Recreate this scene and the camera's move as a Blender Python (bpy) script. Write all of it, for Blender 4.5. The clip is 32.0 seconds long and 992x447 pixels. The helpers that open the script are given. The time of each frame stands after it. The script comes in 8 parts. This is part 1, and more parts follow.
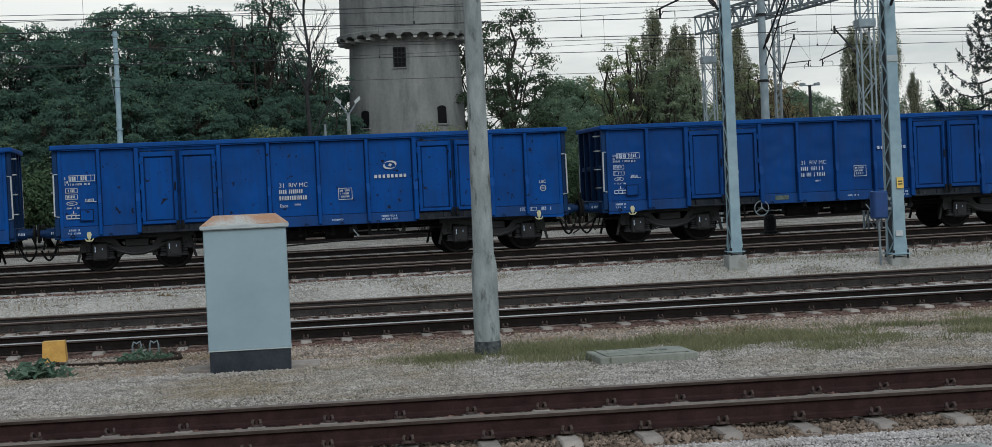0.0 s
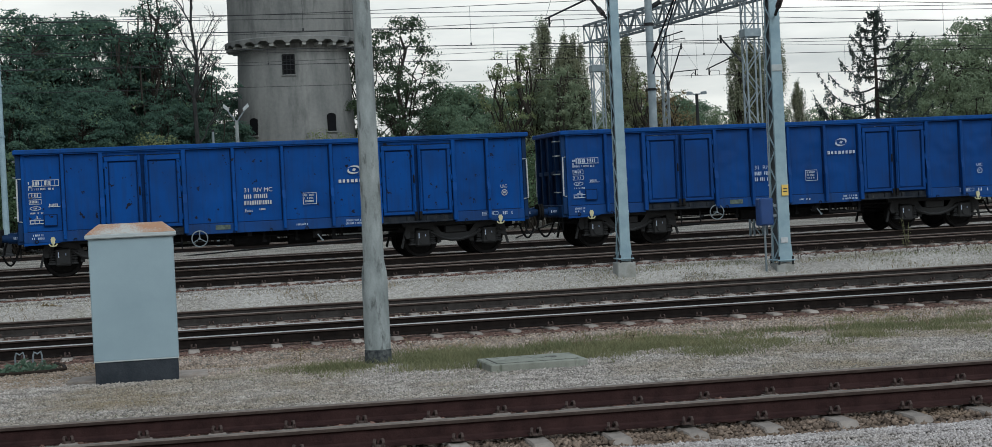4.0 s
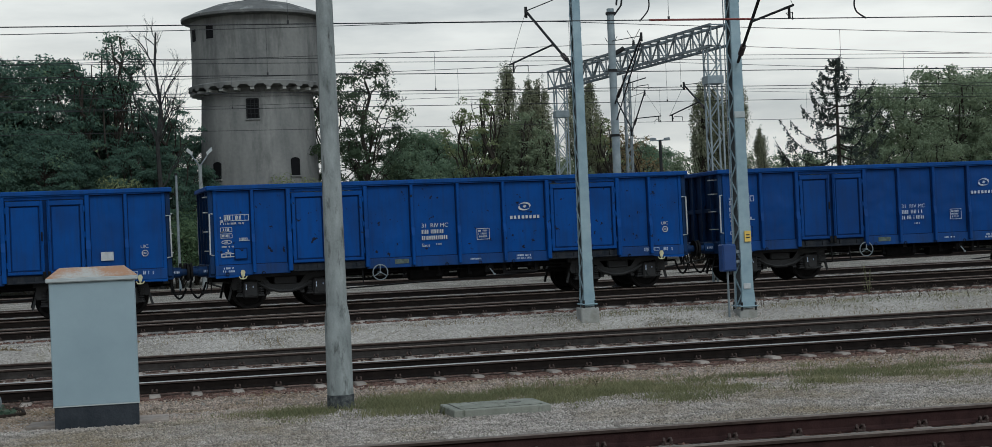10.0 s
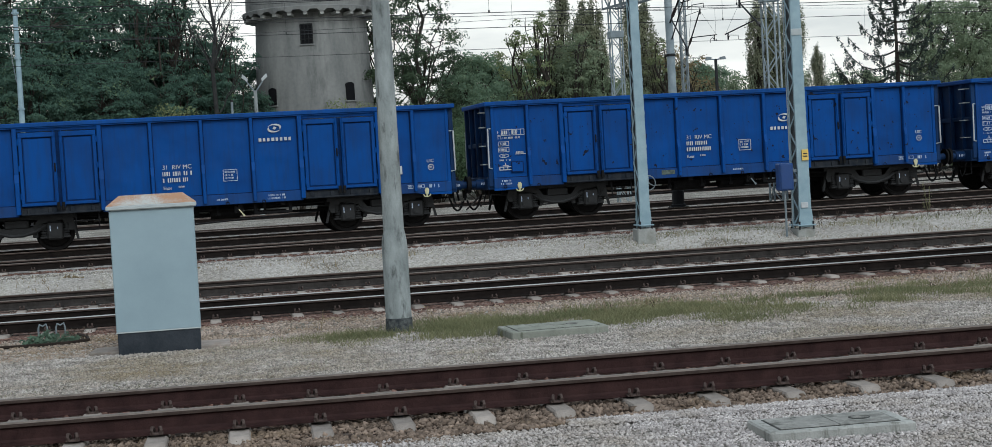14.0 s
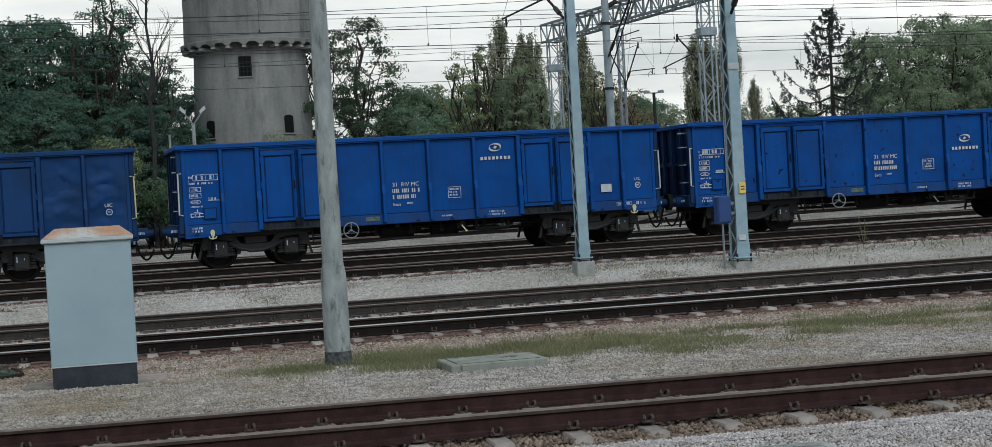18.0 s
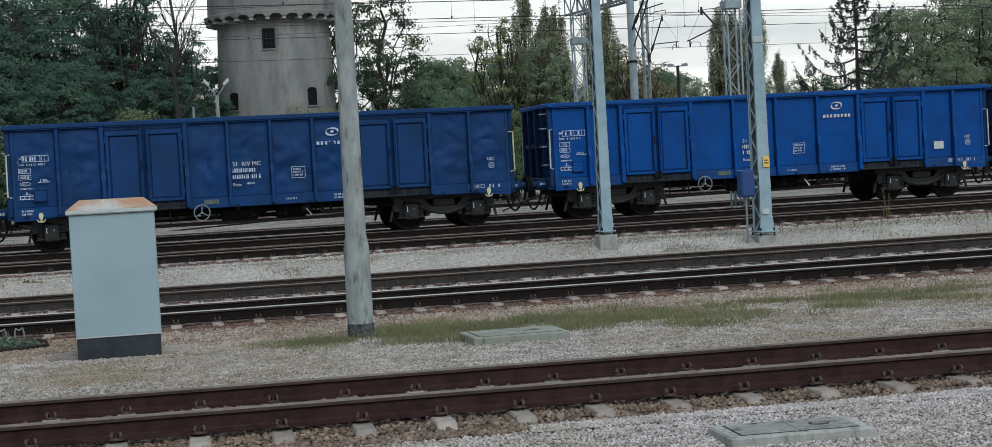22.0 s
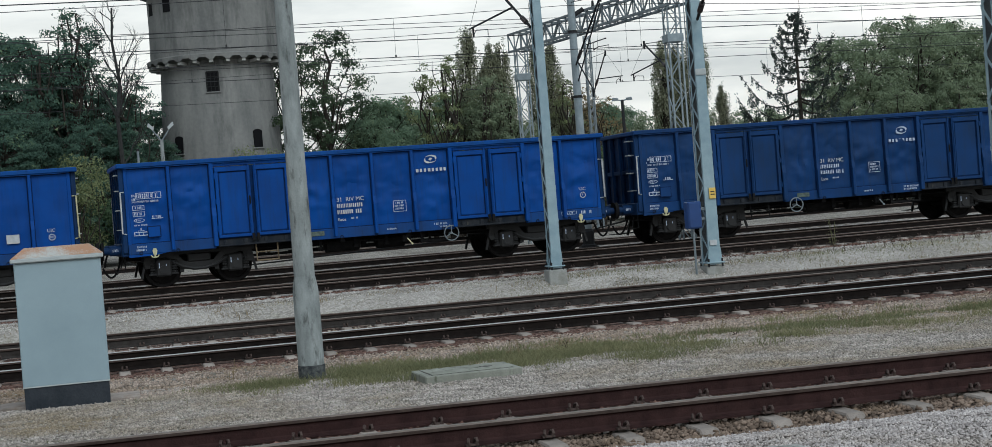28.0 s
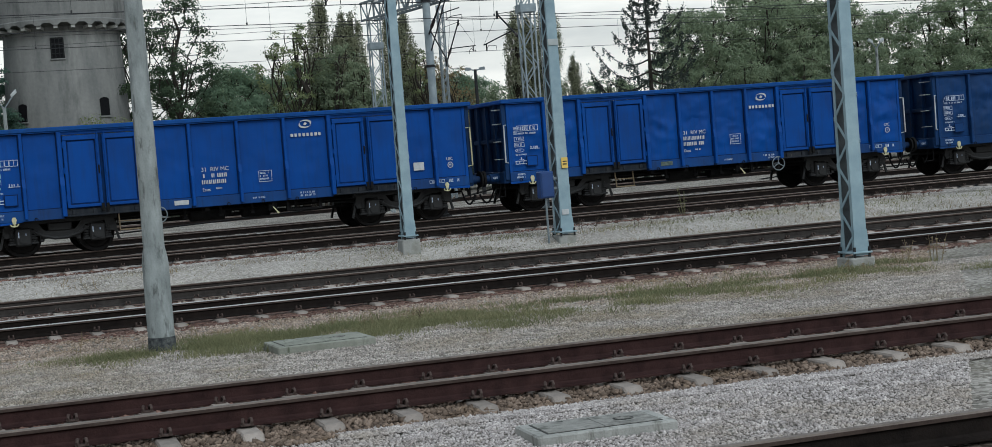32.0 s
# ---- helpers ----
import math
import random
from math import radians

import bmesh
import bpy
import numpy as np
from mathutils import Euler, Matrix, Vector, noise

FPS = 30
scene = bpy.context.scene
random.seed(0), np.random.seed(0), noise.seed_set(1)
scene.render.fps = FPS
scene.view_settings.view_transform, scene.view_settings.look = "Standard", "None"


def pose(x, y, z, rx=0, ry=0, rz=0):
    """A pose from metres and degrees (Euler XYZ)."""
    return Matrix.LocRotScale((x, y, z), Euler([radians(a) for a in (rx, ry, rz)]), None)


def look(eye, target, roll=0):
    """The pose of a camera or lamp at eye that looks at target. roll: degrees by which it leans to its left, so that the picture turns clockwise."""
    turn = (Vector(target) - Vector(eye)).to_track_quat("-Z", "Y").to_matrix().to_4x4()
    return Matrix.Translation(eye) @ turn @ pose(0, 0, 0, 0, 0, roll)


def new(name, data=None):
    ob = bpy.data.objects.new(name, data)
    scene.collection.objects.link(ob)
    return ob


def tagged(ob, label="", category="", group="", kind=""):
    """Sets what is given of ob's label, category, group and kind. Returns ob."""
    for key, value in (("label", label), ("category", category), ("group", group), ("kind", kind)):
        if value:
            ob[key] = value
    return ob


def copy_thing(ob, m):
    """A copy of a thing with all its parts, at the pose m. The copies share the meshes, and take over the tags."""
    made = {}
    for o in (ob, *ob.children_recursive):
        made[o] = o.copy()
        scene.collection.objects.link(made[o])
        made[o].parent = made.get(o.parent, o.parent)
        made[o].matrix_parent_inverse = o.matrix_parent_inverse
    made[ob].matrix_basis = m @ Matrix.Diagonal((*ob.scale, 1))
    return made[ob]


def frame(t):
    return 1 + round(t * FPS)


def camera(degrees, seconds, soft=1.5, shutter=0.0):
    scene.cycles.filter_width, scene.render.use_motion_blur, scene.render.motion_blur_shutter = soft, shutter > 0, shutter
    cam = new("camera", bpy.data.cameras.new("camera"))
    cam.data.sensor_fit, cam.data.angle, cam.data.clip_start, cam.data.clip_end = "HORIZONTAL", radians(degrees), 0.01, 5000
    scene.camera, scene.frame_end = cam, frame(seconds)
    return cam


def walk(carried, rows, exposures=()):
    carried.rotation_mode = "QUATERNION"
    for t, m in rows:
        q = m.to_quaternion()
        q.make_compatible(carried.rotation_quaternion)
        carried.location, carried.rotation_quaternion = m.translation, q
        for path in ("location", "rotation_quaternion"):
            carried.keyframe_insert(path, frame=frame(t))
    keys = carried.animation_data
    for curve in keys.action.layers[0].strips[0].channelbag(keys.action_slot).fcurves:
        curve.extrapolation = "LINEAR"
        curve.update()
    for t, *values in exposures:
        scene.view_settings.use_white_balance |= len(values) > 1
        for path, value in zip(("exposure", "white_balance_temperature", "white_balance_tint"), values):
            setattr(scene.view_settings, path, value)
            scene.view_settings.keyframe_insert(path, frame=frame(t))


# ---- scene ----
# The camera stands on a platform and only turns: one eye, angles by time.
EYE = (0.0, 0.0, 1.677)
VIEW = [  # seconds, tilt, lean, turn
    (0, 88.892, 2.612, -5.787), (0.5, 88.768, 2.947, -4.138), (1, 89.678, 3.583, -4.041), (1.5, 90.061, 2.991, -5.986),
    (2, 90.453, 2.915, -6.935), (2.5, 89.888, 2.734, -8.704), (3, 88.873, 2.777, -9.363), (3.5, 89.076, 2.759, -9.563),
    (5.5, 88.517, 2.618, -10.147), (6, 89.706, 2.505, -9.693), (6.5, 90.190, 2.144, -11.009), (7, 91.046, 2.762, -9.397),
    (7.5, 91.301, 1.682, -11.293), (8, 91.431, 2.164, -12.060), (8.5, 90.657, 2.660, -14.623), (9, 90.112, 2.393, -14.620),
    (9.5, 90.148, 2.227, -14.358), (10, 90.563, 2.468, -11.077), (10.5, 89.129, 3.573, -5.308), (11, 89.094, 4.682, -2.563),
    (11.5, 88.708, 3.995, -3.951), (12, 87.969, 3.698, -5.647), (12.5, 88.876, 3.562, -6.873), (13, 88.938, 3.896, -7.246),
    (13.5, 88.445, 3.525, -8.588), (14, 87.857, 3.241, -9.068), (14.5, 87.577, 2.981, -9.792), (16.5, 87.740, 2.847, -10.335),
    (17, 89.044, 3.558, -9.522), (17.5, 88.888, 3.542, -10.814), (18, 88.921, 3.236, -11.263), (18.5, 89.558, 4.136, -8.712),
    (19, 89.727, 3.641, -8.501), (19.5, 88.830, 3.321, -9.143), (20, 89.067, 3.255, -9.747), (20.5, 88.827, 2.958, -10.267),
    (21, 88.374, 3.074, -10.409), (21.5, 88.404, 3.089, -10.438), (22, 87.988, 3.041, -10.431), (22.5, 88.395, 2.683, -11.053),
    (23, 88.084, 2.676, -10.464), (23.5, 88.302, 3.030, -9.532), (24, 88.598, 3.071, -9.327), (24.5, 89.214, 3.048, -9.466),
    (25, 89.072, 3.011, -9.650), (25.5, 88.533, 2.967, -9.919), (26, 88.158, 3.430, -10.586), (26.5, 89.475, 3.816, -11.617),
    (28.5, 89.119, 4.393, -12.355), (29, 88.913, 4.313, -12.337), (29.5, 88.244, 4.520, -11.994), (30, 87.686, 4.720, -12.263),
    (30.5, 87.243, 4.578, -10.283), (31, 87.331, 4.680, -8.746), (31.5, 87.952, 4.981, -12.404), (32, 87.701, 4.376, -17.654),
]
cam = camera(34.83, 32.0, soft=0.68)
walk(cam, [(t, pose(*EYE, a, b, c)) for t, a, b, c in VIEW], exposures=[(t, e - 0.05, 5510, 3) for t, e in ((0.0, 0.08), (1.0, 0.07), (2.0, 0.00), (3.0, 0.12), (6.0, 0.12), (7.0, -0.13), (9.0, -0.09), (10.0, -0.13), (10.5, 0.14), (11.0, 0.26), (12.0, 0.26), (13.0, 0.19), (14.0, 0.33), (17.0, 0.21), (19.0, 0.12), (20.0, 0.11), (21.0, 0.29), (24.0, 0.3), (25.0, 0.07), (26.0, 0.36), (29.0, 0.09), (30.0, 0.31), (31.0, 0.48), (32.0, 0.19))])

# ---- world, sun ----
world = bpy.data.worlds.new("overcast_sky")
scene.world = world
world.use_nodes = True
wn, wl = world.node_tree.nodes, world.node_tree.links
wn.clear()
w_out = wn.new("ShaderNodeOutputWorld")
w_bg = wn.new("ShaderNodeBackground")
w_sky = wn.new("ShaderNodeTexSky")
w_sky.sky_type = "NISHITA"
w_sky.sun_disc = False
w_sky.sun_elevation = radians(41)
w_sky.sun_rotation = radians(169)
w_sky.dust_density = 3.0
w_bg.inputs["Strength"].default_value = 0.10
w_geo = wn.new("ShaderNodeTexCoord")
w_map = wn.new("ShaderNodeMapping")
w_map.inputs["Scale"].default_value = (1.0, 1.0, 5.0)
w_noise = wn.new("ShaderNodeTexNoise")
w_noise.inputs["Scale"].default_value = 3.4
w_noise.inputs["Detail"].default_value = 7
w_noise.inputs["Roughness"].default_value = 0.55
w_ramp = wn.new("ShaderNodeValToRGB")
w_ramp.color_ramp.elements[0].position, w_ramp.color_ramp.elements[0].color = 0.36, (5.6, 5.65, 5.6, 1)
w_ramp.color_ramp.elements[1].position, w_ramp.color_ramp.elements[1].color = 0.62, (9.8, 9.5, 9.0, 1)
w_sep = wn.new("ShaderNodeSeparateXYZ")
w_up = wn.new("ShaderNodeMapRange")
w_up.inputs["From Min"].default_value, w_up.inputs["From Max"].default_value = 0.0, 0.9
w_up.inputs["To Min"].default_value, w_up.inputs["To Max"].default_value = 1.0, 0.62
w_mul = wn.new("ShaderNodeVectorMath")
w_mul.operation = "SCALE"
w_mix = wn.new("ShaderNodeMixRGB")
w_mix.inputs["Fac"].default_value = 0.96
wl.new(w_geo.outputs["Generated"], w_map.inputs["Vector"])
wl.new(w_map.outputs["Vector"], w_noise.inputs["Vector"])
wl.new(w_noise.outputs["Fac"], w_ramp.inputs["Fac"])
wl.new(w_geo.outputs["Generated"], w_sep.inputs["Vector"])
wl.new(w_sep.outputs["Z"], w_up.inputs["Value"])
wl.new(w_ramp.outputs["Color"], w_mul.inputs[0])
wl.new(w_up.outputs["Result"], w_mul.inputs["Scale"])
wl.new(w_sky.outputs["Color"], w_mix.inputs["Color1"])
# warm low cloud, cooler overhead
w_hi = wn.new("ShaderNodeMapRange")
w_hi.inputs["From Min"].default_value, w_hi.inputs["From Max"].default_value = 0.12, 0.5
w_tint = wn.new("ShaderNodeMixRGB")
w_tint.inputs["Color1"].default_value, w_tint.inputs["Color2"].default_value = (1.09, 1.0, 0.895, 1), (0.975, 1.0, 1.03, 1)
# the cloud is thinner and brighter towards the right
w_side = wn.new("ShaderNodeMapRange")
w_side.inputs["From Min"].default_value, w_side.inputs["From Max"].default_value = -0.3, 0.2
w_side.inputs["To Min"].default_value, w_side.inputs["To Max"].default_value = 0.79, 1.0
w_low = wn.new("ShaderNodeMapRange")
w_low.inputs["From Min"].default_value, w_low.inputs["From Max"].default_value = 0.02, 0.14
w_low.inputs["To Min"].default_value, w_low.inputs["To Max"].default_value = 0.88, 1.2
w_both = wn.new("ShaderNodeMath")
w_both.operation = "MULTIPLY"
w_scale = wn.new("ShaderNodeVectorMath")
w_scale.operation = "SCALE"
w_col = wn.new("ShaderNodeVectorMath")
w_col.operation = "MULTIPLY"
wl.new(w_sep.outputs["Z"], w_hi.inputs["Value"])
wl.new(w_hi.outputs["Result"], w_tint.inputs["Fac"])
wl.new(w_sep.outputs["X"], w_side.inputs["Value"])
wl.new(w_mul.outputs["Vector"], w_scale.inputs[0])
wl.new(w_sep.outputs["Z"], w_low.inputs["Value"])
wl.new(w_side.outputs["Result"], w_both.inputs[0])
wl.new(w_low.outputs["Result"], w_both.inputs[1])
wl.new(w_both.outputs["Value"], w_scale.inputs["Scale"])
wl.new(w_scale.outputs["Vector"], w_col.inputs[0])
wl.new(w_tint.outputs["Color"], w_col.inputs[1])
wl.new(w_col.outputs["Vector"], w_mix.inputs["Color2"])
wl.new(w_mix.outputs["Color"], w_bg.inputs["Color"])
wl.new(w_bg.outputs["Background"], w_out.inputs["Surface"])
sun = new("sun", bpy.data.lights.new("sun", "SUN"))
sun.data.energy, sun.data.angle, sun.data.color = 1.3, radians(28), (1.0, 0.95, 0.88)
sun.matrix_world = look((8, -20, 36), (0, 20, 0))


# ---- materials ----
def nodes_of(name, rough=0.7, metal=0.0):
    m = bpy.data.materials.new(name)
    m.use_nodes = True
    b = m.node_tree.nodes["Principled BSDF"]
    b.inputs["Roughness"].default_value, b.inputs["Metallic"].default_value = rough, metal
    if rough >= 0.7:
        b.inputs["Specular IOR Level"].default_value = 0.12
    return m, m.node_tree.nodes, m.node_tree.links, b


def ramp_of(nt, stops):
    r = nt.new("ShaderNodeValToRGB")
    e = r.color_ramp.elements
    while len(e) < len(stops):
        e.new(0.5)
    for el, (p, c) in zip(e, stops):
        el.position, el.color = p, (*c, 1)
    return r


def surface(name, stops, scale=3.0, rough=0.75, metal=0.0, bump=0.3, fine=40.0, spread=0.25, piece=0.0, spots=None, island=False, squash=1.0):
    """Two scales of colour noise, fine relief; piece: brightness varied from piece to piece; spots: (colour, scale, low, high)."""
    m, nt, lk, b = nodes_of(name, rough, metal)
    co = nt.new("ShaderNodeTexCoord")
    n1 = nt.new("ShaderNodeTexNoise")
    n1.inputs["Scale"].default_value, n1.inputs["Detail"].default_value, n1.inputs["Roughness"].default_value = scale, 6, 0.6
    n2 = nt.new("ShaderNodeTexNoise")
    n2.inputs["Scale"].default_value, n2.inputs["Detail"].default_value = fine, 4
    where = co.outputs["Object"]
    if squash != 1.0:
        mp = nt.new("ShaderNodeMapping")
        mp.inputs["Scale"].default_value = (1, 1, squash)
        lk.new(where, mp.inputs["Vector"])
        where = mp.outputs["Vector"]
    lk.new(where, n1.inputs["Vector"])
    lk.new(co.outputs["Object"], n2.inputs["Vector"])
    mx = nt.new("ShaderNodeMath")
    mx.operation = "MULTIPLY_ADD"
    mx.inputs[1].default_value, mx.inputs[2].default_value = spread, -spread / 2
    lk.new(n2.outputs["Fac"], mx.inputs[0])
    ad = nt.new("ShaderNodeMath")
    lk.new(n1.outputs["Fac"], ad.inputs[0])
    lk.new(mx.outputs["Value"], ad.inputs[1])
    r = ramp_of(nt, stops)
    lk.new(ad.outputs["Value"], r.inputs["Fac"])
    col = r.outputs["Color"]
    if spots:
        c, s, lo, hi = spots
        n3 = nt.new("ShaderNodeTexNoise")
        n3.inputs["Scale"].default_value, n3.inputs["Detail"].default_value, n3.inputs["Roughness"].default_value = s, 7, 0.65
        lk.new(where, n3.inputs["Vector"])
        mr = nt.new("ShaderNodeMapRange")
        mr.inputs["From Min"].default_value, mr.inputs["From Max"].default_value = lo, hi
        lk.new(n3.outputs["Fac"], mr.inputs["Value"])
        mix = nt.new("ShaderNodeMixRGB")
        mix.inputs["Color2"].default_value = (*c, 1)
        lk.new(mr.outputs["Result"], mix.inputs["Fac"])
        lk.new(col, mix.inputs["Color1"])
        col = mix.outputs["Color"]
    if piece:
        inf = nt.new("ShaderNodeNewGeometry" if island else "ShaderNodeObjectInfo")
        mr = nt.new("ShaderNodeMapRange")
        mr.inputs["To Min"].default_value, mr.inputs["To Max"].default_value = 1 - piece, 1 + piece
        lk.new(inf.outputs["Random Per Island" if island else "Random"], mr.inputs["Value"])
        hs = nt.new("ShaderNodeHueSaturation")
        lk.new(mr.outputs["Result"], hs.inputs["Value"])
        lk.new(col, hs.inputs["Color"])
        col = hs.outputs["Color"]
    lk.new(col, b.inputs["Base Color"])
    if bump:
        bp = nt.new("ShaderNodeBump")
        bp.inputs["Strength"].default_value, bp.inputs["Distance"].default_value = bump, 0.02
        lk.new(n2.outputs["Fac"], bp.inputs["Height"])
        lk.new(bp.outputs["Normal"], b.inputs["Normal"])
    return m


def plain(name, c, rough=0.6, metal=0.0):
    return surface(name, [(0.3, [v * 0.86 for v in c]), (0.7, [min(v * 1.1, 1) for v in c])], 4.0, rough, metal, 0.1, 60)


def gravel(name, stops, cell, bump=1.0, rough=0.95, moss=None):
    m, nt, lk, b = nodes_of(name, rough)
    co = nt.new("ShaderNodeTexCoord")
    v = nt.new("ShaderNodeTexVoronoi")
    v.inputs["Scale"].default_value, v.inputs["Randomness"].default_value = 1 / cell, 1.0
    lk.new(co.outputs["Object"], v.inputs["Vector"])
    sp = nt.new("ShaderNodeSeparateColor")
    lk.new(v.outputs["Color"], sp.inputs["Color"])
    n = nt.new("ShaderNodeTexNoise")
    n.inputs["Scale"].default_value, n.inputs["Detail"].default_value = 0.55, 5
    lk.new(co.outputs["Object"], n.inputs["Vector"])
    ma = nt.new("ShaderNodeMath")
    ma.operation = "MULTIPLY_ADD"
    ma.inputs[1].default_value = 0.55
    lk.new(sp.outputs["Red"], ma.inputs[0])
    ms = nt.new("ShaderNodeMath")
    ms.operation = "MULTIPLY_ADD"
    ms.inputs[1].default_value, ms.inputs[2].default_value = 0.9, -0.22
    lk.new(n.outputs["Fac"], ms.inputs[0])
    lk.new(ms.outputs["Value"], ma.inputs[2])
    r = ramp_of(nt, stops)
    lk.new(ma.outputs["Value"], r.inputs["Fac"])
    col = r.outputs["Color"]
    if moss:
        n3 = nt.new("ShaderNodeTexNoise")
        n3.inputs["Scale"].default_value, n3.inputs["Detail"].default_value, n3.inputs["Roughness"].default_value = 0.9, 8, 0.7
        lk.new(co.outputs["Object"], n3.inputs["Vector"])
        mr = nt.new("ShaderNodeMapRange")
        mr.inputs["From Min"].default_value, mr.inputs["From Max"].default_value = 0.52, 0.72
        mr.inputs["To Max"].default_value = 0.5
        lk.new(n3.outputs["Fac"], mr.inputs["Value"])
        mix = nt.new("ShaderNodeMixRGB")
        mix.inputs["Color2"].default_value = (*moss, 1)
        lk.new(mr.outputs["Result"], mix.inputs["Fac"])
        lk.new(col, mix.inputs["Color1"])
        col = mix.outputs["Color"]
    lk.new(col, b.inputs["Base Color"])
    bp = nt.new("ShaderNodeBump")
    bp.inputs["Strength"].default_value, bp.inputs["Distance"].default_value = bump, cell * 0.5
    bp.invert = True
    lk.new(v.outputs["Distance"], bp.inputs["Height"])
    lk.new(bp.outputs["Normal"], b.inputs["Normal"])
    return m


def leaf_material(name, dark, light, yellow):
    m, nt, lk, b = nodes_of(name, 0.85)
    geo = nt.new("ShaderNodeNewGeometry")
    r = ramp_of(nt, [(0.0, dark), (0.72, light), (0.97, yellow)])
    co = nt.new("ShaderNodeTexCoord")
    n = nt.new("ShaderNodeTexNoise")
    n.inputs["Scale"].default_value, n.inputs["Detail"].default_value = 0.65, 4
    lk.new(co.outputs["Object"], n.inputs["Vector"])
    ma = nt.new("ShaderNodeMath")
    ma.operation = "MULTIPLY_ADD"
    ma.inputs[1].default_value, ma.inputs[2].default_value = 0.38, -0.13
    lk.new(geo.outputs["Random Per Island"], ma.inputs[0])
    ad = nt.new("ShaderNodeMath")
    lk.new(n.outputs["Fac"], ad.inputs[0])
    lk.new(ma.outputs["Value"], ad.inputs[1])
    lk.new(ad.outputs["Value"], r.inputs["Fac"])
    lk.new(r.outputs["Color"], b.inputs["Base Color"])
    tr = nt.new("ShaderNodeBsdfTranslucent")
    lk.new(r.outputs["Color"], tr.inputs["Color"])
    mix = nt.new("ShaderNodeMixShader")
    mix.inputs["Fac"].default_value = 0.45
    lk.new(b.outputs["BSDF"], mix.inputs[1])
    lk.new(tr.outputs["BSDF"], mix.inputs[2])
    lk.new(mix.outputs["Shader"], nt["Material Output"].inputs["Surface"])
    return m


RAIL_SIDE = surface("rusty_rail", [(0.3, (0.020, 0.0098, 0.0093)), (0.7, (0.047, 0.0235, 0.0215))], 6, 0.8, 0.0, 0.3, 60)
RAIL_DARK = surface("soiled_rail", [(0.3, (0.0056, 0.00416, 0.00368)), (0.7, (0.0168, 0.0124, 0.0104))], 6, 0.85, 0.0, 0.3, 60)
RAIL_TOP = surface("worn_rail_head", [(0.3, (0.09, 0.068, 0.055)), (0.7, (0.165, 0.132, 0.110))], 8, 0.65, 0.1, 0.1, 80)
HEAD_SIDE = surface("scuffed_head_side", [(0.3, (0.036, 0.025, 0.021)), (0.7, (0.078, 0.058, 0.049))], 5, 0.75, 0.1, 0.2, 60)
RAIL_DUST = surface("dusty_grey_rail", [(0.3, (0.022, 0.019, 0.0175)), (0.7, (0.053, 0.047, 0.043))], 6, 0.85, 0.0, 0.3, 60)
RAIL_SHINE = surface("polished_rail_head", [(0.3, (0.25, 0.24, 0.232)), (0.7, (0.38, 0.37, 0.36))], 8, 0.4, 0.6, 0.05, 80)
CLIP = surface("rail_clip", [(0.3, (0.04, 0.029, 0.026)), (0.7, (0.10, 0.073, 0.064))], 9, 0.7)
SLEEPER = surface("sleeper_concrete", [(0.25, (0.175, 0.148, 0.128)), (0.75, (0.35, 0.305, 0.27))], 4, 0.9, 0, 0.4, 50, piece=0.2, spots=((0.17, 0.12, 0.09), 3.0, 0.54, 0.72))
BALLAST = gravel("brown_ballast", [(0.1, (0.014, 0.010, 0.008)), (0.5, (0.048, 0.034, 0.027)), (0.95, (0.12, 0.096, 0.080))], 0.06, 1.0)
BALLAST_PALE = gravel("pale_dusty_ballast", [(0.1, (0.11, 0.095, 0.085)), (0.5, (0.28, 0.255, 0.232)), (0.95, (0.50, 0.465, 0.432))], 0.06, 1.0)
BALLAST_RED = gravel("rust_stained_ballast", [(0.1, (0.03, 0.018, 0.015)), (0.5, (0.125, 0.075, 0.058)), (0.95, (0.33, 0.24, 0.20))], 0.06, 1.0)
GROUND = gravel("grey_gravel", [(0.05, (0.04579, 0.04007, 0.0332)), (0.5, (0.2061, 0.1866, 0.1614)), (0.95, (0.5266, 0.4865, 0.4384))], 0.035, 0.9, moss=(0.1229, 0.1048, 0.05198))
STONE_GREY = surface("gravel_stone", [(0.3, (0.2321, 0.2057, 0.1831)), (0.7, (0.5018, 0.4516, 0.4089))], 5, 0.95, 0, 0.2, 60, piece=0.32, island=True, spots=((0.2492, 0.1999, 0.1332), 0.4, 0.44, 0.68))
STONE_PALE = surface("pale_gravel_stone", [(0.3, (0.2699, 0.239, 0.2256)), (0.7, (0.5562, 0.5047, 0.482))], 5, 0.95, 0, 0.2, 60, piece=0.33, island=True, spots=((0.3193, 0.2699, 0.2163), 0.5, 0.5, 0.72))
STRIP = gravel("bleached_fine_gravel", [(0.1, (0.186, 0.1655, 0.1469)), (0.5, (0.3162, 0.2902, 0.2623)), (0.95, (0.4836, 0.4511, 0.4139))], 0.035, 0.5, moss=(0.1581, 0.1535, 0.08835))
STONE_STRIP = surface("bleached_strip_stone", [(0.3, (0.3312, 0.3036, 0.276)), (0.7, (0.552, 0.5152, 0.4738))], 5, 0.95, 0, 0.2, 60, piece=0.22, island=True, spots=((0.3312, 0.3082, 0.2116), 0.35, 0.5, 0.72))
STONE_BUFF = surface("buff_gravel_stone", [(0.3, (0.2115, 0.1616, 0.1283)), (0.7, (0.4752, 0.392, 0.3279))], 5, 0.95, 0, 0.2, 60, piece=0.34, island=True, spots=((0.2257, 0.1642, 0.1026), 0.6, 0.45, 0.68))
STONE_RED = surface("rust_stained_stone", [(0.3, (0.045, 0.025, 0.02)), (0.7, (0.185, 0.112, 0.088))], 5, 0.95, 0, 0.2, 60, piece=0.6, island=True)
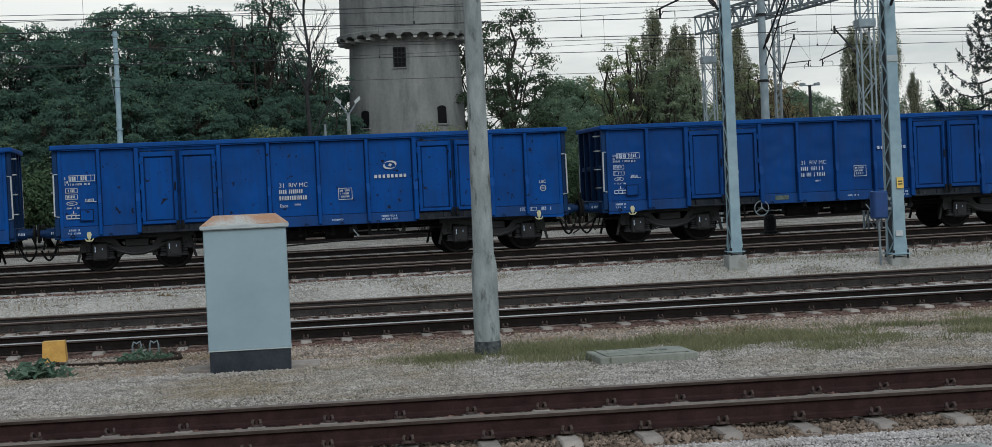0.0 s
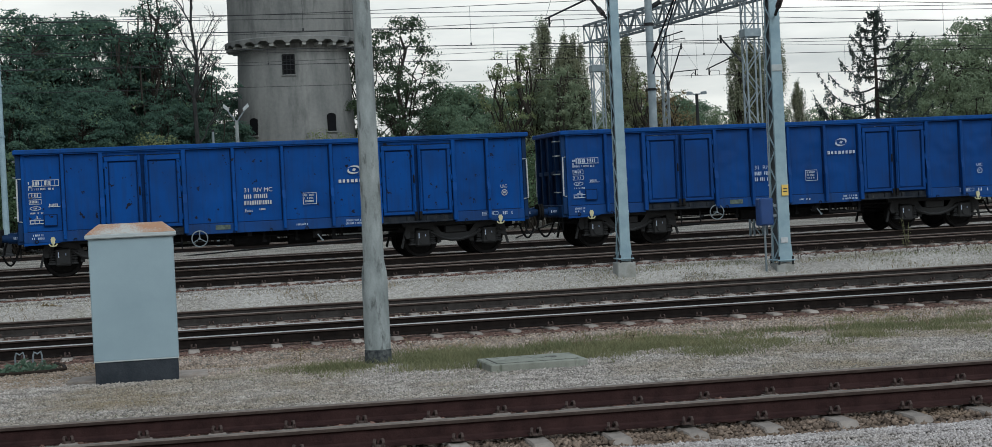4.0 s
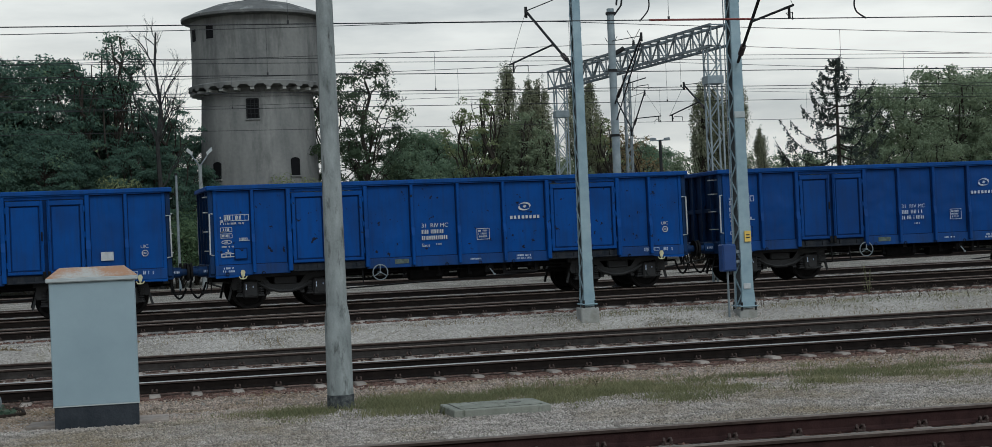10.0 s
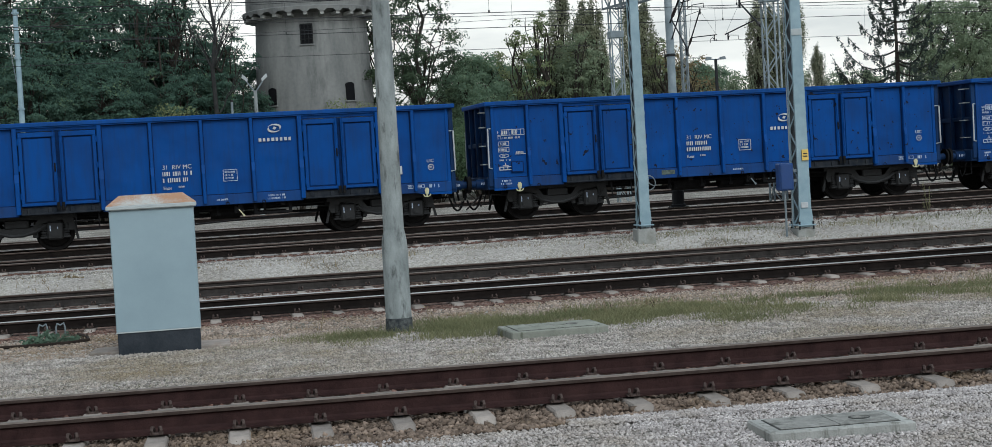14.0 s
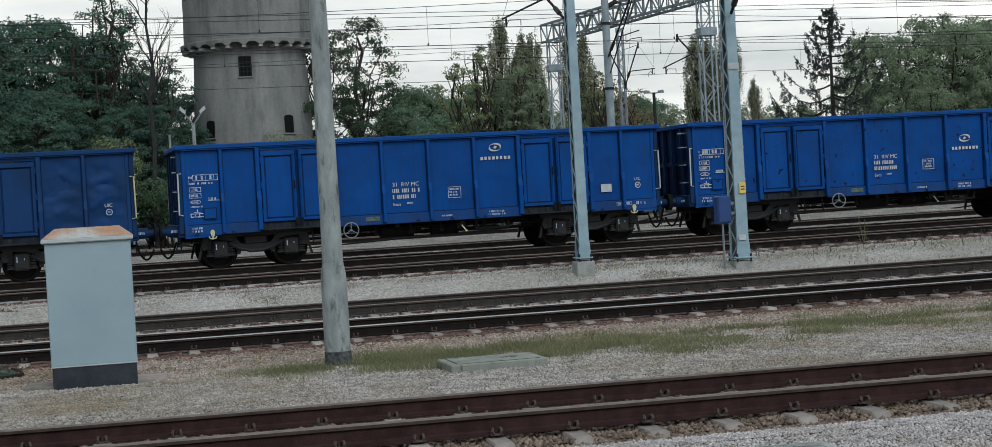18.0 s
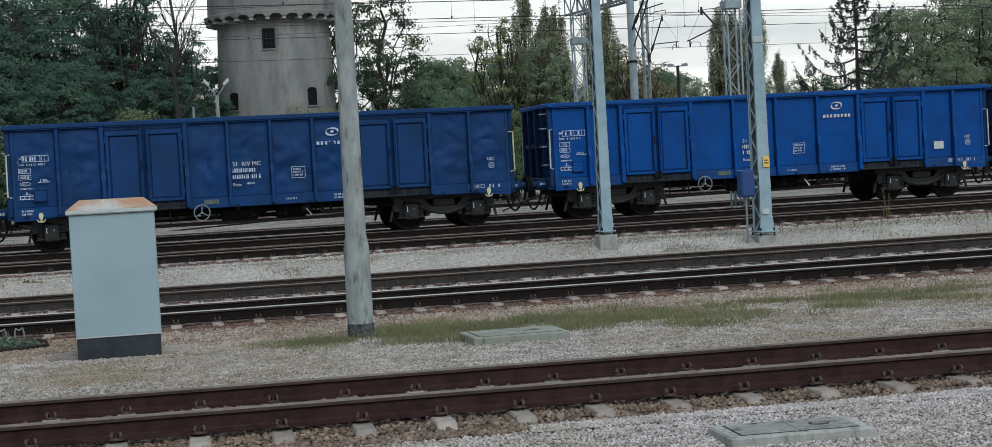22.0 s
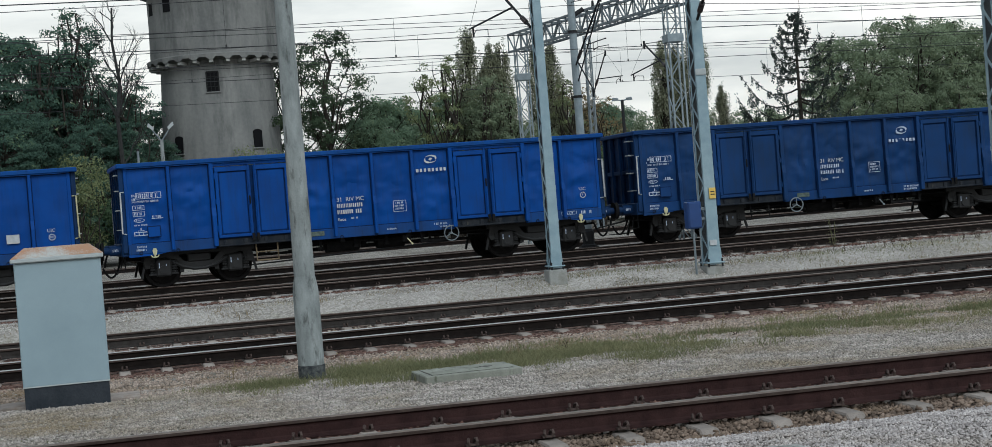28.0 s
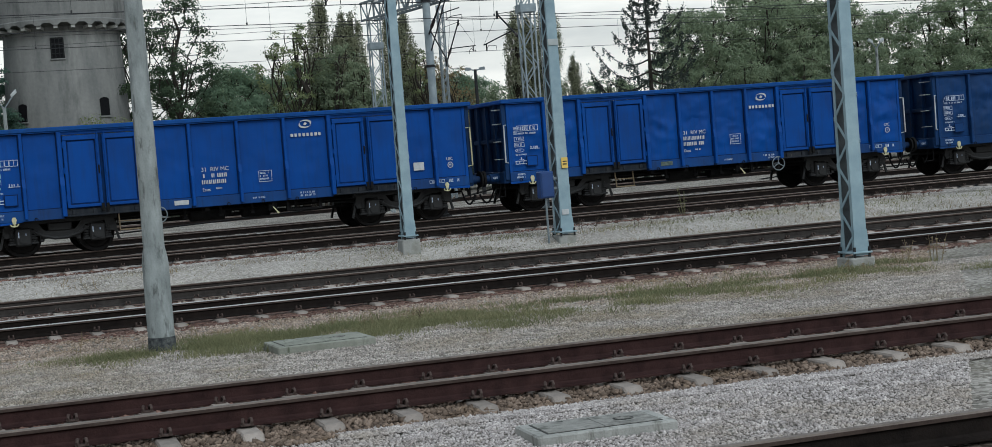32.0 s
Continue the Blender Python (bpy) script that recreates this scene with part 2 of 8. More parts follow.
STONE_BROWN = surface("ballast_stone", [(0.3, (0.105, 0.076, 0.058)), (0.7, (0.26, 0.195, 0.15))], 5, 0.95, 0, 0.2, 60, piece=0.42, island=True, spots=((0.17, 0.12, 0.07), 1.6, 0.52, 0.75))
CONCRETE = surface("weathered_concrete", [(0.25, (0.20, 0.20, 0.185)), (0.75, (0.38, 0.38, 0.36))], 2.2, 0.9, 0, 0.35, 45, spots=((0.13, 0.12, 0.09), 1.3, 0.55, 0.75))
SLAB = surface("slab_concrete", [(0.25, (0.22, 0.218, 0.20)), (0.75, (0.42, 0.412, 0.385))], 3, 0.9, 0, 0.4, 50, spots=((0.14, 0.135, 0.115), 16.0, 0.52, 0.66), squash=0.2)
POLE_MAT = surface("spun_concrete", [(0.32, (0.175, 0.19, 0.187)), (0.68, (0.33, 0.35, 0.343))], 7.0, 0.9, 0, 0.2, 60, 0.2, spots=((0.085, 0.088, 0.084), 9.0, 0.54, 0.68), squash=0.3)
GALV = surface("blue_grey_mast_paint", [(0.3, (0.20, 0.285, 0.33)), (0.7, (0.31, 0.40, 0.44))], 2.5, 0.6, 0.1, 0.1, 60, spots=((0.20, 0.14, 0.10), 6.0, 0.68, 0.8))
# darker steel for the masts' inner faces, shade put into the colour
GALV_INNER = surface("shaded_inner_steel", [(0.3, (0.063, 0.072, 0.0774)), (0.7, (0.144, 0.153, 0.1584))], 3, 0.85, 0.0, 0.1, 60)
GALV_DARK = surface("galvanised_steel", [(0.3, (0.13, 0.155, 0.17)), (0.7, (0.24, 0.27, 0.285))], 3, 0.6, 0.3, 0.1, 60)
GALV_MID = surface("weathered_lattice_steel", [(0.3, (0.18, 0.22, 0.24)), (0.7, (0.32, 0.36, 0.375))], 3, 0.6, 0.2, 0.1, 60)
DARK_STEEL = plain("dark_fitting_steel", (0.03, 0.03, 0.031), 0.8, 0.1)
WIRE = plain("overhead_wire", (0.022, 0.022, 0.024), 0.6, 0.3)
CABLE = surface("dusty_cable_sheath", [(0.3, (0.01575, 0.0108, 0.0081)), (0.7, (0.03375, 0.02475, 0.01935))], 8, 0.85)
DAMP = surface("damp_mottled_concrete", [(0.38, (0.028, 0.031, 0.034)), (0.66, (0.10, 0.104, 0.10))], 16, 0.85, 0, 0.3, 60)
INSULATOR = plain("dark_insulator", (0.045, 0.03, 0.027), 0.4)
SECTION_RED = plain("red_section_rod", (0.16, 0.03, 0.022), 0.5)
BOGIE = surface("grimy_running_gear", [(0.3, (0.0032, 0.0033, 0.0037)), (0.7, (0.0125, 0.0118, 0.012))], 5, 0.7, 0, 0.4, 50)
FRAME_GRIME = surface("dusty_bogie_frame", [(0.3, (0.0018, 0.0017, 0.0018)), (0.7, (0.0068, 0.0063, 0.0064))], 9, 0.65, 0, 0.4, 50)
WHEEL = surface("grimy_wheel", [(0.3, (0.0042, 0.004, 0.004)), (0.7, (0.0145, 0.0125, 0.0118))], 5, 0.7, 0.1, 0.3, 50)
WHITE = surface("white_marking", [(0.3, (0.3689, 0.3824, 0.3891)), (0.7, (0.5098, 0.5165, 0.5232))], 9, 0.6, 0, 0.0, 60)
WORN_WHITE = surface("worn_white_marking", [(0.35, (0.10, 0.16, 0.34)), (0.55, (0.48, 0.52, 0.60))], 30, 0.6, 0, 0.0, 90)
PALE_YELLOW = surface("pale_yellow_paint", [(0.3, (0.40, 0.37, 0.20)), (0.7, (0.58, 0.54, 0.34))], 8, 0.6)
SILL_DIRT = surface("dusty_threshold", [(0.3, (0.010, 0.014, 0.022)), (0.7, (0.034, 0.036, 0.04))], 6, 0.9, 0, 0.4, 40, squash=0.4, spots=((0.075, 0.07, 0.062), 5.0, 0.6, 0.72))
YELLOW = surface("yellow_paint", [(0.3, (0.42, 0.22, 0.035)), (0.7, (0.58, 0.33, 0.06))], 8, 0.6)
LABEL_Y = plain("yellow_label", (0.70, 0.48, 0.10), 0.5)
LABEL_K = plain("label_black", (0.02, 0.02, 0.02), 0.5)
CABINET = surface("pale_grey_cabinet", [(0.3, (0.235, 0.305, 0.34)), (0.7, (0.285, 0.36, 0.395))], 1.5, 0.55, 0, 0.06, 150, spots=((0.27, 0.24, 0.18), 1.9, 0.66, 0.86))
CAB_LID = surface("rust_stained_lid", [(0.42, (0.42, 0.42, 0.40)), (0.56, (0.36, 0.21, 0.13))], 1.6, 0.7, 0, 0.1, 60)
CAB_RIM = surface("pale_lid_rim", [(0.3, (0.34, 0.37, 0.37)), (0.7, (0.44, 0.46, 0.455))], 3, 0.6, 0, 0.1, 60)
CAB_BASE = surface("dark_plinth", [(0.3, (0.022, 0.026, 0.032)), (0.7, (0.045, 0.05, 0.058))], 4, 0.8)
BLUE_BOX = plain("blue_switch_box", (0.012, 0.045, 0.168), 0.45)
TOWER = surface("tower_render", [(0.3, (0.135, 0.136, 0.132)), (0.7, (0.25, 0.246, 0.232))], 0.8, 0.95, 0, 0.3, 6, spots=((0.075, 0.076, 0.074), 1.1, 0.5, 0.74), squash=0.22)
TOWER_PALE = surface("pale_corbel_render", [(0.3, (0.26, 0.26, 0.245)), (0.7, (0.40, 0.395, 0.37))], 2.0, 0.95, 0, 0.3, 12)
TOWER_DARK = surface("tower_roof_felt", [(0.3, (0.09, 0.09, 0.088)), (0.7, (0.17, 0.17, 0.165))], 0.8, 0.95, 0, 0.3, 8, spots=((0.28, 0.28, 0.27), 1.1, 0.54, 0.66))
GRIT_STEEL = plain("gritty_dark_steel", (0.045, 0.044, 0.042), 0.85, 0.0)
VOID = plain("shaded_opening", (0.008, 0.008, 0.009), 0.9)
GRILLE = plain("window_grille", (0.02, 0.02, 0.02), 0.8)
DOOR_GAP = surface("shaded_door_gap", [(0.3, (0.005, 0.016, 0.055)), (0.7, (0.007, 0.03, 0.115))], 5, 0.9, 0, 0.2, 40)
STEP_TAN = surface("tan_step_steel", [(0.3, (0.10, 0.075, 0.045)), (0.7, (0.22, 0.17, 0.11))], 8, 0.8, 0, 0.2, 50)
SILL_CARD = surface("dull_label_plate", [(0.3, (0.05, 0.065, 0.06)), (0.7, (0.13, 0.16, 0.14))], 14, 0.7, 0, 0.1, 60)
# dark blue for sill seams and for strips painted as shade
SEAM_SHADE = surface("seam_shade_blue", [(0.3, (0.004, 0.012, 0.05)), (0.7, (0.006, 0.022, 0.085))], 5, 0.8, 0, 0.2, 40)
MOSSY_SLAB = surface("mossy_slab_concrete", [(0.25, (0.172, 0.175, 0.145)), (0.75, (0.31, 0.312, 0.268))], 3, 0.9, 0, 0.4, 50, spots=((0.088, 0.0924, 0.066), 12.0, 0.52, 0.68), squash=0.25)
LID_CONCRETE = surface("worn_lid_concrete", [(0.25, (0.16, 0.156, 0.142)), (0.75, (0.34, 0.328, 0.303))], 9, 0.9, 0, 0.4, 50, spots=((0.12, 0.118, 0.105), 7, 0.5, 0.66))
BARK = surface("bark", [(0.3, (0.02475, 0.0209, 0.0176)), (0.7, (0.055, 0.04675, 0.0385))], 3, 0.95, 0, 0.5, 20)
DEAD_BARK = surface("weathered_dead_bark", [(0.3, (0.022, 0.022, 0.022)), (0.7, (0.05, 0.049, 0.047))], 3, 0.95, 0, 0.5, 20)
LEAF_LOCUST = leaf_material("locust_leaf", (0.046, 0.083, 0.069), (0.104, 0.168, 0.122), (0.23, 0.29, 0.145))
LEAF_MAPLE = leaf_material("broad_leaf", (0.09, 0.138, 0.098), (0.195, 0.265, 0.170), (0.31, 0.345, 0.19))
LEAF_POPLAR = leaf_material("poplar_leaf", (0.13, 0.165, 0.11), (0.24, 0.285, 0.18), (0.34, 0.36, 0.22))
LEAF_WILLOW = leaf_material("pale_shrub_leaf", (0.12, 0.15, 0.075), (0.23, 0.26, 0.13), (0.34, 0.34, 0.18))
LEAF_COLUMN = leaf_material("column_poplar_leaf", (0.135, 0.145, 0.098), (0.265, 0.275, 0.18), (0.38, 0.36, 0.235))
# leaf colour darkened so this crown reads as backlit against the sky
LEAF_OPEN = leaf_material("backlit_crown_leaf", (0.035, 0.053, 0.033), (0.08, 0.11, 0.064), (0.15, 0.175, 0.09))
LEAF_AUTUMN = leaf_material("autumn_leaf", (0.13, 0.0975, 0.0585), (0.247, 0.195, 0.104), (0.351, 0.273, 0.143))
LEAF_BUSH = leaf_material("bush_leaf", (0.055, 0.09, 0.052), (0.12, 0.175, 0.092), (0.21, 0.25, 0.12))
# far leaves lightened in the colour to stand for distance haze
LEAF_FAR = leaf_material("hazed_far_leaf", (0.135, 0.175, 0.118), (0.255, 0.305, 0.19), (0.35, 0.365, 0.215))
NEEDLE = leaf_material("spruce_needle", (0.03, 0.042, 0.038), (0.075, 0.092, 0.078), (0.13, 0.135, 0.10))
GRASS = leaf_material("grass_blade", (0.11, 0.125, 0.065), (0.23, 0.225, 0.12), (0.46, 0.39, 0.245))
STALK_BROWN = leaf_material("brown_stalk", (0.06, 0.045, 0.036), (0.12, 0.092, 0.07), (0.2, 0.16, 0.11))
DRY = leaf_material("dry_stalk", (0.17, 0.13, 0.085), (0.30, 0.24, 0.15), (0.42, 0.36, 0.23))
WEED = leaf_material("weed_leaf", (0.065, 0.105, 0.07), (0.14, 0.20, 0.14), (0.24, 0.30, 0.22))


# ---- geometry ----
class Geo:
    """Vertices and faces of one mesh, gathered piece by piece."""

    def __init__(self):
        self.v, self.f = [], []

    def add(self, vs, fs):
        n = len(self.v)
        self.v += [tuple(p) for p in vs]
        self.f += [tuple(i + n for i in q) for q in fs]
        return self

    def box(self, a, b, ch=0.0):
        (x0, y0, z0), (x1, y1, z1) = a, b
        if not ch:
            vs = [(x, y, z) for z in (z0, z1) for y in (y0, y1) for x in (x0, x1)]
            return self.add(vs, [(0, 2, 3, 1), (4, 5, 7, 6), (0, 1, 5, 4), (2, 6, 7, 3), (0, 4, 6, 2), (1, 3, 7, 5)])
        ch = min(ch, (x1 - x0) / 2.1, (y1 - y0) / 2.1, (z1 - z0) / 2.1)
        vs, idx = [], {}
        for i, sx in enumerate((0, 1)):
            for j, sy in enumerate((0, 1)):
                for k, sz in enumerate((0, 1)):
                    c = [(x0, x1)[sx], (y0, y1)[sy], (z0, z1)[sz]]
                    d = [ch if s == 0 else -ch for s in (sx, sy, sz)]
                    for ax in range(3):
                        p = [c[q] + (0 if q == ax else d[q]) for q in range(3)]
                        idx[(sx, sy, sz, ax)] = len(vs)
                        vs.append(p)
        fs = []
        g = lambda *q: idx[q]
        for s in (0, 1):
            fs.append((g(s, 0, 0, 0), g(s, 1, 0, 0), g(s, 1, 1, 0), g(s, 0, 1, 0))[:: 1 if s else -1])
            fs.append((g(0, s, 0, 1), g(1, s, 0, 1), g(1, s, 1, 1), g(0, s, 1, 1))[:: -1 if s else 1])
            fs.append((g(0, 0, s, 2), g(1, 0, s, 2), g(1, 1, s, 2), g(0, 1, s, 2))[:: 1 if s else -1])
            for r in (0, 1):
                fs.append((g(0, s, r, 1), g(1, s, r, 1), g(1, s, r, 2), g(0, s, r, 2))[:: 1 if s == r else -1])
                fs.append((g(s, 0, r, 0), g(s, 1, r, 0), g(s, 1, r, 2), g(s, 0, r, 2))[:: -1 if s == r else 1])
                fs.append((g(s, r, 0, 0), g(s, r, 1, 0), g(s, r, 1, 1), g(s, r, 0, 1))[:: 1 if s == r else -1])
                for q in (0, 1):
                    fs.append((g(s, r, q, 0), g(s, r, q, 1), g(s, r, q, 2))[:: 1 if (s + r + q) % 2 else -1])
        return self.add(vs, fs)

    def cyl(self, p0, p1, r0, r1=None, n=10, caps=True):
        r1 = r0 if r1 is None else r1
        p0, p1 = Vector(p0), Vector(p1)
        d = (p1 - p0).normalized()
        a = d.orthogonal().normalized()
        b = d.cross(a)
        ring = [(math.cos(2 * math.pi * i / n), math.sin(2 * math.pi * i / n)) for i in range(n)]
        vs = [p0 + (a * c + b * s) * r0 for c, s in ring] + [p1 + (a * c + b * s) * r1 for c, s in ring]
        fs = [(i, (i + 1) % n, n + (i + 1) % n, n + i) for i in range(n)]
        if caps:
            fs += [tuple(range(n))[::-1], tuple(range(n, 2 * n))]
        return self.add(vs, fs)

    def tube(self, pts, r, n=6):
        """One round bar swept along the points."""
        pts = [Vector(p) for p in pts]
        side, vs = None, []
        for i, p in enumerate(pts):
            d = (pts[min(i + 1, len(pts) - 1)] - pts[max(i - 1, 0)]).normalized()
            if side is None:
                side = d.cross(Vector((0, 0, 1)) if abs(d.z) < 0.9 else Vector((1, 0, 0)))
            side = (side - d * side.dot(d)).normalized()
            up = d.cross(side)
            vs += [p + (side * math.cos(2 * math.pi * k / n) + up * math.sin(2 * math.pi * k / n)) * r for k in range(n)]
        m = len(pts)
        fs = [(i * n + k, i * n + (k + 1) % n, (i + 1) * n + (k + 1) % n, (i + 1) * n + k) for i in range(m - 1) for k in range(n)]
        return self.add(vs, fs + [tuple(range(n))[::-1], tuple(range((m - 1) * n, m * n))])

    def beam(self, p0, p1, w, h):
        """A square bar from p0 to p1."""
        p0, p1 = Vector(p0), Vector(p1)
        d = (p1 - p0).normalized()
        up = Vector((0, 0, 1)) if abs(d.z) < 0.9 else Vector((1, 0, 0))
        a = d.cross(up).normalized() * w / 2
        b = a.cross(d).normalized() * h / 2
        vs = [p + s * a + t * b for p in (p0, p1) for s, t in ((-1, -1), (1, -1), (1, 1), (-1, 1))]
        return self.add(vs, [(0, 1, 2, 3), (7, 6, 5, 4), (0, 4, 5, 1), (1, 5, 6, 2), (2, 6, 7, 3), (3, 7, 4, 0)])

    def prism(self, prof, x0, x1):
        """A closed (y, z) profile drawn along x."""
        n = len(prof)
        vs = [(x, y, z) for x in (x0, x1) for y, z in prof]
        fs = [(i, n + i, n + (i + 1) % n, (i + 1) % n) for i in range(n)]
        return self.add(vs, fs + [tuple(range(n)), tuple(range(2 * n - 1, n - 1, -1))])

    def plate(self, prof, y0, y1):
        """A closed (x, z) outline with thickness along y."""
        n = len(prof)
        vs = [(x, y, z) for y in (y0, y1) for x, z in prof]
        fs = [(i, (i + 1) % n, n + (i + 1) % n, n + i) for i in range(n)]
        return self.add(vs, fs + [tuple(range(n))[::-1], tuple(range(n, 2 * n))])

    def lathe(self, prof, n=32, at=(0, 0, 0), axis="z", a0=0.0, a1=2 * math.pi):
        """(radius, height) profile turned about an axis."""
        full = abs(a1 - a0 - 2 * math.pi) < 1e-6
        cols = n if full else n + 1
        vs = []
        for i in range(cols):
            a = a0 + (a1 - a0) * i / n
            for r, h in prof:
                c, s = r * math.cos(a), r * math.sin(a)
                p = (c, s, h) if axis == "z" else (c, h, s)
                vs.append((p[0] + at[0], p[1] + at[1], p[2] + at[2]))
        m = len(prof)
        fs = [(i * m + j, ((i + 1) % cols) * m + j, ((i + 1) % cols) * m + j + 1, i * m + j + 1) for i in range(n) for j in range(m - 1)]
        if axis != "z":
            fs = [q[::-1] for q in fs]
        return self.add(vs, fs)

    def ring(self, c, r, t, n=20, axis="y"):
        pts = []
        for i in range(n + 1):
            a = 2 * math.pi * i / n
            p = Vector((r * math.cos(a), 0, r * math.sin(a))) if axis == "y" else Vector((r * math.cos(a), r * math.sin(a), 0))
            pts.append(Vector(c) + p)
        return self.tube(pts, t, 5)

    def mesh(self, name, mat, smooth=False):
        me = bpy.data.meshes.new(name)
        me.from_pydata(self.v, [], self.f)
        for m in mat if isinstance(mat, (list, tuple)) else [mat]:
            me.materials.append(m)
        if smooth:
            me.polygons.foreach_set("use_smooth", [True] * len(me.polygons))
            me.set_sharp_from_angle(angle=radians(38))
        me.update()
        return me


def part(name, geo, mat, parent, label="", smooth=False):
    me = geo if isinstance(geo, bpy.types.Mesh) else geo.mesh(name, mat, smooth)
    ob = new(name, me)
    ob.parent = parent
    return tagged(ob, label) if label else ob


def thing(name, label, category, at=(0, 0, 0), rz=0.0, group="", kind=""):
    ob = new(name)
    ob.empty_display_size = 0.2
    ob.matrix_world = pose(*at, 0, 0, rz)
    return tagged(ob, label, category, group, kind)


def solid(name, geo, mat, label, category, group="", kind="", at=(0, 0, 0), rz=0.0, smooth=False):
    ob = new(name, geo if isinstance(geo, bpy.types.Mesh) else geo.mesh(name, mat, smooth))
    ob.matrix_world = pose(*at, 0, 0, rz)
    return tagged(ob, label, category, group, kind)


def text_mesh(words, size, mat):
    cu = bpy.data.curves.new("writing", "FONT")
    cu.body, cu.size, cu.extrude = words, size, 0.002
    ob = new("writing", cu)
    me = bpy.data.meshes.new_from_object(ob.evaluated_get(bpy.context.evaluated_depsgraph_get()))
    bpy.data.objects.remove(ob)
    me.materials.clear()
    me.materials.append(mat)
    return me


# ---- plan: the tracks fan out, so their line is y = v + slope(v) * x ----
def slope(v):
    return float(np.interp(v, [14, 22, 31, 35], [0.0, 0.034, 0.034, 0.105]))


def level(v):
    return float(np.interp(v, [9, 10.6, 11.4, 14.1, 14.8, 18, 21.8, 22.6, 31, 32.5, 33.0, 34.5, 44, 60], [-0.22, -0.22, -0.25, -0.25, -0.25, -0.30, -0.40, -0.41, -0.41, -0.36, -0.17, -0.115, -0.10, -0.06]))


def on_ground(x, y):
    v = y
    for _ in range(6):
        v = y - slope(v) * x
    return level(v)


g = Geo()
xs = [-900, -300, -120, -60] + list(range(-40, 81, 4)) + [120, 200, 400, 900]
vs_ = [-60, 0, 6, 9, 10.6, 11.4, 14.1, 14.8, 16, 18, 20, 21.8, 22.6, 27, 31, 32.5, 33.0, 34.5, 38, 44, 52, 60, 80, 120, 250, 600, 2500]
for v in vs_:
    for x in xs:
        y = v + slope(v) * x if abs(x) <= 200 else v + slope(v) * math.copysign(200, x)
        g.v.append((x, y, level(v)))
W_ = len(xs)
g.f = [(j * W_ + i, j * W_ + i + 1, (j + 1) * W_ + i + 1, (j + 1) * W_ + i) for j in range(len(vs_) - 1) for i in range(W_ - 1)]
solid("ground", g, GROUND, "grey gravel yard ground with mossy patches", "ground", kind="structure")
PHI = math.degrees(math.atan(0.105))


BEND_FROM, BEND_TO, BEND_RADIUS = 4.0, 36.0, 210.0


def bend(a):
    """How far the train's track has swung towards the platform at a metres along it."""
    u = min(max(a - BEND_FROM, 0.0), BEND_TO - BEND_FROM)
    return (u * u / 2 + u * max(0.0, a - BEND_TO)) / BEND_RADIUS


def on_train_track(a):
    c, s = math.cos(radians(PHI)), math.sin(radians(PHI))
    return Vector((a * c + s * bend(a) - 0.1515, 42.622 + a * s - c * bend(a), 0.0))


# ---- tracks ----
RAIL_PROFILE = [(-0.075, -0.17), (0.075, -0.17), (0.075, -0.158), (0.02, -0.145), (0.009, -0.13), (0.009, -0.05), (0.034, -0.036), (0.036, -0.012), (0.028, -0.001), (0.0, 0.001), (-0.028, -0.001), (-0.036, -0.012), (-0.034, -0.036), (-0.009, -0.05), (-0.009, -0.13), (-0.02, -0.145), (-0.075, -0.158)]


HEAD_FACES = ((7, 1), (8, 1), (9, 1), (10, 1), (6, 2), (11, 2))


def rail_mesh(x0, x1, head, web):
    me = Geo().prism(RAIL_PROFILE, x0, x1).mesh("rail", [web, head, HEAD_SIDE])
    for k, mi in HEAD_FACES:
        me.polygons[k].material_index = mi
    return me


def sleeper_geo():
    gg = Geo()
    prof = [(-0.115, -0.38), (0.115, -0.38), (0.08, -0.19), (0.068, -0.176), (-0.068, -0.176), (-0.08, -0.19)]
    n = len(prof)
    for y0, y1 in ((-1.21, 1.21),):
        vs = [(x, y, z) for y in (y0, y0 + 0.07, y1 - 0.07, y1) for x, z in [(a * (0.93 if y in (y0, y1) else 1), b - (0.06 if y in (y0, y1) and b > -0.2 else 0)) for a, b in prof]]
        fs = [(r * n + i, r * n + (i + 1) % n, (r + 1) * n + (i + 1) % n, (r + 1) * n + i) for r in range(3) for i in range(n)]
        gg.add(vs, fs + [tuple(range(n))[::-1], tuple(range(3 * n, 4 * n))])
    return gg


SLEEPER_MESH = sleeper_geo().mesh("sleeper", SLEEPER)


def clip_geo(s):
    """Two coiled spring clips on a shoulder plate."""
    gg = Geo()
    gg.box((-0.05, s * 0.085 - 0.035, -0.165), (0.05, s * 0.085 + 0.035, -0.148), 0.004)
    for x in (-0.032, 0.032):
        gg.tube([(x * 0.8, s * 0.112, -0.158), (x * 1.1, s * 0.122, -0.128), (x, s * 0.11, -0.108), (x * 0.75, s * 0.088, -0.112), (x * 0.6, s * 0.06, -0.138)], 0.0125, 6)
    return gg


CLIP_MESHES = [clip_geo(s).mesh("rail_clip", CLIP) for s in (-1, 1)]


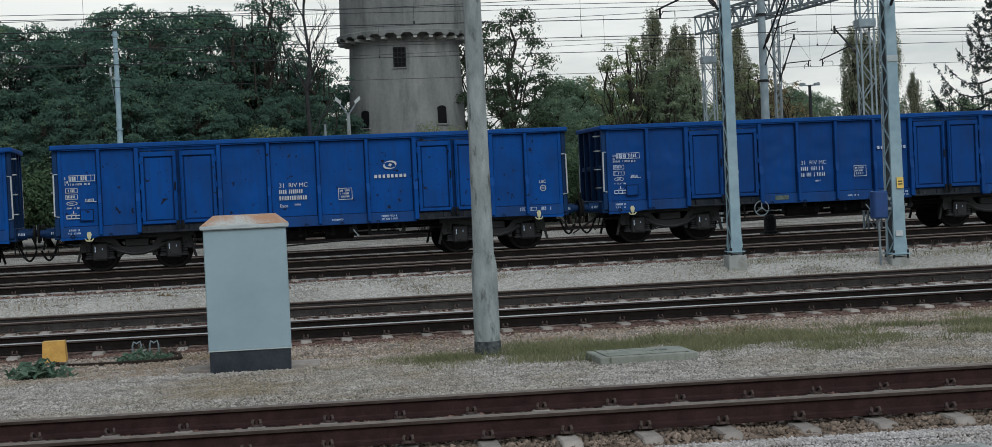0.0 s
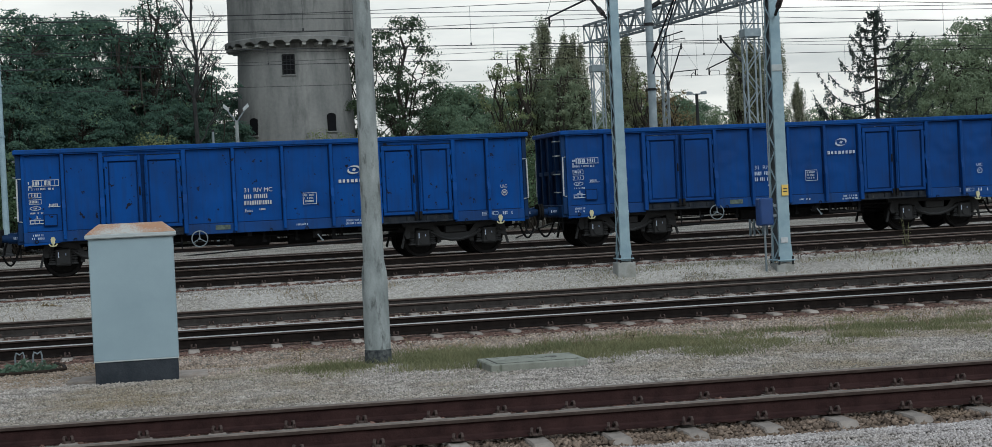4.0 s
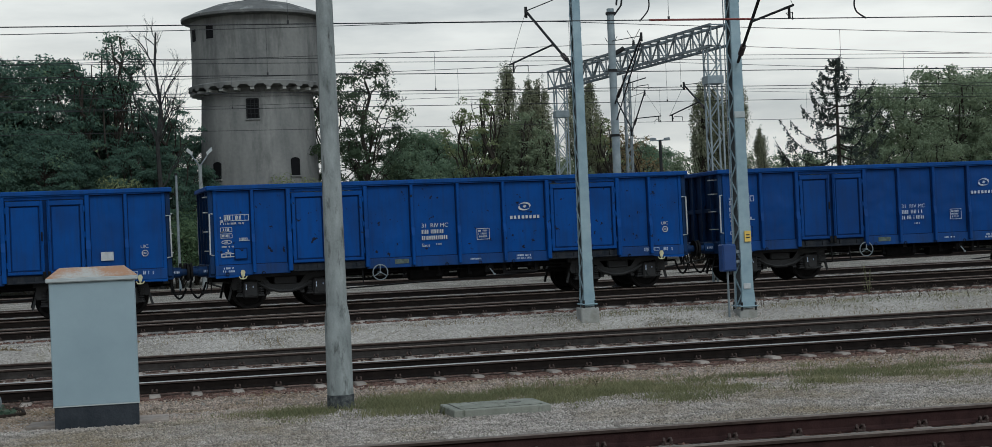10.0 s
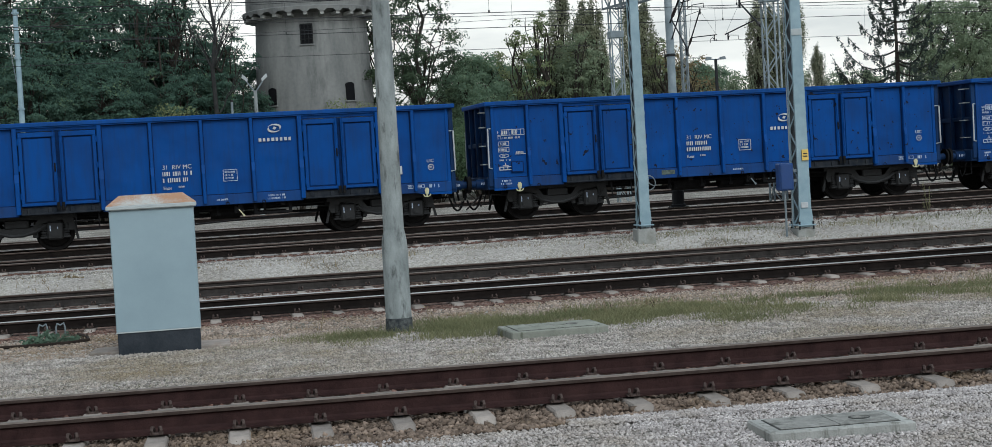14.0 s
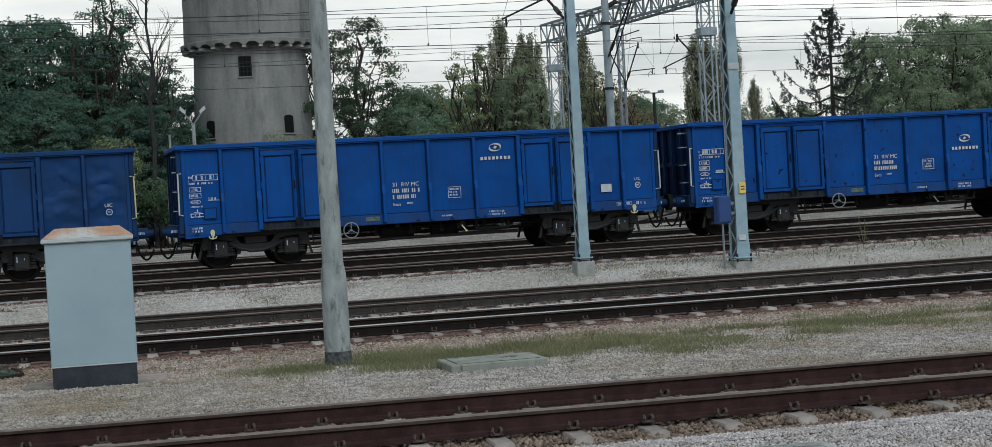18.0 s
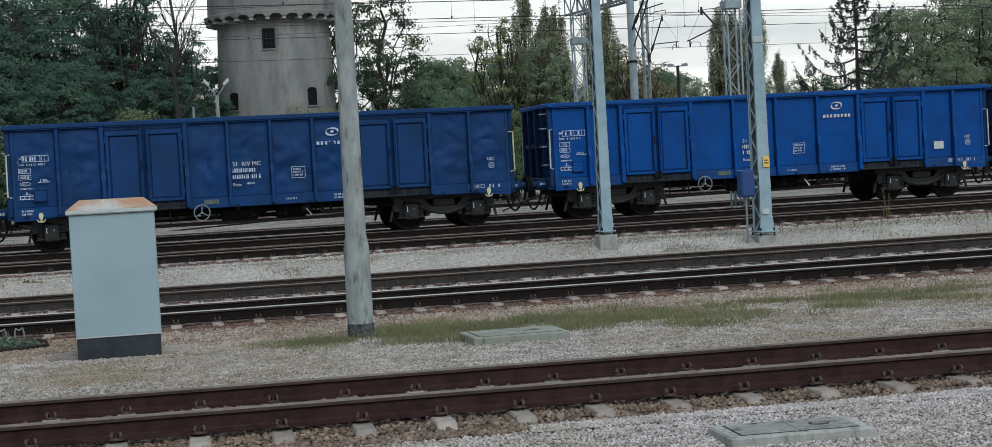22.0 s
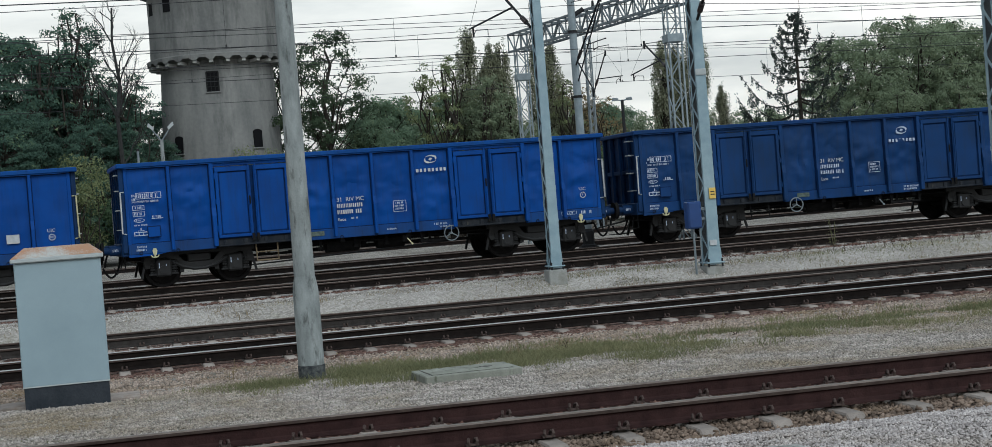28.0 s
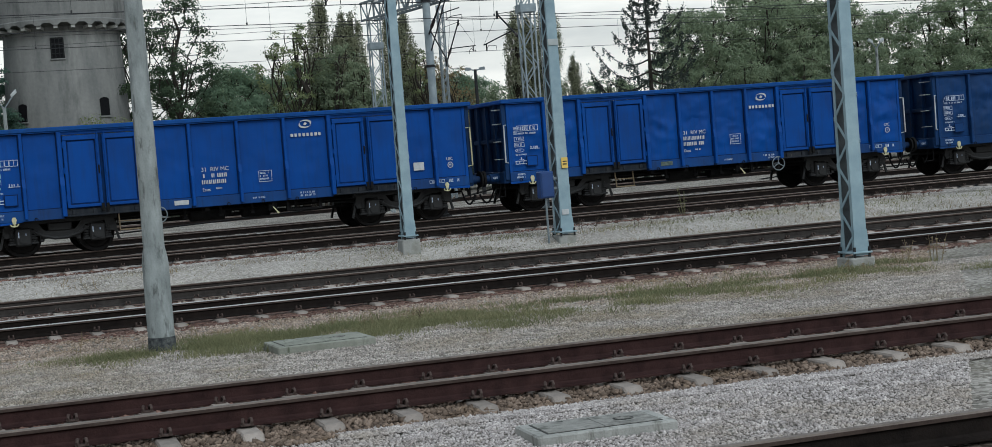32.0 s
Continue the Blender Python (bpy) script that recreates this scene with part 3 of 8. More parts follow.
def track(label, v0, k, ztop, x0, x1, first, fine=None, far_rail=0.0, head=RAIL_TOP, group="yard tracks", web=None):
    """v0: the near rail's line at x = 0; first: where one sleeper lies; fine: the stretch with single clips."""
    tr = thing("railway_track", label, "railway track", (0, v0 + 0.7525, ztop), math.degrees(math.atan(k)), group)
    me = rail_mesh(x0, x1, head, web or RAIL_DARK)
    for y, z in ((-0.7525, 0.0), (0.7525, far_rail)):
        part("rail", me, None, tr, "rusty steel rail with a worn head").location = (0, y, z)
    i0, i1 = math.ceil((x0 - first) / 0.6), math.floor((x1 - first) / 0.6)
    rest = Geo()
    for i in range(i0, i1 + 1):
        x = first + 0.6 * i
        if fine and fine[0] <= x <= fine[1]:
            ob = part("sleeper", SLEEPER_MESH, None, tr)
            ob.location = (x, random.uniform(-0.015, 0.015), random.uniform(-0.006, 0.006) + far_rail / 2)
            for y, z in ((-0.7525, 0.0), (0.7525, far_rail)):
                for me_c in CLIP_MESHES:
                    part("rail_clip", me_c, None, tr).location = (x, y, z)
        else:
            rest.box((x - 0.11, -1.25, -0.36), (x + 0.11, 1.25, -0.172))
    if rest.v:
        tagged(part("sleepers_further_off", rest, SLEEPER, tr), kind="stuff")
    return tr


def bed(name, label, v0, v1, z, k, mat, x0=-60.0, x1=110.0):
    gg = Geo()
    nx = int((x1 - x0) / 0.5)
    cols = [v0, v0 + 0.35, (v0 + v1) / 2, v1 - 0.35, v1]
    for i in range(nx + 1):
        x = x0 + (x1 - x0) * i / nx
        for j, v in enumerate(cols):
            wob = noise.noise(Vector((x * 0.9, v * 2, 3.0))) * (0.16 if j in (0, 4) else 0.0)
            zz = level(v) - 0.05 if j in (0, 4) else z + 0.015 * noise.noise(Vector((x * 2, v, 0)))
            gg.v.append((x, v + wob + k * x, zz))
    m = len(cols)
    gg.f = [(i * m + j, (i + 1) * m + j, (i + 1) * m + j + 1, i * m + j + 1) for i in range(nx) for j in range(m - 1)]
    return solid(name, gg, mat, label, "ballast bed", kind="structure")


def bent_track(label, ztop, x0, x1, first, group="yard tracks"):
    """The track under the train: its rails are swept along the bend, its sleepers lie square to it."""
    tr = thing("railway_track", label, "railway track", (0, 0, ztop), 0, group)
    step, n = 2.0, len(RAIL_PROFILE)
    count = int((x1 - x0) / step)

    def at(a):
        p, d = on_train_track(a), on_train_track(a + 0.05) - on_train_track(a - 0.05)
        d.normalize()
        return p, Vector((-d.y, d.x, 0)), d
    for side in (-0.7525, 0.7525):
        gg = Geo()
        for i in range(count + 1):
            p, nrm, _ = at(x0 + step * i)
            gg.v += [tuple(p + nrm * (side + y) + Vector((0, 0, z))) for y, z in RAIL_PROFILE]
        gg.f = [(i * n + k, (i + 1) * n + k, (i + 1) * n + (k + 1) % n, i * n + (k + 1) % n) for i in range(count) for k in range(n)]
        gg.f += [tuple(range(n)), tuple(range((count + 1) * n - 1, count * n - 1, -1))]
        me = gg.mesh("rail", [RAIL_DARK, RAIL_TOP, HEAD_SIDE])
        for i in range(count):
            for k, mi in HEAD_FACES:
                me.polygons[i * n + k].material_index = mi
        part("rail", me, None, tr, "rusty steel rail with a worn head")
    a = first
    while a < 62.0:
        p, nrm, d = at(a)
        ob = part("sleeper", SLEEPER_MESH, None, tr)
        ob.matrix_local = Matrix.Translation(p) @ Matrix.Rotation(math.atan2(d.y, d.x), 4, "Z")
        a += 0.6
    return tr


def build_tracks():
    bed("ballast_bed_1", "brown stone ballast under the nearest track", 11.15, 14.55, -0.232, 0.0, BALLAST)
    bed("ballast_bed_2", "rust-stained ballast under the paired tracks", 22.75, 31.4, -0.405, 0.034, BALLAST_RED)
    bed("ballast_bed_3", "pale dusty ballast under the train's tracks", 34.4, 45.6, -0.083, 0.105, BALLAST_PALE)
    sheet = Geo()
    lanes = [31.3, 31.8, 32.2, 32.5, 32.75, 33.0, 33.4, 33.9, 34.5]
    for i in range(101):
        x = -20.0 + 0.6 * i
        for v in lanes:
            sheet.v.append((x, v + slope(v) * x + 0.12 * noise.noise(Vector((x * 0.8, v, 7.0))), level(v) + (0.012 + 0.008 * noise.noise(Vector((x * 2, v * 2, 1.0))) if v not in (31.3, 34.5) else -0.03)))
    k = len(lanes)
    sheet.f = [(i * k + j, (i + 1) * k + j, (i + 1) * k + j + 1, i * k + j + 1) for i in range(100) for j in range(k - 1)]
    solid("gravel_strip", sheet, STRIP, "pale bleached gravel strip between the tracks", "ballast bed", kind="structure")
    bed("ballast_bed_4", "pale grey ballast under the track behind the train", 48.6, 52.0, -0.05, 0.105, BALLAST_PALE)
    bed("ballast_bed_5", "pale grey ballast under a far track", 65.0, 68.6, -0.05, 0.105, BALLAST_PALE)
    bed("ballast_bed_6", "brown ballast beside the platform track", 5.5, 8.75, -0.195, 0.0, BALLAST)
    track("rusty track beside the platform", 6.47, 0.0, 0.0, -30, 40, 0.2)
    track("track with rusty rails on concrete sleepers", 11.91, 0.0, 0.0, -60, 90, -1.347, (-7.0, 13.0), -0.02, web=RAIL_SIDE)
    track("paired track on rust-stained ballast", 23.77, 0.034, -0.196, -60, 110, 3.03, (-8, 20), head=RAIL_SHINE)
    track("second of the paired tracks", 28.46, 0.034, -0.2, -60, 110, 0.25, (-11, 24), web=RAIL_DUST)
    track("empty track in front of the train", 35.65, 0.105, 0.134, -60, 110, 0.1, (-14, 34))
    bent_track("track on which the wagons roll", 0.134, -120, 130, -32.0)
    track("empty track behind the train", 49.4, 0.105, 0.134, -60, 120, 0.35)
    track("far track before the trees", 65.8, 0.105, 0.134, -60, 130, 0.35)


# ---- wagons ----
SIDE, TOP = 1.45, 3.215
# two builds of the same wagon: half length, door posts, ribs
LONG_BAY = (6.49, (-4.56, -2.52, 2.52, 4.56), (-5.5, -1.27, 0.0, 1.27, 5.5))
SHORT_BAY = (6.44, (-4.24, -2.17, 2.17, 4.24), (-5.33, -1.1, 0.0, 1.1, 5.33))


def paint(name, base, dark, rust=0.0, grime=0.35):
    """Blue wagon paint: cloudy fading, streaks of grime running down, bare rusty patches."""
    m, nt, lk, b = nodes_of(name, 0.5)
    b.inputs["Specular IOR Level"].default_value = 0.14
    co = nt.new("ShaderNodeTexCoord")
    n1 = nt.new("ShaderNodeTexNoise")
    n1.inputs["Scale"].default_value, n1.inputs["Detail"].default_value = 1.1, 7
    lk.new(co.outputs["Object"], n1.inputs["Vector"])
    r = ramp_of(nt, [(0.3, dark), (0.62, base)])
    lk.new(n1.outputs["Fac"], r.inputs["Fac"])
    mp = nt.new("ShaderNodeMapping")
    mp.inputs["Scale"].default_value = (7.0, 1.0, 0.55)
    lk.new(co.outputs["Object"], mp.inputs["Vector"])
    n2 = nt.new("ShaderNodeTexNoise")
    n2.inputs["Scale"].default_value, n2.inputs["Detail"].default_value, n2.inputs["Roughness"].default_value = 1.6, 6, 0.65
    lk.new(mp.outputs["Vector"], n2.inputs["Vector"])
    mr = nt.new("ShaderNodeMapRange")
    mr.inputs["From Min"].default_value, mr.inputs["From Max"].default_value, mr.inputs["To Max"].default_value = 0.48, 0.8, grime
    lk.new(n2.outputs["Fac"], mr.inputs["Value"])
    mx = nt.new("ShaderNodeMixRGB")
    mx.inputs["Color2"].default_value = (0.02, 0.03, 0.06, 1)
    lk.new(mr.outputs["Result"], mx.inputs["Fac"])
    lk.new(r.outputs["Color"], mx.inputs["Color1"])
    n3 = nt.new("ShaderNodeTexNoise")
    n3.inputs["Scale"].default_value, n3.inputs["Detail"].default_value, n3.inputs["Roughness"].default_value = 5.0, 6, 0.6
    lk.new(co.outputs["Object"], n3.inputs["Vector"])
    mr2 = nt.new("ShaderNodeMapRange")
    mr2.inputs["From Min"].default_value, mr2.inputs["From Max"].default_value = 0.745 - rust, 0.76 - rust
    lk.new(n3.outputs["Fac"], mr2.inputs["Value"])
    mx2 = nt.new("ShaderNodeMixRGB")
    mx2.inputs["Color2"].default_value = (0.007, 0.009, 0.022, 1)
    lk.new(mr2.outputs["Result"], mx2.inputs["Fac"])
    lk.new(mx.outputs["Color"], mx2.inputs["Color1"])
    lk.new(mx2.outputs["Color"], b.inputs["Base Color"])
    rr = nt.new("ShaderNodeMapRange")
    rr.inputs["To Min"].default_value, rr.inputs["To Max"].default_value = 0.45, 0.8
    lk.new(n2.outputs["Fac"], rr.inputs["Value"])
    lk.new(rr.outputs["Result"], b.inputs["Roughness"])
    bp = nt.new("ShaderNodeBump")
    bp.inputs["Strength"].default_value, bp.inputs["Distance"].default_value = 0.25, 0.02
    lk.new(n1.outputs["Fac"], bp.inputs["Height"])
    lk.new(bp.outputs["Normal"], b.inputs["Normal"])
    return m


def wall_plate(x0, x1, z0, z1, y, dent, seed, inward=1, t=0.012):
    """A steel sheet with dents pushed out from the load; inward: +1 when the inside lies at greater y."""
    gg = Geo()
    nx, nz = max(4, int((x1 - x0) / 0.07)), 28
    for i in range(nx + 1):
        for j in range(nz + 1):
            x, z = x0 + (x1 - x0) * i / nx, z0 + (z1 - z0) * j / nz
            e = max(0.0, math.sin(math.pi * i / nx) * math.sin(math.pi * j / nz))
            d = dent * e ** 0.6 * (0.35 + 1.3 * noise.noise(Vector((x * 1.3 + seed * 7.1, z * 1.5, seed))) + 0.9 * noise.noise(Vector((x * 3.1, z * 3.4 + seed, 5))) + 0.45 * noise.noise(Vector((x * 6.5, z * 7.0 + seed, 9))))
            if dent > 0.05:
                # sharp creases where the load has beaten the sheet
                d -= dent * 1.1 * e ** 0.5 * max(0.0, 0.16 - abs(noise.noise(Vector((x * 2.4 + seed, z * 2.0, 2.5))))) * 2.2
                d += dent * 0.9 * e ** 0.4 * max(0.0, noise.noise(Vector((x * 4.2 + seed, z * 4.6, 7.5))) - 0.22)
            gg.v.append((x, y - inward * d, z))
    m = nz + 1
    gg.f = [(i * m + j, (i + 1) * m + j, (i + 1) * m + j + 1, i * m + j + 1)[::inward] for i in range(nx) for j in range(nz)]
    gg.box((x0, min(y + inward * 0.035, y + inward * 0.05), z0), (x1, max(y + inward * 0.035, y + inward * 0.05), z1))
    return gg


def rib_geo(x, w, y=-SIDE, out=-1):
    """A folded post, deeper over its lower third."""
    gg = Geo()
    for a, b, d in ((0.95, 1.75, 0.15), (1.75, 3.09, 0.105)):
        gg.box((x - w / 2, y - d if out < 0 else y, a), (x + w / 2, y if out < 0 else y + d, b), 0.014)
    gg.add([(x - w / 2, y + out * 0.105, 1.95), (x + w / 2, y + out * 0.105, 1.95), (x + w / 2, y + out * 0.149, 1.74), (x - w / 2, y + out * 0.149, 1.74)], [(0, 1, 2, 3)[::out]])
    return gg


def door_geo(x0, x1):
    """A door leaf: sheet, raised frame and a pressed inner panel."""
    gg = Geo()
    z0, z1, y = 1.15, 2.975, -SIDE - 0.012
    gg.box((x0, y - 0.025, z0), (x1, y + 0.01, z1), 0.008)
    for a, b in (((x0, z0), (x1, z0 + 0.075)), ((x0, z1 - 0.12), (x1, z1)), ((x0, z0 + 0.075), (x0 + 0.085, z1 - 0.12)), ((x1 - 0.085, z0 + 0.075), (x1, z1 - 0.12))):
        gg.box((a[0], y - 0.085, a[1]), (b[0], y - 0.023, b[1]), 0.01)
    gg.box((x0 + 0.115, y - 0.045, z0 + 0.105), (x1 - 0.115, y - 0.023, z1 - 0.15), 0.012)
    return gg


def door_shade_geo(x0, x1):
    """Dark strips inside a door's frame, painted as the shade of its recessed panel."""
    gg = Geo()
    z0, z1, y = 1.225, 2.855, -SIDE - 0.0385
    a, b = x0 + 0.086, x1 - 0.086
    for p, q in (((a, z0), (b, z0 + 0.02)), ((a, z1 - 0.03), (b, z1)), ((a, z0 + 0.02), (a + 0.022, z1 - 0.03)), ((b - 0.022, z0 + 0.02), (b, z1 - 0.03))):
        gg.box((p[0], y - 0.008, p[1]), (q[0], y, q[1]))
    return gg


WHEEL_GEO = Geo().lathe([(0.0, -0.05), (0.1, -0.05), (0.12, -0.03), (0.36, -0.02), (0.385, -0.055), (0.462, -0.06), (0.46, 0.02), (0.49, 0.045), (0.485, 0.07), (0.385, 0.07), (0.36, 0.02), (0.12, 0.03), (0.1, 0.05), (0.0, 0.05)], 28, axis="y")


def side_frame_geo(y):
    gg = Geo()
    a, b = y - 0.07, y + 0.07
    gg.plate([(-1.42, 0.62), (-1.36, 0.50), (-1.18, 0.52), (-1.12, 0.78), (-0.62, 0.70), (-0.42, 0.42), (0.42, 0.42), (0.62, 0.70), (1.12, 0.78), (1.18, 0.52), (1.36, 0.50), (1.42, 0.62), (1.36, 0.84), (0.9, 0.90), (0.55, 0.84), (0.38, 0.62), (-0.38, 0.62), (-0.55, 0.84), (-0.9, 0.90), (-1.36, 0.84)][::-1], a, b)
    gg.beam((-1.45, y, 0.86), (1.45, y, 0.86), 0.12, 0.1)
    gg.tube([(-0.72, y - 0.08, 0.66), (-0.45, y - 0.08, 0.5), (-0.15, y - 0.08, 0.42), (0.15, y - 0.08, 0.42), (0.45, y - 0.08, 0.5), (0.72, y - 0.08, 0.66)], 0.045, 6)
    gg.box((-0.3, y - 0.1, 0.6), (0.3, y + 0.06, 0.82), 0.03)
    for s in (-1, 1):
        gg.box((s * 0.92 - 0.2, y - 0.16, 0.28), (s * 0.92 + 0.2, y + 0.12, 0.74), 0.04)
        gg.cyl((s * 0.92, y - 0.19, 0.46), (s * 0.92, y - 0.10, 0.46), 0.11, n=12)
        for q in (-0.27, 0.27):
            for zz in range(5):
                gg.cyl((s * 0.92 + q, y - 0.03, 0.38 + zz * 0.065), (s * 0.92 + q, y - 0.03, 0.42 + zz * 0.065), 0.085, n=8)
            gg.box((s * 0.92 + q - 0.1, y - 0.12, 0.32), (s * 0.92 + q + 0.1, y + 0.06, 0.37), 0.01)
        gg.beam((s * 0.45, y, 0.36), (s * 0.45, y, 0.66), 0.05, 0.1)
        gg.beam((s * 1.48, y + 0.03, 0.25), (s * 1.36, y + 0.03, 0.72), 0.05, 0.06)
    return gg


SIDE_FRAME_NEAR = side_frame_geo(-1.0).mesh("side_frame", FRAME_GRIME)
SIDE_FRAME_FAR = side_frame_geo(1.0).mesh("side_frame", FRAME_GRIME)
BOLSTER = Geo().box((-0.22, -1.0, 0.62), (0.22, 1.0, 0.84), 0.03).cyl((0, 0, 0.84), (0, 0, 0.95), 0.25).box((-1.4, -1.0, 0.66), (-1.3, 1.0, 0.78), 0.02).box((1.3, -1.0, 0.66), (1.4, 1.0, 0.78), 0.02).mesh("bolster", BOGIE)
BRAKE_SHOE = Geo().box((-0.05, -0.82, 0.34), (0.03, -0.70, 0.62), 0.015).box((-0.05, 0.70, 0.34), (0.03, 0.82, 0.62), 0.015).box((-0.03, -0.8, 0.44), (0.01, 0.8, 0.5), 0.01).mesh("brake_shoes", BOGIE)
AXLEBOX_MARK = Geo().box((-0.13, -1.168, 0.5), (-0.105, -1.162, 0.64)).box((0.05, -1.168, 0.48), (0.07, -1.162, 0.6)).mesh("axlebox_mark", WORN_WHITE)
WHEELS = []


def bogie(wagon, x):
    bo = new("bogie")
    bo.parent = wagon
    bo.location = (x, 0, 0)
    part("side_frame", SIDE_FRAME_NEAR, None, bo)
    part("side_frame", SIDE_FRAME_FAR, None, bo)
    part("bolster", BOLSTER, None, bo)
    for s in (-1, 1):
        part("axlebox_mark", AXLEBOX_MARK, None, bo, "small worn white mark").location = (s * 0.92, 0, 0)
    for s in (-1, 1):
        part("brake_shoes", BRAKE_SHOE, None, bo).location = (s * 0.42, 0, 0)
        g2 = Geo()
        for y, o in ((-0.7525, 1), (0.7525, -1)):
            g2.add([(px_, y + o * py_, pz_) for px_, py_, pz_ in WHEEL_GEO.v], WHEEL_GEO.f if o > 0 else [q[::-1] for q in WHEEL_GEO.f])
        g2.cyl((0, -1.02, 0), (0, 1.02, 0), 0.075, n=12)
        if not WHEELS:
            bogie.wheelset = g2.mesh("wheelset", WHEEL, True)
        ws = part("wheelset", bogie.wheelset, None, bo)
        WHEELS.append((ws, s * 0.92))
    return bo


def bars(gg, x, z, w, h, rows, y, seed, fill=0.8):
    """Unreadable stencil writing as rows of plain upright bars in groups."""
    rnd = random.Random(seed)
    for r in range(rows):
        zz = z - r * h * 1.55
        q = x
        while q < x + w * (0.8 + 0.2 * rnd.random()):
            b = h * rnd.choice((0.2, 0.3, 0.36))
            if rnd.random() < fill:
                gg.box((q, y - 0.004, zz - h), (q + b, y, zz))
            q += b + h * 0.22


def frame_bars(gg, x0, x1, z0, z1, t, y):
    gg.box((x0, y - 0.004, z0), (x1, y, z0 + t)).box((x0, y - 0.004, z1 - t), (x1, y, z1))
    gg.box((x0, y - 0.004, z0 + t), (x0 + t, y, z1 - t)).box((x1 - t, y - 0.004, z0 + t), (x1, y, z1 - t))


RIV = text_mesh("31  RIV MC", 0.155, WHITE)
RIV_WORN = text_mesh("31  RIV MC", 0.155, WORN_WHITE)
EAOS = text_mesh("Eaos", 0.115, WHITE)
UIC = text_mesh("UIC", 0.12, WHITE)
UIC_WORN = text_mesh("UIC", 0.12, WORN_WHITE)


def emblem(gg, x, z, y):
    """Two tapering curved strokes about a small slanting lozenge."""
    for s in (1, -1):
        outer, inner = [], []
        for i in range(17):
            u = i / 16
            a = math.pi * (-0.12 + 1.05 * u)
            wd = 0.043 * math.sin(math.pi * (0.06 + 0.94 * u) ** 0.7) + 0.003
            px_, pz_ = 0.175 * math.cos(a), 0.098 * math.sin(a)
            qx_, qz_ = (0.175 - wd * 1.1) * math.cos(a), (0.098 - wd) * math.sin(a)
            outer.append((x + s * (px_ + 0.3 * pz_), z + s * (pz_ + 0.012)))
            inner.append((x + s * (qx_ + 0.3 * qz_), z + s * (qz_ + 0.012)))
        n = len(outer)
        vs = [(p[0], y - 0.004, p[1]) for p in outer + inner]
        gg.add(vs, [(i, n + i, n + i + 1, i + 1) for i in range(n - 1)])
    gg.add([(x - 0.05, y - 0.004, z - 0.02), (x + 0.015, y - 0.004, z - 0.042), (x + 0.06, y - 0.004, z + 0.018), (x - 0.01, y - 0.004, z + 0.042)], [(0, 1, 2, 3)])


def wordmark(gg, x, z, w, h, y):
    """Eight plain upright blocks in place of a wordmark."""
    n = 8
    for i in range(n):
        a = x + w * i / n
        gg.box((a, y - 0.004, z), (a + w / n * (0.56 if i % 3 else 0.66), y, z + h))


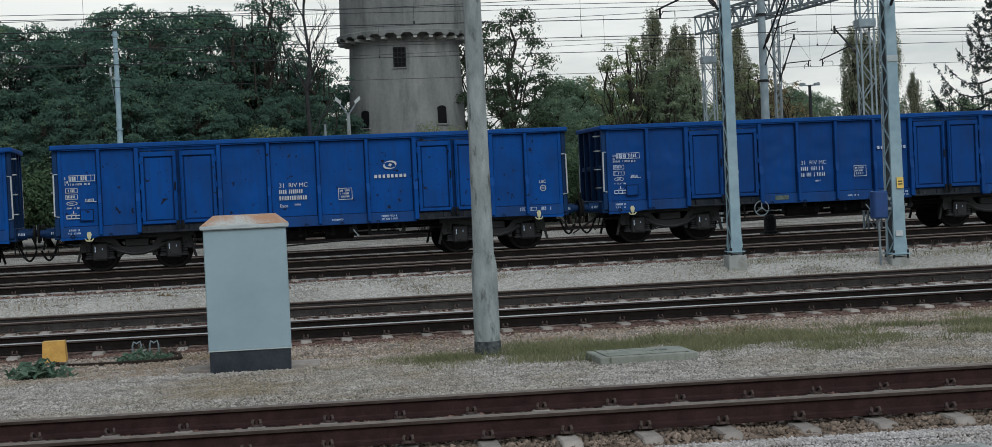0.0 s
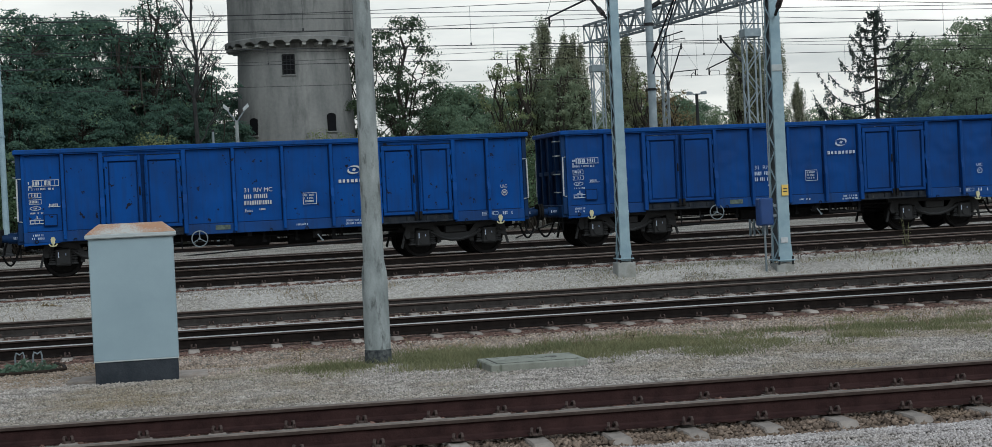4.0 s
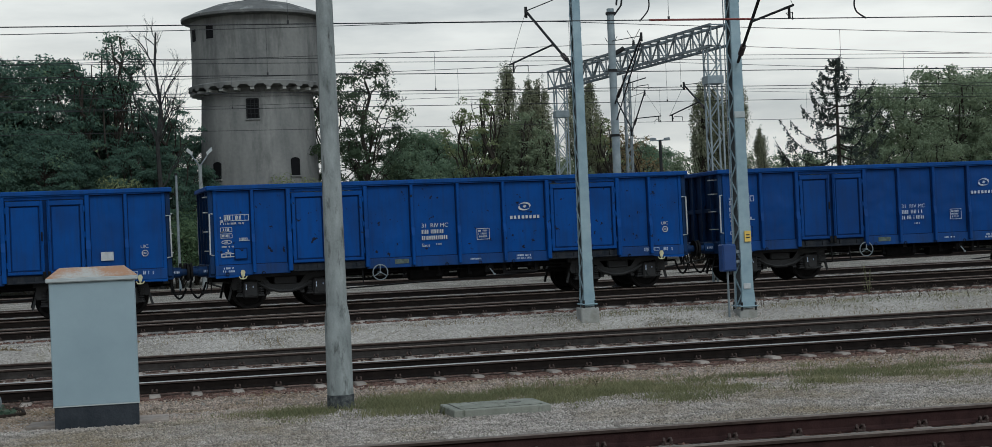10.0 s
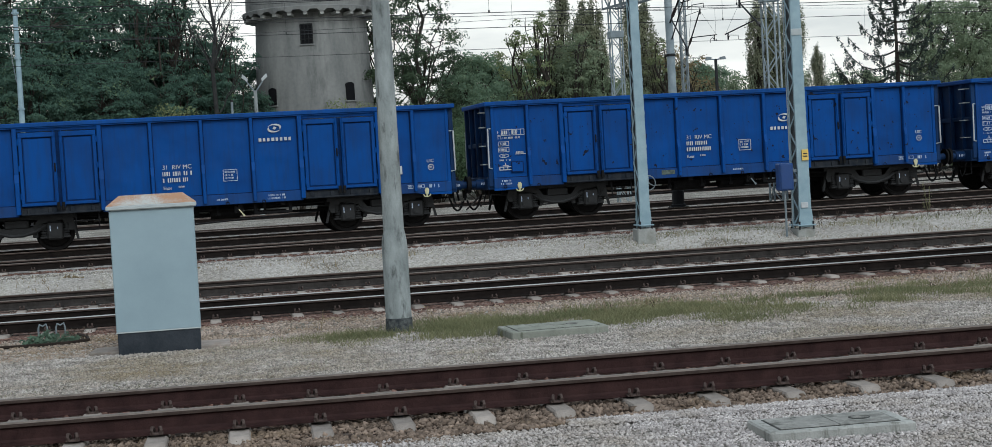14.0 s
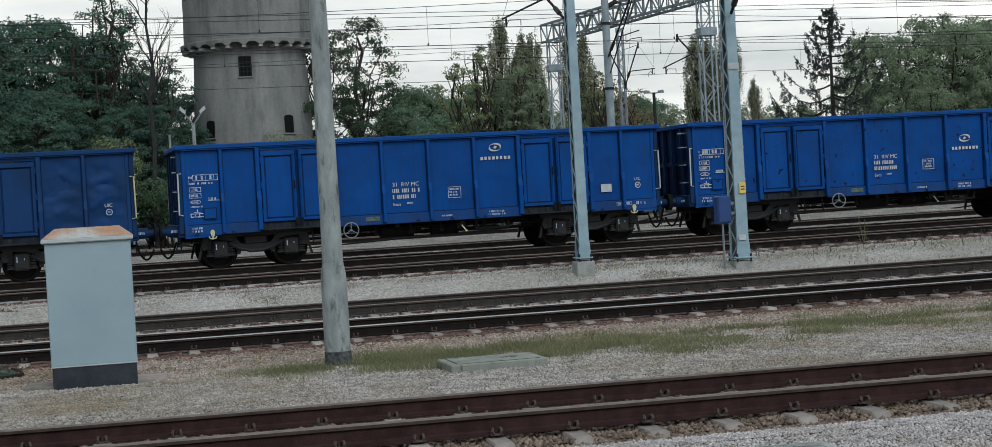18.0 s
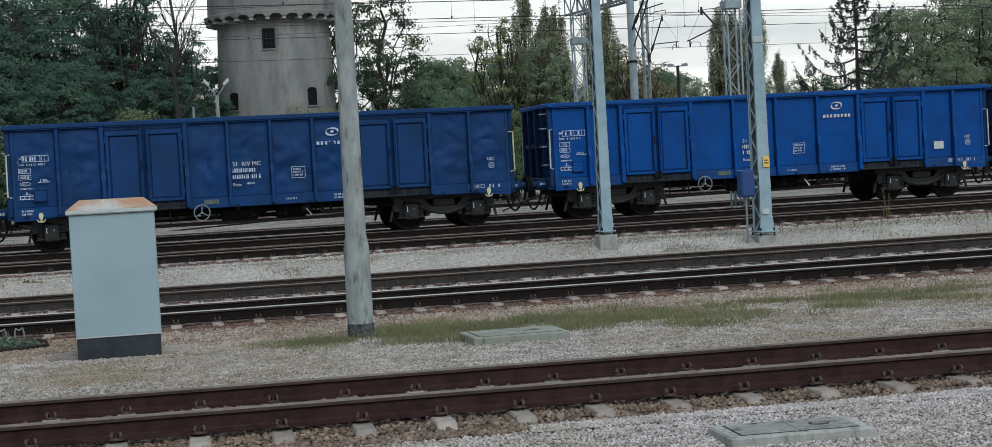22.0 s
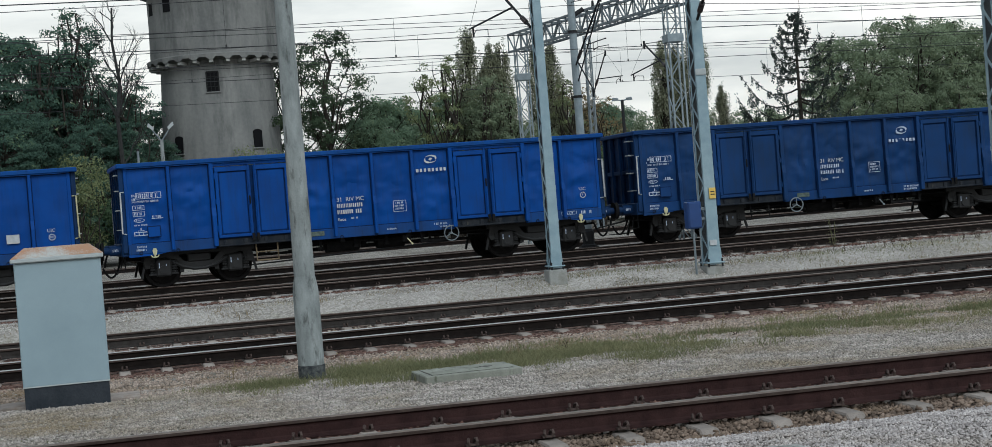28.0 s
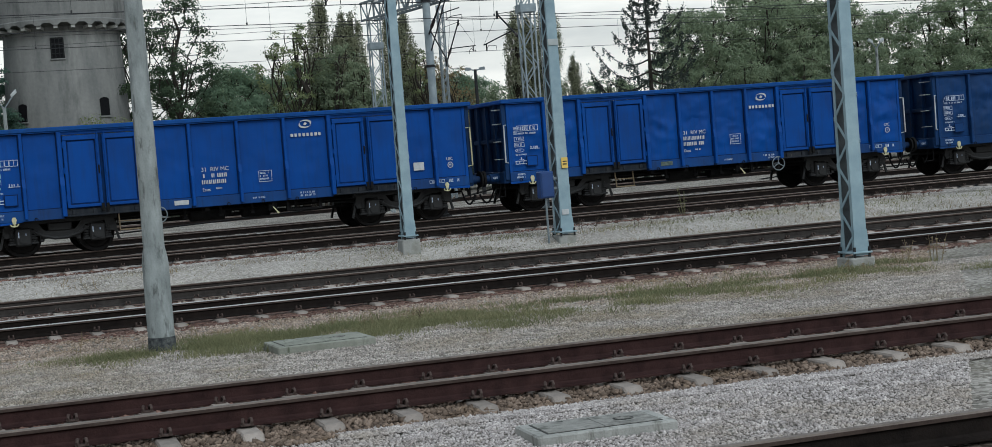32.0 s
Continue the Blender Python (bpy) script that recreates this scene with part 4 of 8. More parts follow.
def wagon(label, coat, dent, seed, white, logo_z=2.37, worn=False, wheel_x=-2.2, card=False, sign_z=1.75, build=LONG_BAY):
    HALF, POSTS, RIBS = build
    wg = thing("open_wagon", label, "freight wagon", group="wagons of the train")
    y = -SIDE
    # frame
    uf = Geo().box((-HALF, -1.2, 0.95), (HALF, 1.2, 1.12)).box((-HALF, -0.25, 0.72), (HALF, 0.25, 0.95), 0.02)
    for x in (-2.0, -0.9, 0.9, 2.0):
        uf.box((x - 0.06, -1.35, 0.8), (x + 0.06, 1.35, 0.96))
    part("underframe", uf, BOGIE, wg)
    part("brake_cylinder", Geo().cyl((0.2, -0.55, 0.72), (0.95, -0.55, 0.72), 0.2, n=14).cyl((-0.9, -0.5, 0.75), (-0.1, -0.5, 0.75), 0.16, n=14).beam((-2.2, -0.4, 0.66), (2.2, -0.4, 0.66), 0.04, 0.05), BOGIE, wg, "black brake gear", True)
    part("trunnion", Geo().beam((1.3, -1.25, 0.62), (1.3, -1.25, 0.95), 0.06, 0.08).beam((2.2, -1.25, 0.62), (2.2, -1.25, 0.95), 0.06, 0.08).beam((1.3, -1.25, 0.64), (2.2, -1.25, 0.64), 0.05, 0.05), BOGIE, wg)
    part("floor", Geo().box((-HALF + 0.05, -SIDE + 0.06, 1.122), (HALF - 0.05, SIDE - 0.06, 1.17)), BOGIE, wg)
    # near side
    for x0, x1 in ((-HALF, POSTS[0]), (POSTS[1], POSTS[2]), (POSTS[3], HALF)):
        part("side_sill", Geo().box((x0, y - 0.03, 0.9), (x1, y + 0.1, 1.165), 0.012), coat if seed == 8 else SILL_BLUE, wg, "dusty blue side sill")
        for q in np.arange(x0 + 0.3, x1 - 0.2, 0.93):
            part("lashing_ring", Geo().ring((float(q), y - 0.045, 0.93), 0.04, 0.009, 10), BOGIE, wg, "small dark lashing ring")
    part("tip_plate", Geo().plate([(-HALF, 0.9), (-HALF + 0.95, 0.9), (-HALF + 0.62, 0.85), (-HALF, 0.83)][::-1], y - 0.02, y + 0.03), coat, wg)
    part("tip_plate", Geo().plate([(HALF, 0.9), (HALF - 0.95, 0.9), (HALF - 0.62, 0.85), (HALF, 0.83)], y - 0.02, y + 0.03), coat, wg)
    edges = [-HALF + 0.02, RIBS[0], POSTS[0], POSTS[1], RIBS[1], RIBS[2], RIBS[3], POSTS[2], POSTS[3], RIBS[4], HALF - 0.02]
    for i, (a, b) in enumerate(zip(edges, edges[1:])):
        if i not in (2, 7):
            part("wall_panel", wall_plate(a + 0.03, b - 0.03, 1.17, 3.09, y + 0.012, dent, seed + i * 1.7), coat, wg, smooth=True)
    for x in RIBS:
        part("rib", rib_geo(x, 0.085), coat, wg)
    for x in POSTS:
        part("door_post", rib_geo(x, 0.11), coat, wg)
    # dark strips stand in for the shade beside ribs and under the rim
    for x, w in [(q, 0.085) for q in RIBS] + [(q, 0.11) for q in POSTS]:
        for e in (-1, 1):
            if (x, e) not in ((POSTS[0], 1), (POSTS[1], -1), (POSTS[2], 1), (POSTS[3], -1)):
                part("weld_seam", Geo().box((x + e * (w / 2 + 0.012) - 0.011, y - 0.012 - dent * 0.1, 1.175), (x + e * (w / 2 + 0.012) + 0.011, y + 0.012, 3.085)), SEAM_SHADE, wg, "dark strip painted as shade beside a rib")
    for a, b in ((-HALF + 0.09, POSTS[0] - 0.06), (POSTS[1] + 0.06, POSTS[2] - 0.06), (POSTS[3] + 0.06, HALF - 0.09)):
        part("rim_seam", Geo().box((a, y - 0.008, 3.06), (b, y + 0.012, 3.088)), SEAM_SHADE, wg)
        part("sill_seam", Geo().box((a, y - 0.008, 1.166), (b, y + 0.012, 1.186)), SEAM_SHADE, wg)
    for x in (-HALF + 0.045, HALF - 0.045):
        part("corner_post", Geo().box((x - 0.045, y - 0.012, 0.9), (x + 0.045, y + 0.06, 3.09), 0.01), coat, wg)
    for a, b in ((POSTS[0], POSTS[1]), (POSTS[2], POSTS[3])):
        mid = (a + b) / 2
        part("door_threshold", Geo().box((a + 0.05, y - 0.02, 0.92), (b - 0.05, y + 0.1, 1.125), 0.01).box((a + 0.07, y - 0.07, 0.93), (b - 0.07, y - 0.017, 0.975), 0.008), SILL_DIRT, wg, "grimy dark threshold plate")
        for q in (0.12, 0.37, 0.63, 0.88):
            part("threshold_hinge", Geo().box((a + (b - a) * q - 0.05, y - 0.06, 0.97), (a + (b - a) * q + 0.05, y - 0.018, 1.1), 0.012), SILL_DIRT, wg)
        # this backing's dark colour stands for the shade in the door gaps
        part("door_jamb", Geo().box((a + 0.05, y + 0.0, 1.125), (b - 0.05, y + 0.03, 2.99)), DOOR_GAP, wg, "dark backing painted as shade round the doors")
        part("door_header", Geo().box((a + 0.05, y - 0.03, 3.0), (b - 0.05, y + 0.05, 3.09), 0.01), coat, wg)
        for s, d0, d1 in ((-1, a + 0.085, mid - 0.045), (1, mid + 0.045, b - 0.085)):
            dr = part("door", door_geo(d0, d1), coat, wg, "blue steel door leaf with a raised frame")
            part("door_joint", door_shade_geo(d0, d1), SEAM_SHADE, dr)
            hx = d1 - 0.045 if s < 0 else d0 + 0.045
            part("lock_rod", Geo().cyl((hx, y - 0.105, 1.1), (hx, y - 0.105, 3.02), 0.017, n=7).box((hx - 0.03, y - 0.12, 1.96), (hx + 0.03, y - 0.09, 2.1), 0.008).box((hx - 0.028, y - 0.12, 2.72), (hx + 0.028, y - 0.09, 2.8), 0.006).box((hx - 0.028, y - 0.12, 1.42), (hx + 0.028, y - 0.09, 1.5), 0.006), coat, dr)
            part("door_handle", Geo().box((hx - 0.02, y - 0.145, 1.98), (hx + 0.02, y - 0.118, 2.2), 0.01), coat if s > 0 else BOGIE, dr, "blue door handle" if s > 0 else "grimy door handle")
            part("door_latch", Geo().box((hx - 0.03 * s - 0.04, y - 0.13, 1.02), (hx - 0.03 * s + 0.04, y - 0.09, 1.22), 0.01), BOGIE, dr, "grimy door latch")
            ox = d0 if s < 0 else d1
            for hz in (1.4, 2.1, 2.75):
                part("hinge", Geo().cyl((ox, y - 0.085, hz - 0.075), (ox, y - 0.085, hz + 0.075), 0.03, n=8).box((min(ox, ox + s * 0.06), y - 0.1, hz - 0.03), (max(ox, ox + s * 0.06), y - 0.07, hz + 0.03)), coat, dr)
    # far side, ends, rim
    part("side_wall", Geo().box((-HALF, SIDE - 0.05, 1.0), (HALF, SIDE - 0.012, 3.09)), coat, wg)
    for x in RIBS + POSTS:
        part("rib", rib_geo(x, 0.09, SIDE, 1), coat, wg)
    for s in (-1, 1):
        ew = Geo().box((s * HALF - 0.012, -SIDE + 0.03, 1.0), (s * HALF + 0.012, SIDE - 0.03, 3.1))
        part("end_wall", ew, END_SHADE_GRIME, wg, "blue end wall darkened with painted shade and grime")
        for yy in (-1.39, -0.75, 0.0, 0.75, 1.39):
            part("end_post", Geo().box((min(s * (HALF + 0.012), s * (HALF + 0.13)), yy - 0.05, 0.95), (max(s * (HALF + 0.012), s * (HALF + 0.13)), yy + 0.05, 3.1), 0.012), END_SHADE_GRIME, wg)
        part("end_rail", Geo().box((min(s * (HALF + 0.012), s * (HALF + 0.09)), -1.3, 2.02), (max(s * (HALF + 0.012), s * (HALF + 0.09)), 1.3, 2.14), 0.015), END_SHADE_GRIME, wg)
        part("headstock", Geo().box((min(s * (HALF - 0.1), s * (HALF + 0.16)), -1.38, 0.86), (max(s * (HALF - 0.1), s * (HALF + 0.16)), 1.38, 1.2), 0.02), END_SHADE_GRIME, wg)
        part("end_rim", Geo().box((min(s * (HALF - 0.05), s * (HALF + 0.18)), -SIDE - 0.06, 3.1), (max(s * (HALF - 0.05), s * (HALF + 0.18)), SIDE + 0.06, TOP), 0.02), coat, wg)
        for yy in (-0.875, 0.875):
            bu = part("buffer", Geo().cyl((s * (HALF + 0.1), yy, 1.03), (s * 6.88, yy, 1.03), 0.135, 0.13, 16).cyl((s * 6.88, yy, 1.03), (s * 7.04, yy, 1.03), 0.095, 0.095, 14), END_SHADE_GRIME, wg, "dark blue buffer housing", True)
            part("buffer_head", Geo().cyl((s * 7.03, yy, 1.03), (s * 7.09, yy, 1.03), 0.235, 0.22, 22), BOGIE, bu, "round steel buffer plate", True)
            if yy < 0:
                mk = Geo()
                bars(mk, s * 6.72 - 0.09, 1.07, 0.18, 0.065, 1, yy - 0.137, seed + 31)
                tagged(part("buffer_marks", mk, WORN_WHITE, bu), kind="stuff")
        hk = Geo().beam((s * (HALF + 0.16), 0, 1.0), (s * (HALF + 0.5), 0, 0.98), 0.07, 0.12).tube([(s * (HALF + 0.42), 0, 0.98), (s * (HALF + 0.5), 0, 0.78), (s * (HALF + 0.53), 0, 0.6)], 0.03)
        part("coupling", hk, BOGIE, wg, "black screw coupling")
        hose = [(-3.9, 21.9, -0.34), (-3.8, 21.7, -0.35), (-3.5, 21.6, -0.352), (-3.0, 21.6, -0.35), (-2.7, 21.53, -0.345), (-2.37, 21.63, -0.35), (-2.2, 21.88, -0.355), (-2.27, 22.4, -0.37), (-2.45, 23.0, -0.39)]
        for i in range(11):
            q = i / 10
            hose.append((s * (HALF + 0.15 + (7.05 - HALF - 0.15) * q), -0.42, 0.9 - 0.56 * math.sin(math.pi * (0.1 + 0.72 * q))))
        part("brake_hose", Geo().tube(hose, 0.028, 7), BOGIE, wg, "black rubber hose", True)
        part("hose_bracket", Geo().tube([(s * (HALF + 0.1), -1.2, 0.9), (s * (HALF + 0.1), -1.2, 0.5), (s * (HALF + 0.32), -1.2, 0.48)], 0.02), BOGIE, wg)
        hx = s * (HALF + 0.11)
        part("grab_rail", Geo().tube([(hx - s * 0.09, -1.42, 2.5), (hx, -1.5, 2.5), (hx + s * 0.01, -1.5, 1.45), (hx - s * 0.09, -1.42, 1.43)], 0.02, 7), WHITE if seed % 2 or s < 0 else PALE_YELLOW, wg, "pale painted grab rail", True)
        part("grab_rail", Geo().tube([(hx - s * 0.09, 1.42, 2.5), (hx, 1.5, 2.5), (hx + s * 0.01, 1.5, 1.45), (hx - s * 0.09, 1.42, 1.43)], 0.02, 7), WHITE, wg, "pale painted grab rail", True)
        part("coupling_chain", Geo().tube([(s * (HALF + 0.12), -0.95, 0.86), (s * (HALF + 0.2), -0.97, 0.55), (s * (HALF + 0.3), -0.99, 0.42), (s * (HALF + 0.36), -1.0, 0.6)], 0.018, 6), BOGIE, wg)
        for zz in (1.55, 2.05, 2.55, 2.95):
            part("ladder_rung", Geo().tube([(s * (HALF + 0.02), -1.1, zz), (s * (HALF + 0.2), -1.1, zz), (s * (HALF + 0.2), -0.8, zz), (s * (HALF + 0.02), -0.8, zz)], 0.015, 6), WHITE, wg)
        hk = Geo().plate([(s * 5.8 - 0.035, 0.86), (s * 5.8 + 0.035, 0.86), (s * 5.8 + 0.06, 0.97), (s * 5.8 + 0.03, 1.03), (s * 5.8 - 0.03, 1.03), (s * 5.8 - 0.06, 0.97)], y - 0.07, y - 0.035)
        hk.tube([(s * 5.8 - 0.1, y - 0.05, 0.86), (s * 5.8 - 0.07, y - 0.055, 0.81), (s * 5.8, y - 0.055, 0.795), (s * 5.8 + 0.07, y - 0.055, 0.81), (s * 5.8 + 0.1, y - 0.05, 0.86)], 0.017, 6).box((s * 5.8 - 0.02, y - 0.065, 0.79), (s * 5.8 + 0.02, y - 0.045, 0.87))
        part("tow_hook", hk, PALE_YELLOW, wg, "pale yellow towing hook")
    for yy in (-SIDE - 0.02, SIDE + 0.02):
        part("top_rim", Geo().box((-HALF - 0.17, yy - 0.11, 3.1), (HALF + 0.17, yy + 0.11, TOP + 0.004), 0.022), RIM_BLUE if seed != 8 else coat, wg, "blue top rim with sky light painted in")
    # pipes, valves and rigging below the sill
    part("brake_pipe", Geo().tube([(-HALF + 0.3, -0.95, 0.84), (-1.6, -0.95, 0.8), (0.6, -0.98, 0.78), (2.0, -0.98, 0.8), (HALF - 0.3, -0.95, 0.84)], 0.024, 6), BOGIE, wg, "black brake pipe")
    part("changeover_valve", Geo().box((0.75, -1.32, 0.66), (0.98, -1.2, 0.86), 0.02).cyl((0.86, -1.36, 0.76), (0.86, -1.3, 0.76), 0.06, n=10), BOGIE, wg)
    part("valve_lever", Geo().beam((0.86, -1.37, 0.76), (0.98, -1.38, 0.6), 0.02, 0.03).cyl((0.98, -1.39, 0.6), (0.98, -1.37, 0.6), 0.03, n=8), PALE_YELLOW if seed in (7, 11, 12) else GALV_DARK, wg, "pale brake lever")
    for q in (-1.45, -0.5, 0.35, 1.55):
        part("pipe_bracket", Geo().beam((q, -1.1, 0.66), (q, -1.1, 0.95), 0.035, 0.06).box((q - 0.06, -1.14, 0.62), (q + 0.06, -1.04, 0.7), 0.01), BOGIE, wg)
    part("brake_rigging", Geo().beam((-3.6, -0.3, 0.62), (3.6, -0.3, 0.6), 0.05, 0.07).beam((-1.2, -0.9, 0.64), (-0.4, -0.1, 0.62), 0.04, 0.06).beam((1.0, -0.9, 0.64), (0.5, -0.1, 0.62), 0.04, 0.06), BOGIE, wg)
    part("air_tank", Geo().cyl((-1.25, -0.75, 0.72), (-0.35, -0.75, 0.72), 0.19, n=16).cyl((-1.3, -0.75, 0.72), (-1.25, -0.75, 0.72), 0.1, 0.19, 16).cyl((-0.35, -0.75, 0.72), (-0.3, -0.75, 0.72), 0.19, 0.1, 16), BOGIE, wg, "black air tank", True)
    part("step_frame", Geo().tube([(-3.2, y + 0.1, 0.95), (-3.2, y + 0.02, 0.5), (-2.64, y + 0.02, 0.5), (-2.64, y + 0.1, 0.95)], 0.024).box((-3.2, y - 0.06, 0.485), (-2.64, y + 0.1, 0.505)).tube([(-3.2, y + 0.05, 0.72), (-2.64, y + 0.05, 0.72)], 0.016), STEP_TAN if seed in (11, 12, 15) else BOGIE, wg, "shunter's step of bent steel")
    if wheel_x:
        hw = Geo().ring((wheel_x, y - 0.1, 0.8), 0.2, 0.016)
        for a in (90, 210, 330):
            hw.cyl((wheel_x, y - 0.1, 0.8), (wheel_x + 0.2 * math.cos(radians(a)), y - 0.1, 0.8 + 0.2 * math.sin(radians(a))), 0.014, n=5)
        hw.cyl((wheel_x, y - 0.13, 0.8), (wheel_x, y + 0.15, 0.8), 0.03, n=8)
        part("hand_wheel", hw, GALV_DARK, wg, "pale brake hand wheel", True)
    # markings
    yf = y - 0.03 - max(0.0, dent - 0.015) * 0.8
    ex = HALF - 6.49
    mk = Geo()
    lx = (RIBS[3] + POSTS[2]) / 2
    emblem(mk, lx - 0.02, logo_z, yf)
    tagged(part("emblem", mk, white, wg, "pale curved emblem"), kind="stuff")
    mk = Geo()
    wordmark(mk, lx - 0.44, logo_z - 0.33, 0.88, 0.085, yf)
    tagged(part("wordmark", mk, white, wg, "pale block wordmark"), kind="stuff")
    rv = tagged(part("writing", RIV_WORN if worn else RIV, None, wg, "white stencilled letters"), kind="stuff")
    rv.matrix_local = pose(-1.02, yf, sign_z + 0.18, 90, 0, 0)
    mk = Geo()
    bars(mk, -1.02, sign_z + 0.12, 0.72, 0.105, 2, yf, seed * 3 + 1, 0.9)
    bars(mk, -0.66, sign_z - 0.25, 0.2, 0.045, 1, yf, seed * 3 + 2)
    if not worn:
        tagged(part("writing", EAOS, None, wg), kind="stuff").matrix_local = pose(-1.02, yf, sign_z - 0.33, 90, 0, 0)
    tagged(part("number_bars", mk, white, wg, "white stencilled number rows"), kind="stuff")
    mk = Geo()
    frame_bars(mk, 0.50, 0.86, sign_z - 0.2, sign_z + 0.1, 0.013, yf)
    bars(mk, 0.54, sign_z + 0.06, 0.26, 0.05, 3, yf, seed)
    tagged(part("data_panel", mk, white if seed == 5 else WORN_WHITE, wg, "framed white table of figures"), kind="stuff")
    mk = Geo()
    lt = -HALF + 0.16
    # header grid of the load table
    frame_bars(mk, lt + 0.1, lt + 0.74, 2.3, 2.46, 0.014, yf)
    for q in range(1, 6):
        mk.box((lt + 0.1 + 0.107 * q, yf - 0.004, 2.314), (lt + 0.11 + 0.107 * q, yf, 2.446))
    bars(mk, lt + 0.12, 2.43, 0.58, 0.1, 1, yf, seed + 4, 0.6)
    bars(mk, lt, 2.42, 0.1, 0.06, 2, yf, seed + 5)
    bars(mk, lt, 2.26, 0.7, 0.05, 1, yf, seed + 5)
    for q, zz in enumerate((2.02, 1.86)):
        frame_bars(mk, lt, lt + 0.3, zz, zz + 0.12, 0.012, yf)
        bars(mk, lt + 0.03, zz + 0.095, 0.22, 0.065, 1, yf, seed + 6 + q)
    for i in range(14):
        a0, a1 = 2 * math.pi * i / 14, 2 * math.pi * (i + 1) / 14
        mk.beam((lt + 0.15 + 0.13 * math.cos(a0), yf, 1.76 + 0.045 * math.sin(a0)), (lt + 0.15 + 0.13 * math.cos(a1), yf, 1.76 + 0.045 * math.sin(a1)), 0.006, 0.014)
    bars(mk, lt + 0.07, 1.78, 0.14, 0.04, 1, yf, seed + 8)
    bars(mk, lt + 0.02, 1.66, 0.34, 0.04, 1, yf, seed + 7)
    mk.box((lt + 0.46, yf - 0.004, 1.78), (lt + 0.75, yf, 1.795))
    bars(mk, lt + 0.48, 1.86, 0.22, 0.06, 1, yf, seed + 9)
    frame_bars(mk, lt, lt + 0.36, 1.37, 1.47, 0.022, yf)
    mk.box((lt + 0.11, yf - 0.004, 1.38), (lt + 0.13, yf, 1.46)).box((lt + 0.22, yf - 0.004, 1.38), (lt + 0.24, yf, 1.46)).box((lt + 0.165, yf - 0.004, 1.49), (lt + 0.19, yf, 1.57)).box((lt + 0.1, yf - 0.004, 1.49), (lt + 0.26, yf, 1.503))
    tagged(part("load_table", mk, white if seed == 5 else WORN_WHITE, wg, "white load table at the wagon's end"), kind="stuff")
    uc = tagged(part("writing", UIC_WORN if worn else UIC, None, wg), kind="stuff")
    uc.matrix_local = pose(5.84 + ex, yf, sign_z + 0.0, 90, 0, 0)
    mk = Geo()
    for i in range(12):
        a0, a1 = 2 * math.pi * i / 12, 2 * math.pi * (i + 1) / 12
        mk.beam((5.95 + ex + 0.075 * math.cos(a0), yf, sign_z - 0.13 + 0.075 * math.sin(a0)), (5.95 + ex + 0.075 * math.cos(a1), yf, sign_z - 0.13 + 0.075 * math.sin(a1)), 0.006, 0.018)
    bars(mk, 5.91 + ex, sign_z - 0.1, 0.08, 0.05, 1, yf, seed)
    tagged(part("round_mark", mk, white, wg), kind="stuff")
    mk = Geo()
    bars(mk, 0.3, 1.06, 0.35, 0.045, 1, y - 0.03, seed + 9)
    bars(mk, 1.6, 1.1, 0.5, 0.05, 2, y - 0.03, seed + 10)
    frame_bars(mk, 5.3 + ex, 5.75 + ex, 1.03, 1.12, 0.01, y - 0.03)
    bars(mk, 5.34 + ex, 1.1, 0.34, 0.05, 1, y - 0.03, seed + 11)
    bars(mk, 5.88 + ex, 1.12, 0.14, 0.09, 1, y - 0.03, seed + 13)
    bars(mk, 6.12 + ex, 1.11, 0.08, 0.08, 1, y - 0.03, seed + 14)
    bars(mk, -6.3 - ex, 1.11, 0.3, 0.05, 2, y - 0.03, seed + 12)
    tagged(part("sill_marks", mk, WORN_WHITE, wg), kind="stuff")
    part("sill_plate", Geo().box((-1.78, y - 0.042, 1.0), (-1.4, y - 0.03, 1.12), 0.004), SILL_CARD if seed != 12 else WHITE, wg, "small label plate on the sill")
    if card:
        part("label_card", Geo().box((4.86, yf - 0.012, 1.42), (5.17, yf, 1.64), 0.004), WHITE, wg, "white label card")
    part("card_holder", Geo().box((-6.0 - ex, yf - 0.015, 1.3), (-5.66 - ex, yf + 0.01, 1.6), 0.006), SEAM_SHADE, wg, "dark empty card holder").matrix_local = Matrix.Identity(4)
    part("card_holder_front", Geo().box((-5.975 - ex, yf - 0.024, 1.325), (-5.685 - ex, yf - 0.013, 1.575), 0.004), coat, wg)
    for x in (-4.65, 4.65):
        bogie(wg, x)
    return wg


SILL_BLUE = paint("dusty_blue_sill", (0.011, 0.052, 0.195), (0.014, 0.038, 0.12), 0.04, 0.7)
# rim paint is made paler to stand for sky light on the rim
RIM_BLUE = paint("skylit_blue_rim", (0.009, 0.062, 0.25), (0.007, 0.044, 0.17), 0.02, 0.45)
# end paint holds both grime and the shade between wagons in its colour
END_SHADE_GRIME = paint("shaded_grimy_blue_paint", (0.006, 0.030, 0.10), (0.006, 0.016, 0.045), 0.0, 0.8)
BLUE_A = paint("blue_paint_chipped", (0.005, 0.057, 0.250), (0.005, 0.043, 0.185), 0.10, 0.45)
BLUE_B = paint("blue_paint_faded", (0.006, 0.048, 0.205), (0.006, 0.036, 0.150), 0.0, 0.5)
BLUE_C = paint("blue_paint_even", (0.005, 0.057, 0.245), (0.005, 0.043, 0.185), 0.0, 0.45)
BLUE_D = paint("blue_paint_dark", (0.009, 0.040, 0.138), (0.008, 0.030, 0.092), 0.0, 0.6)
BLUE_E = paint("blue_paint_bright", (0.006, 0.058, 0.270), (0.006, 0.044, 0.205), 0.0, 0.45)
BLUE_F = paint("blue_paint_fresh", (0.006, 0.056, 0.268), (0.006, 0.045, 0.212), 0.0, 0.35)
TRAIN = []


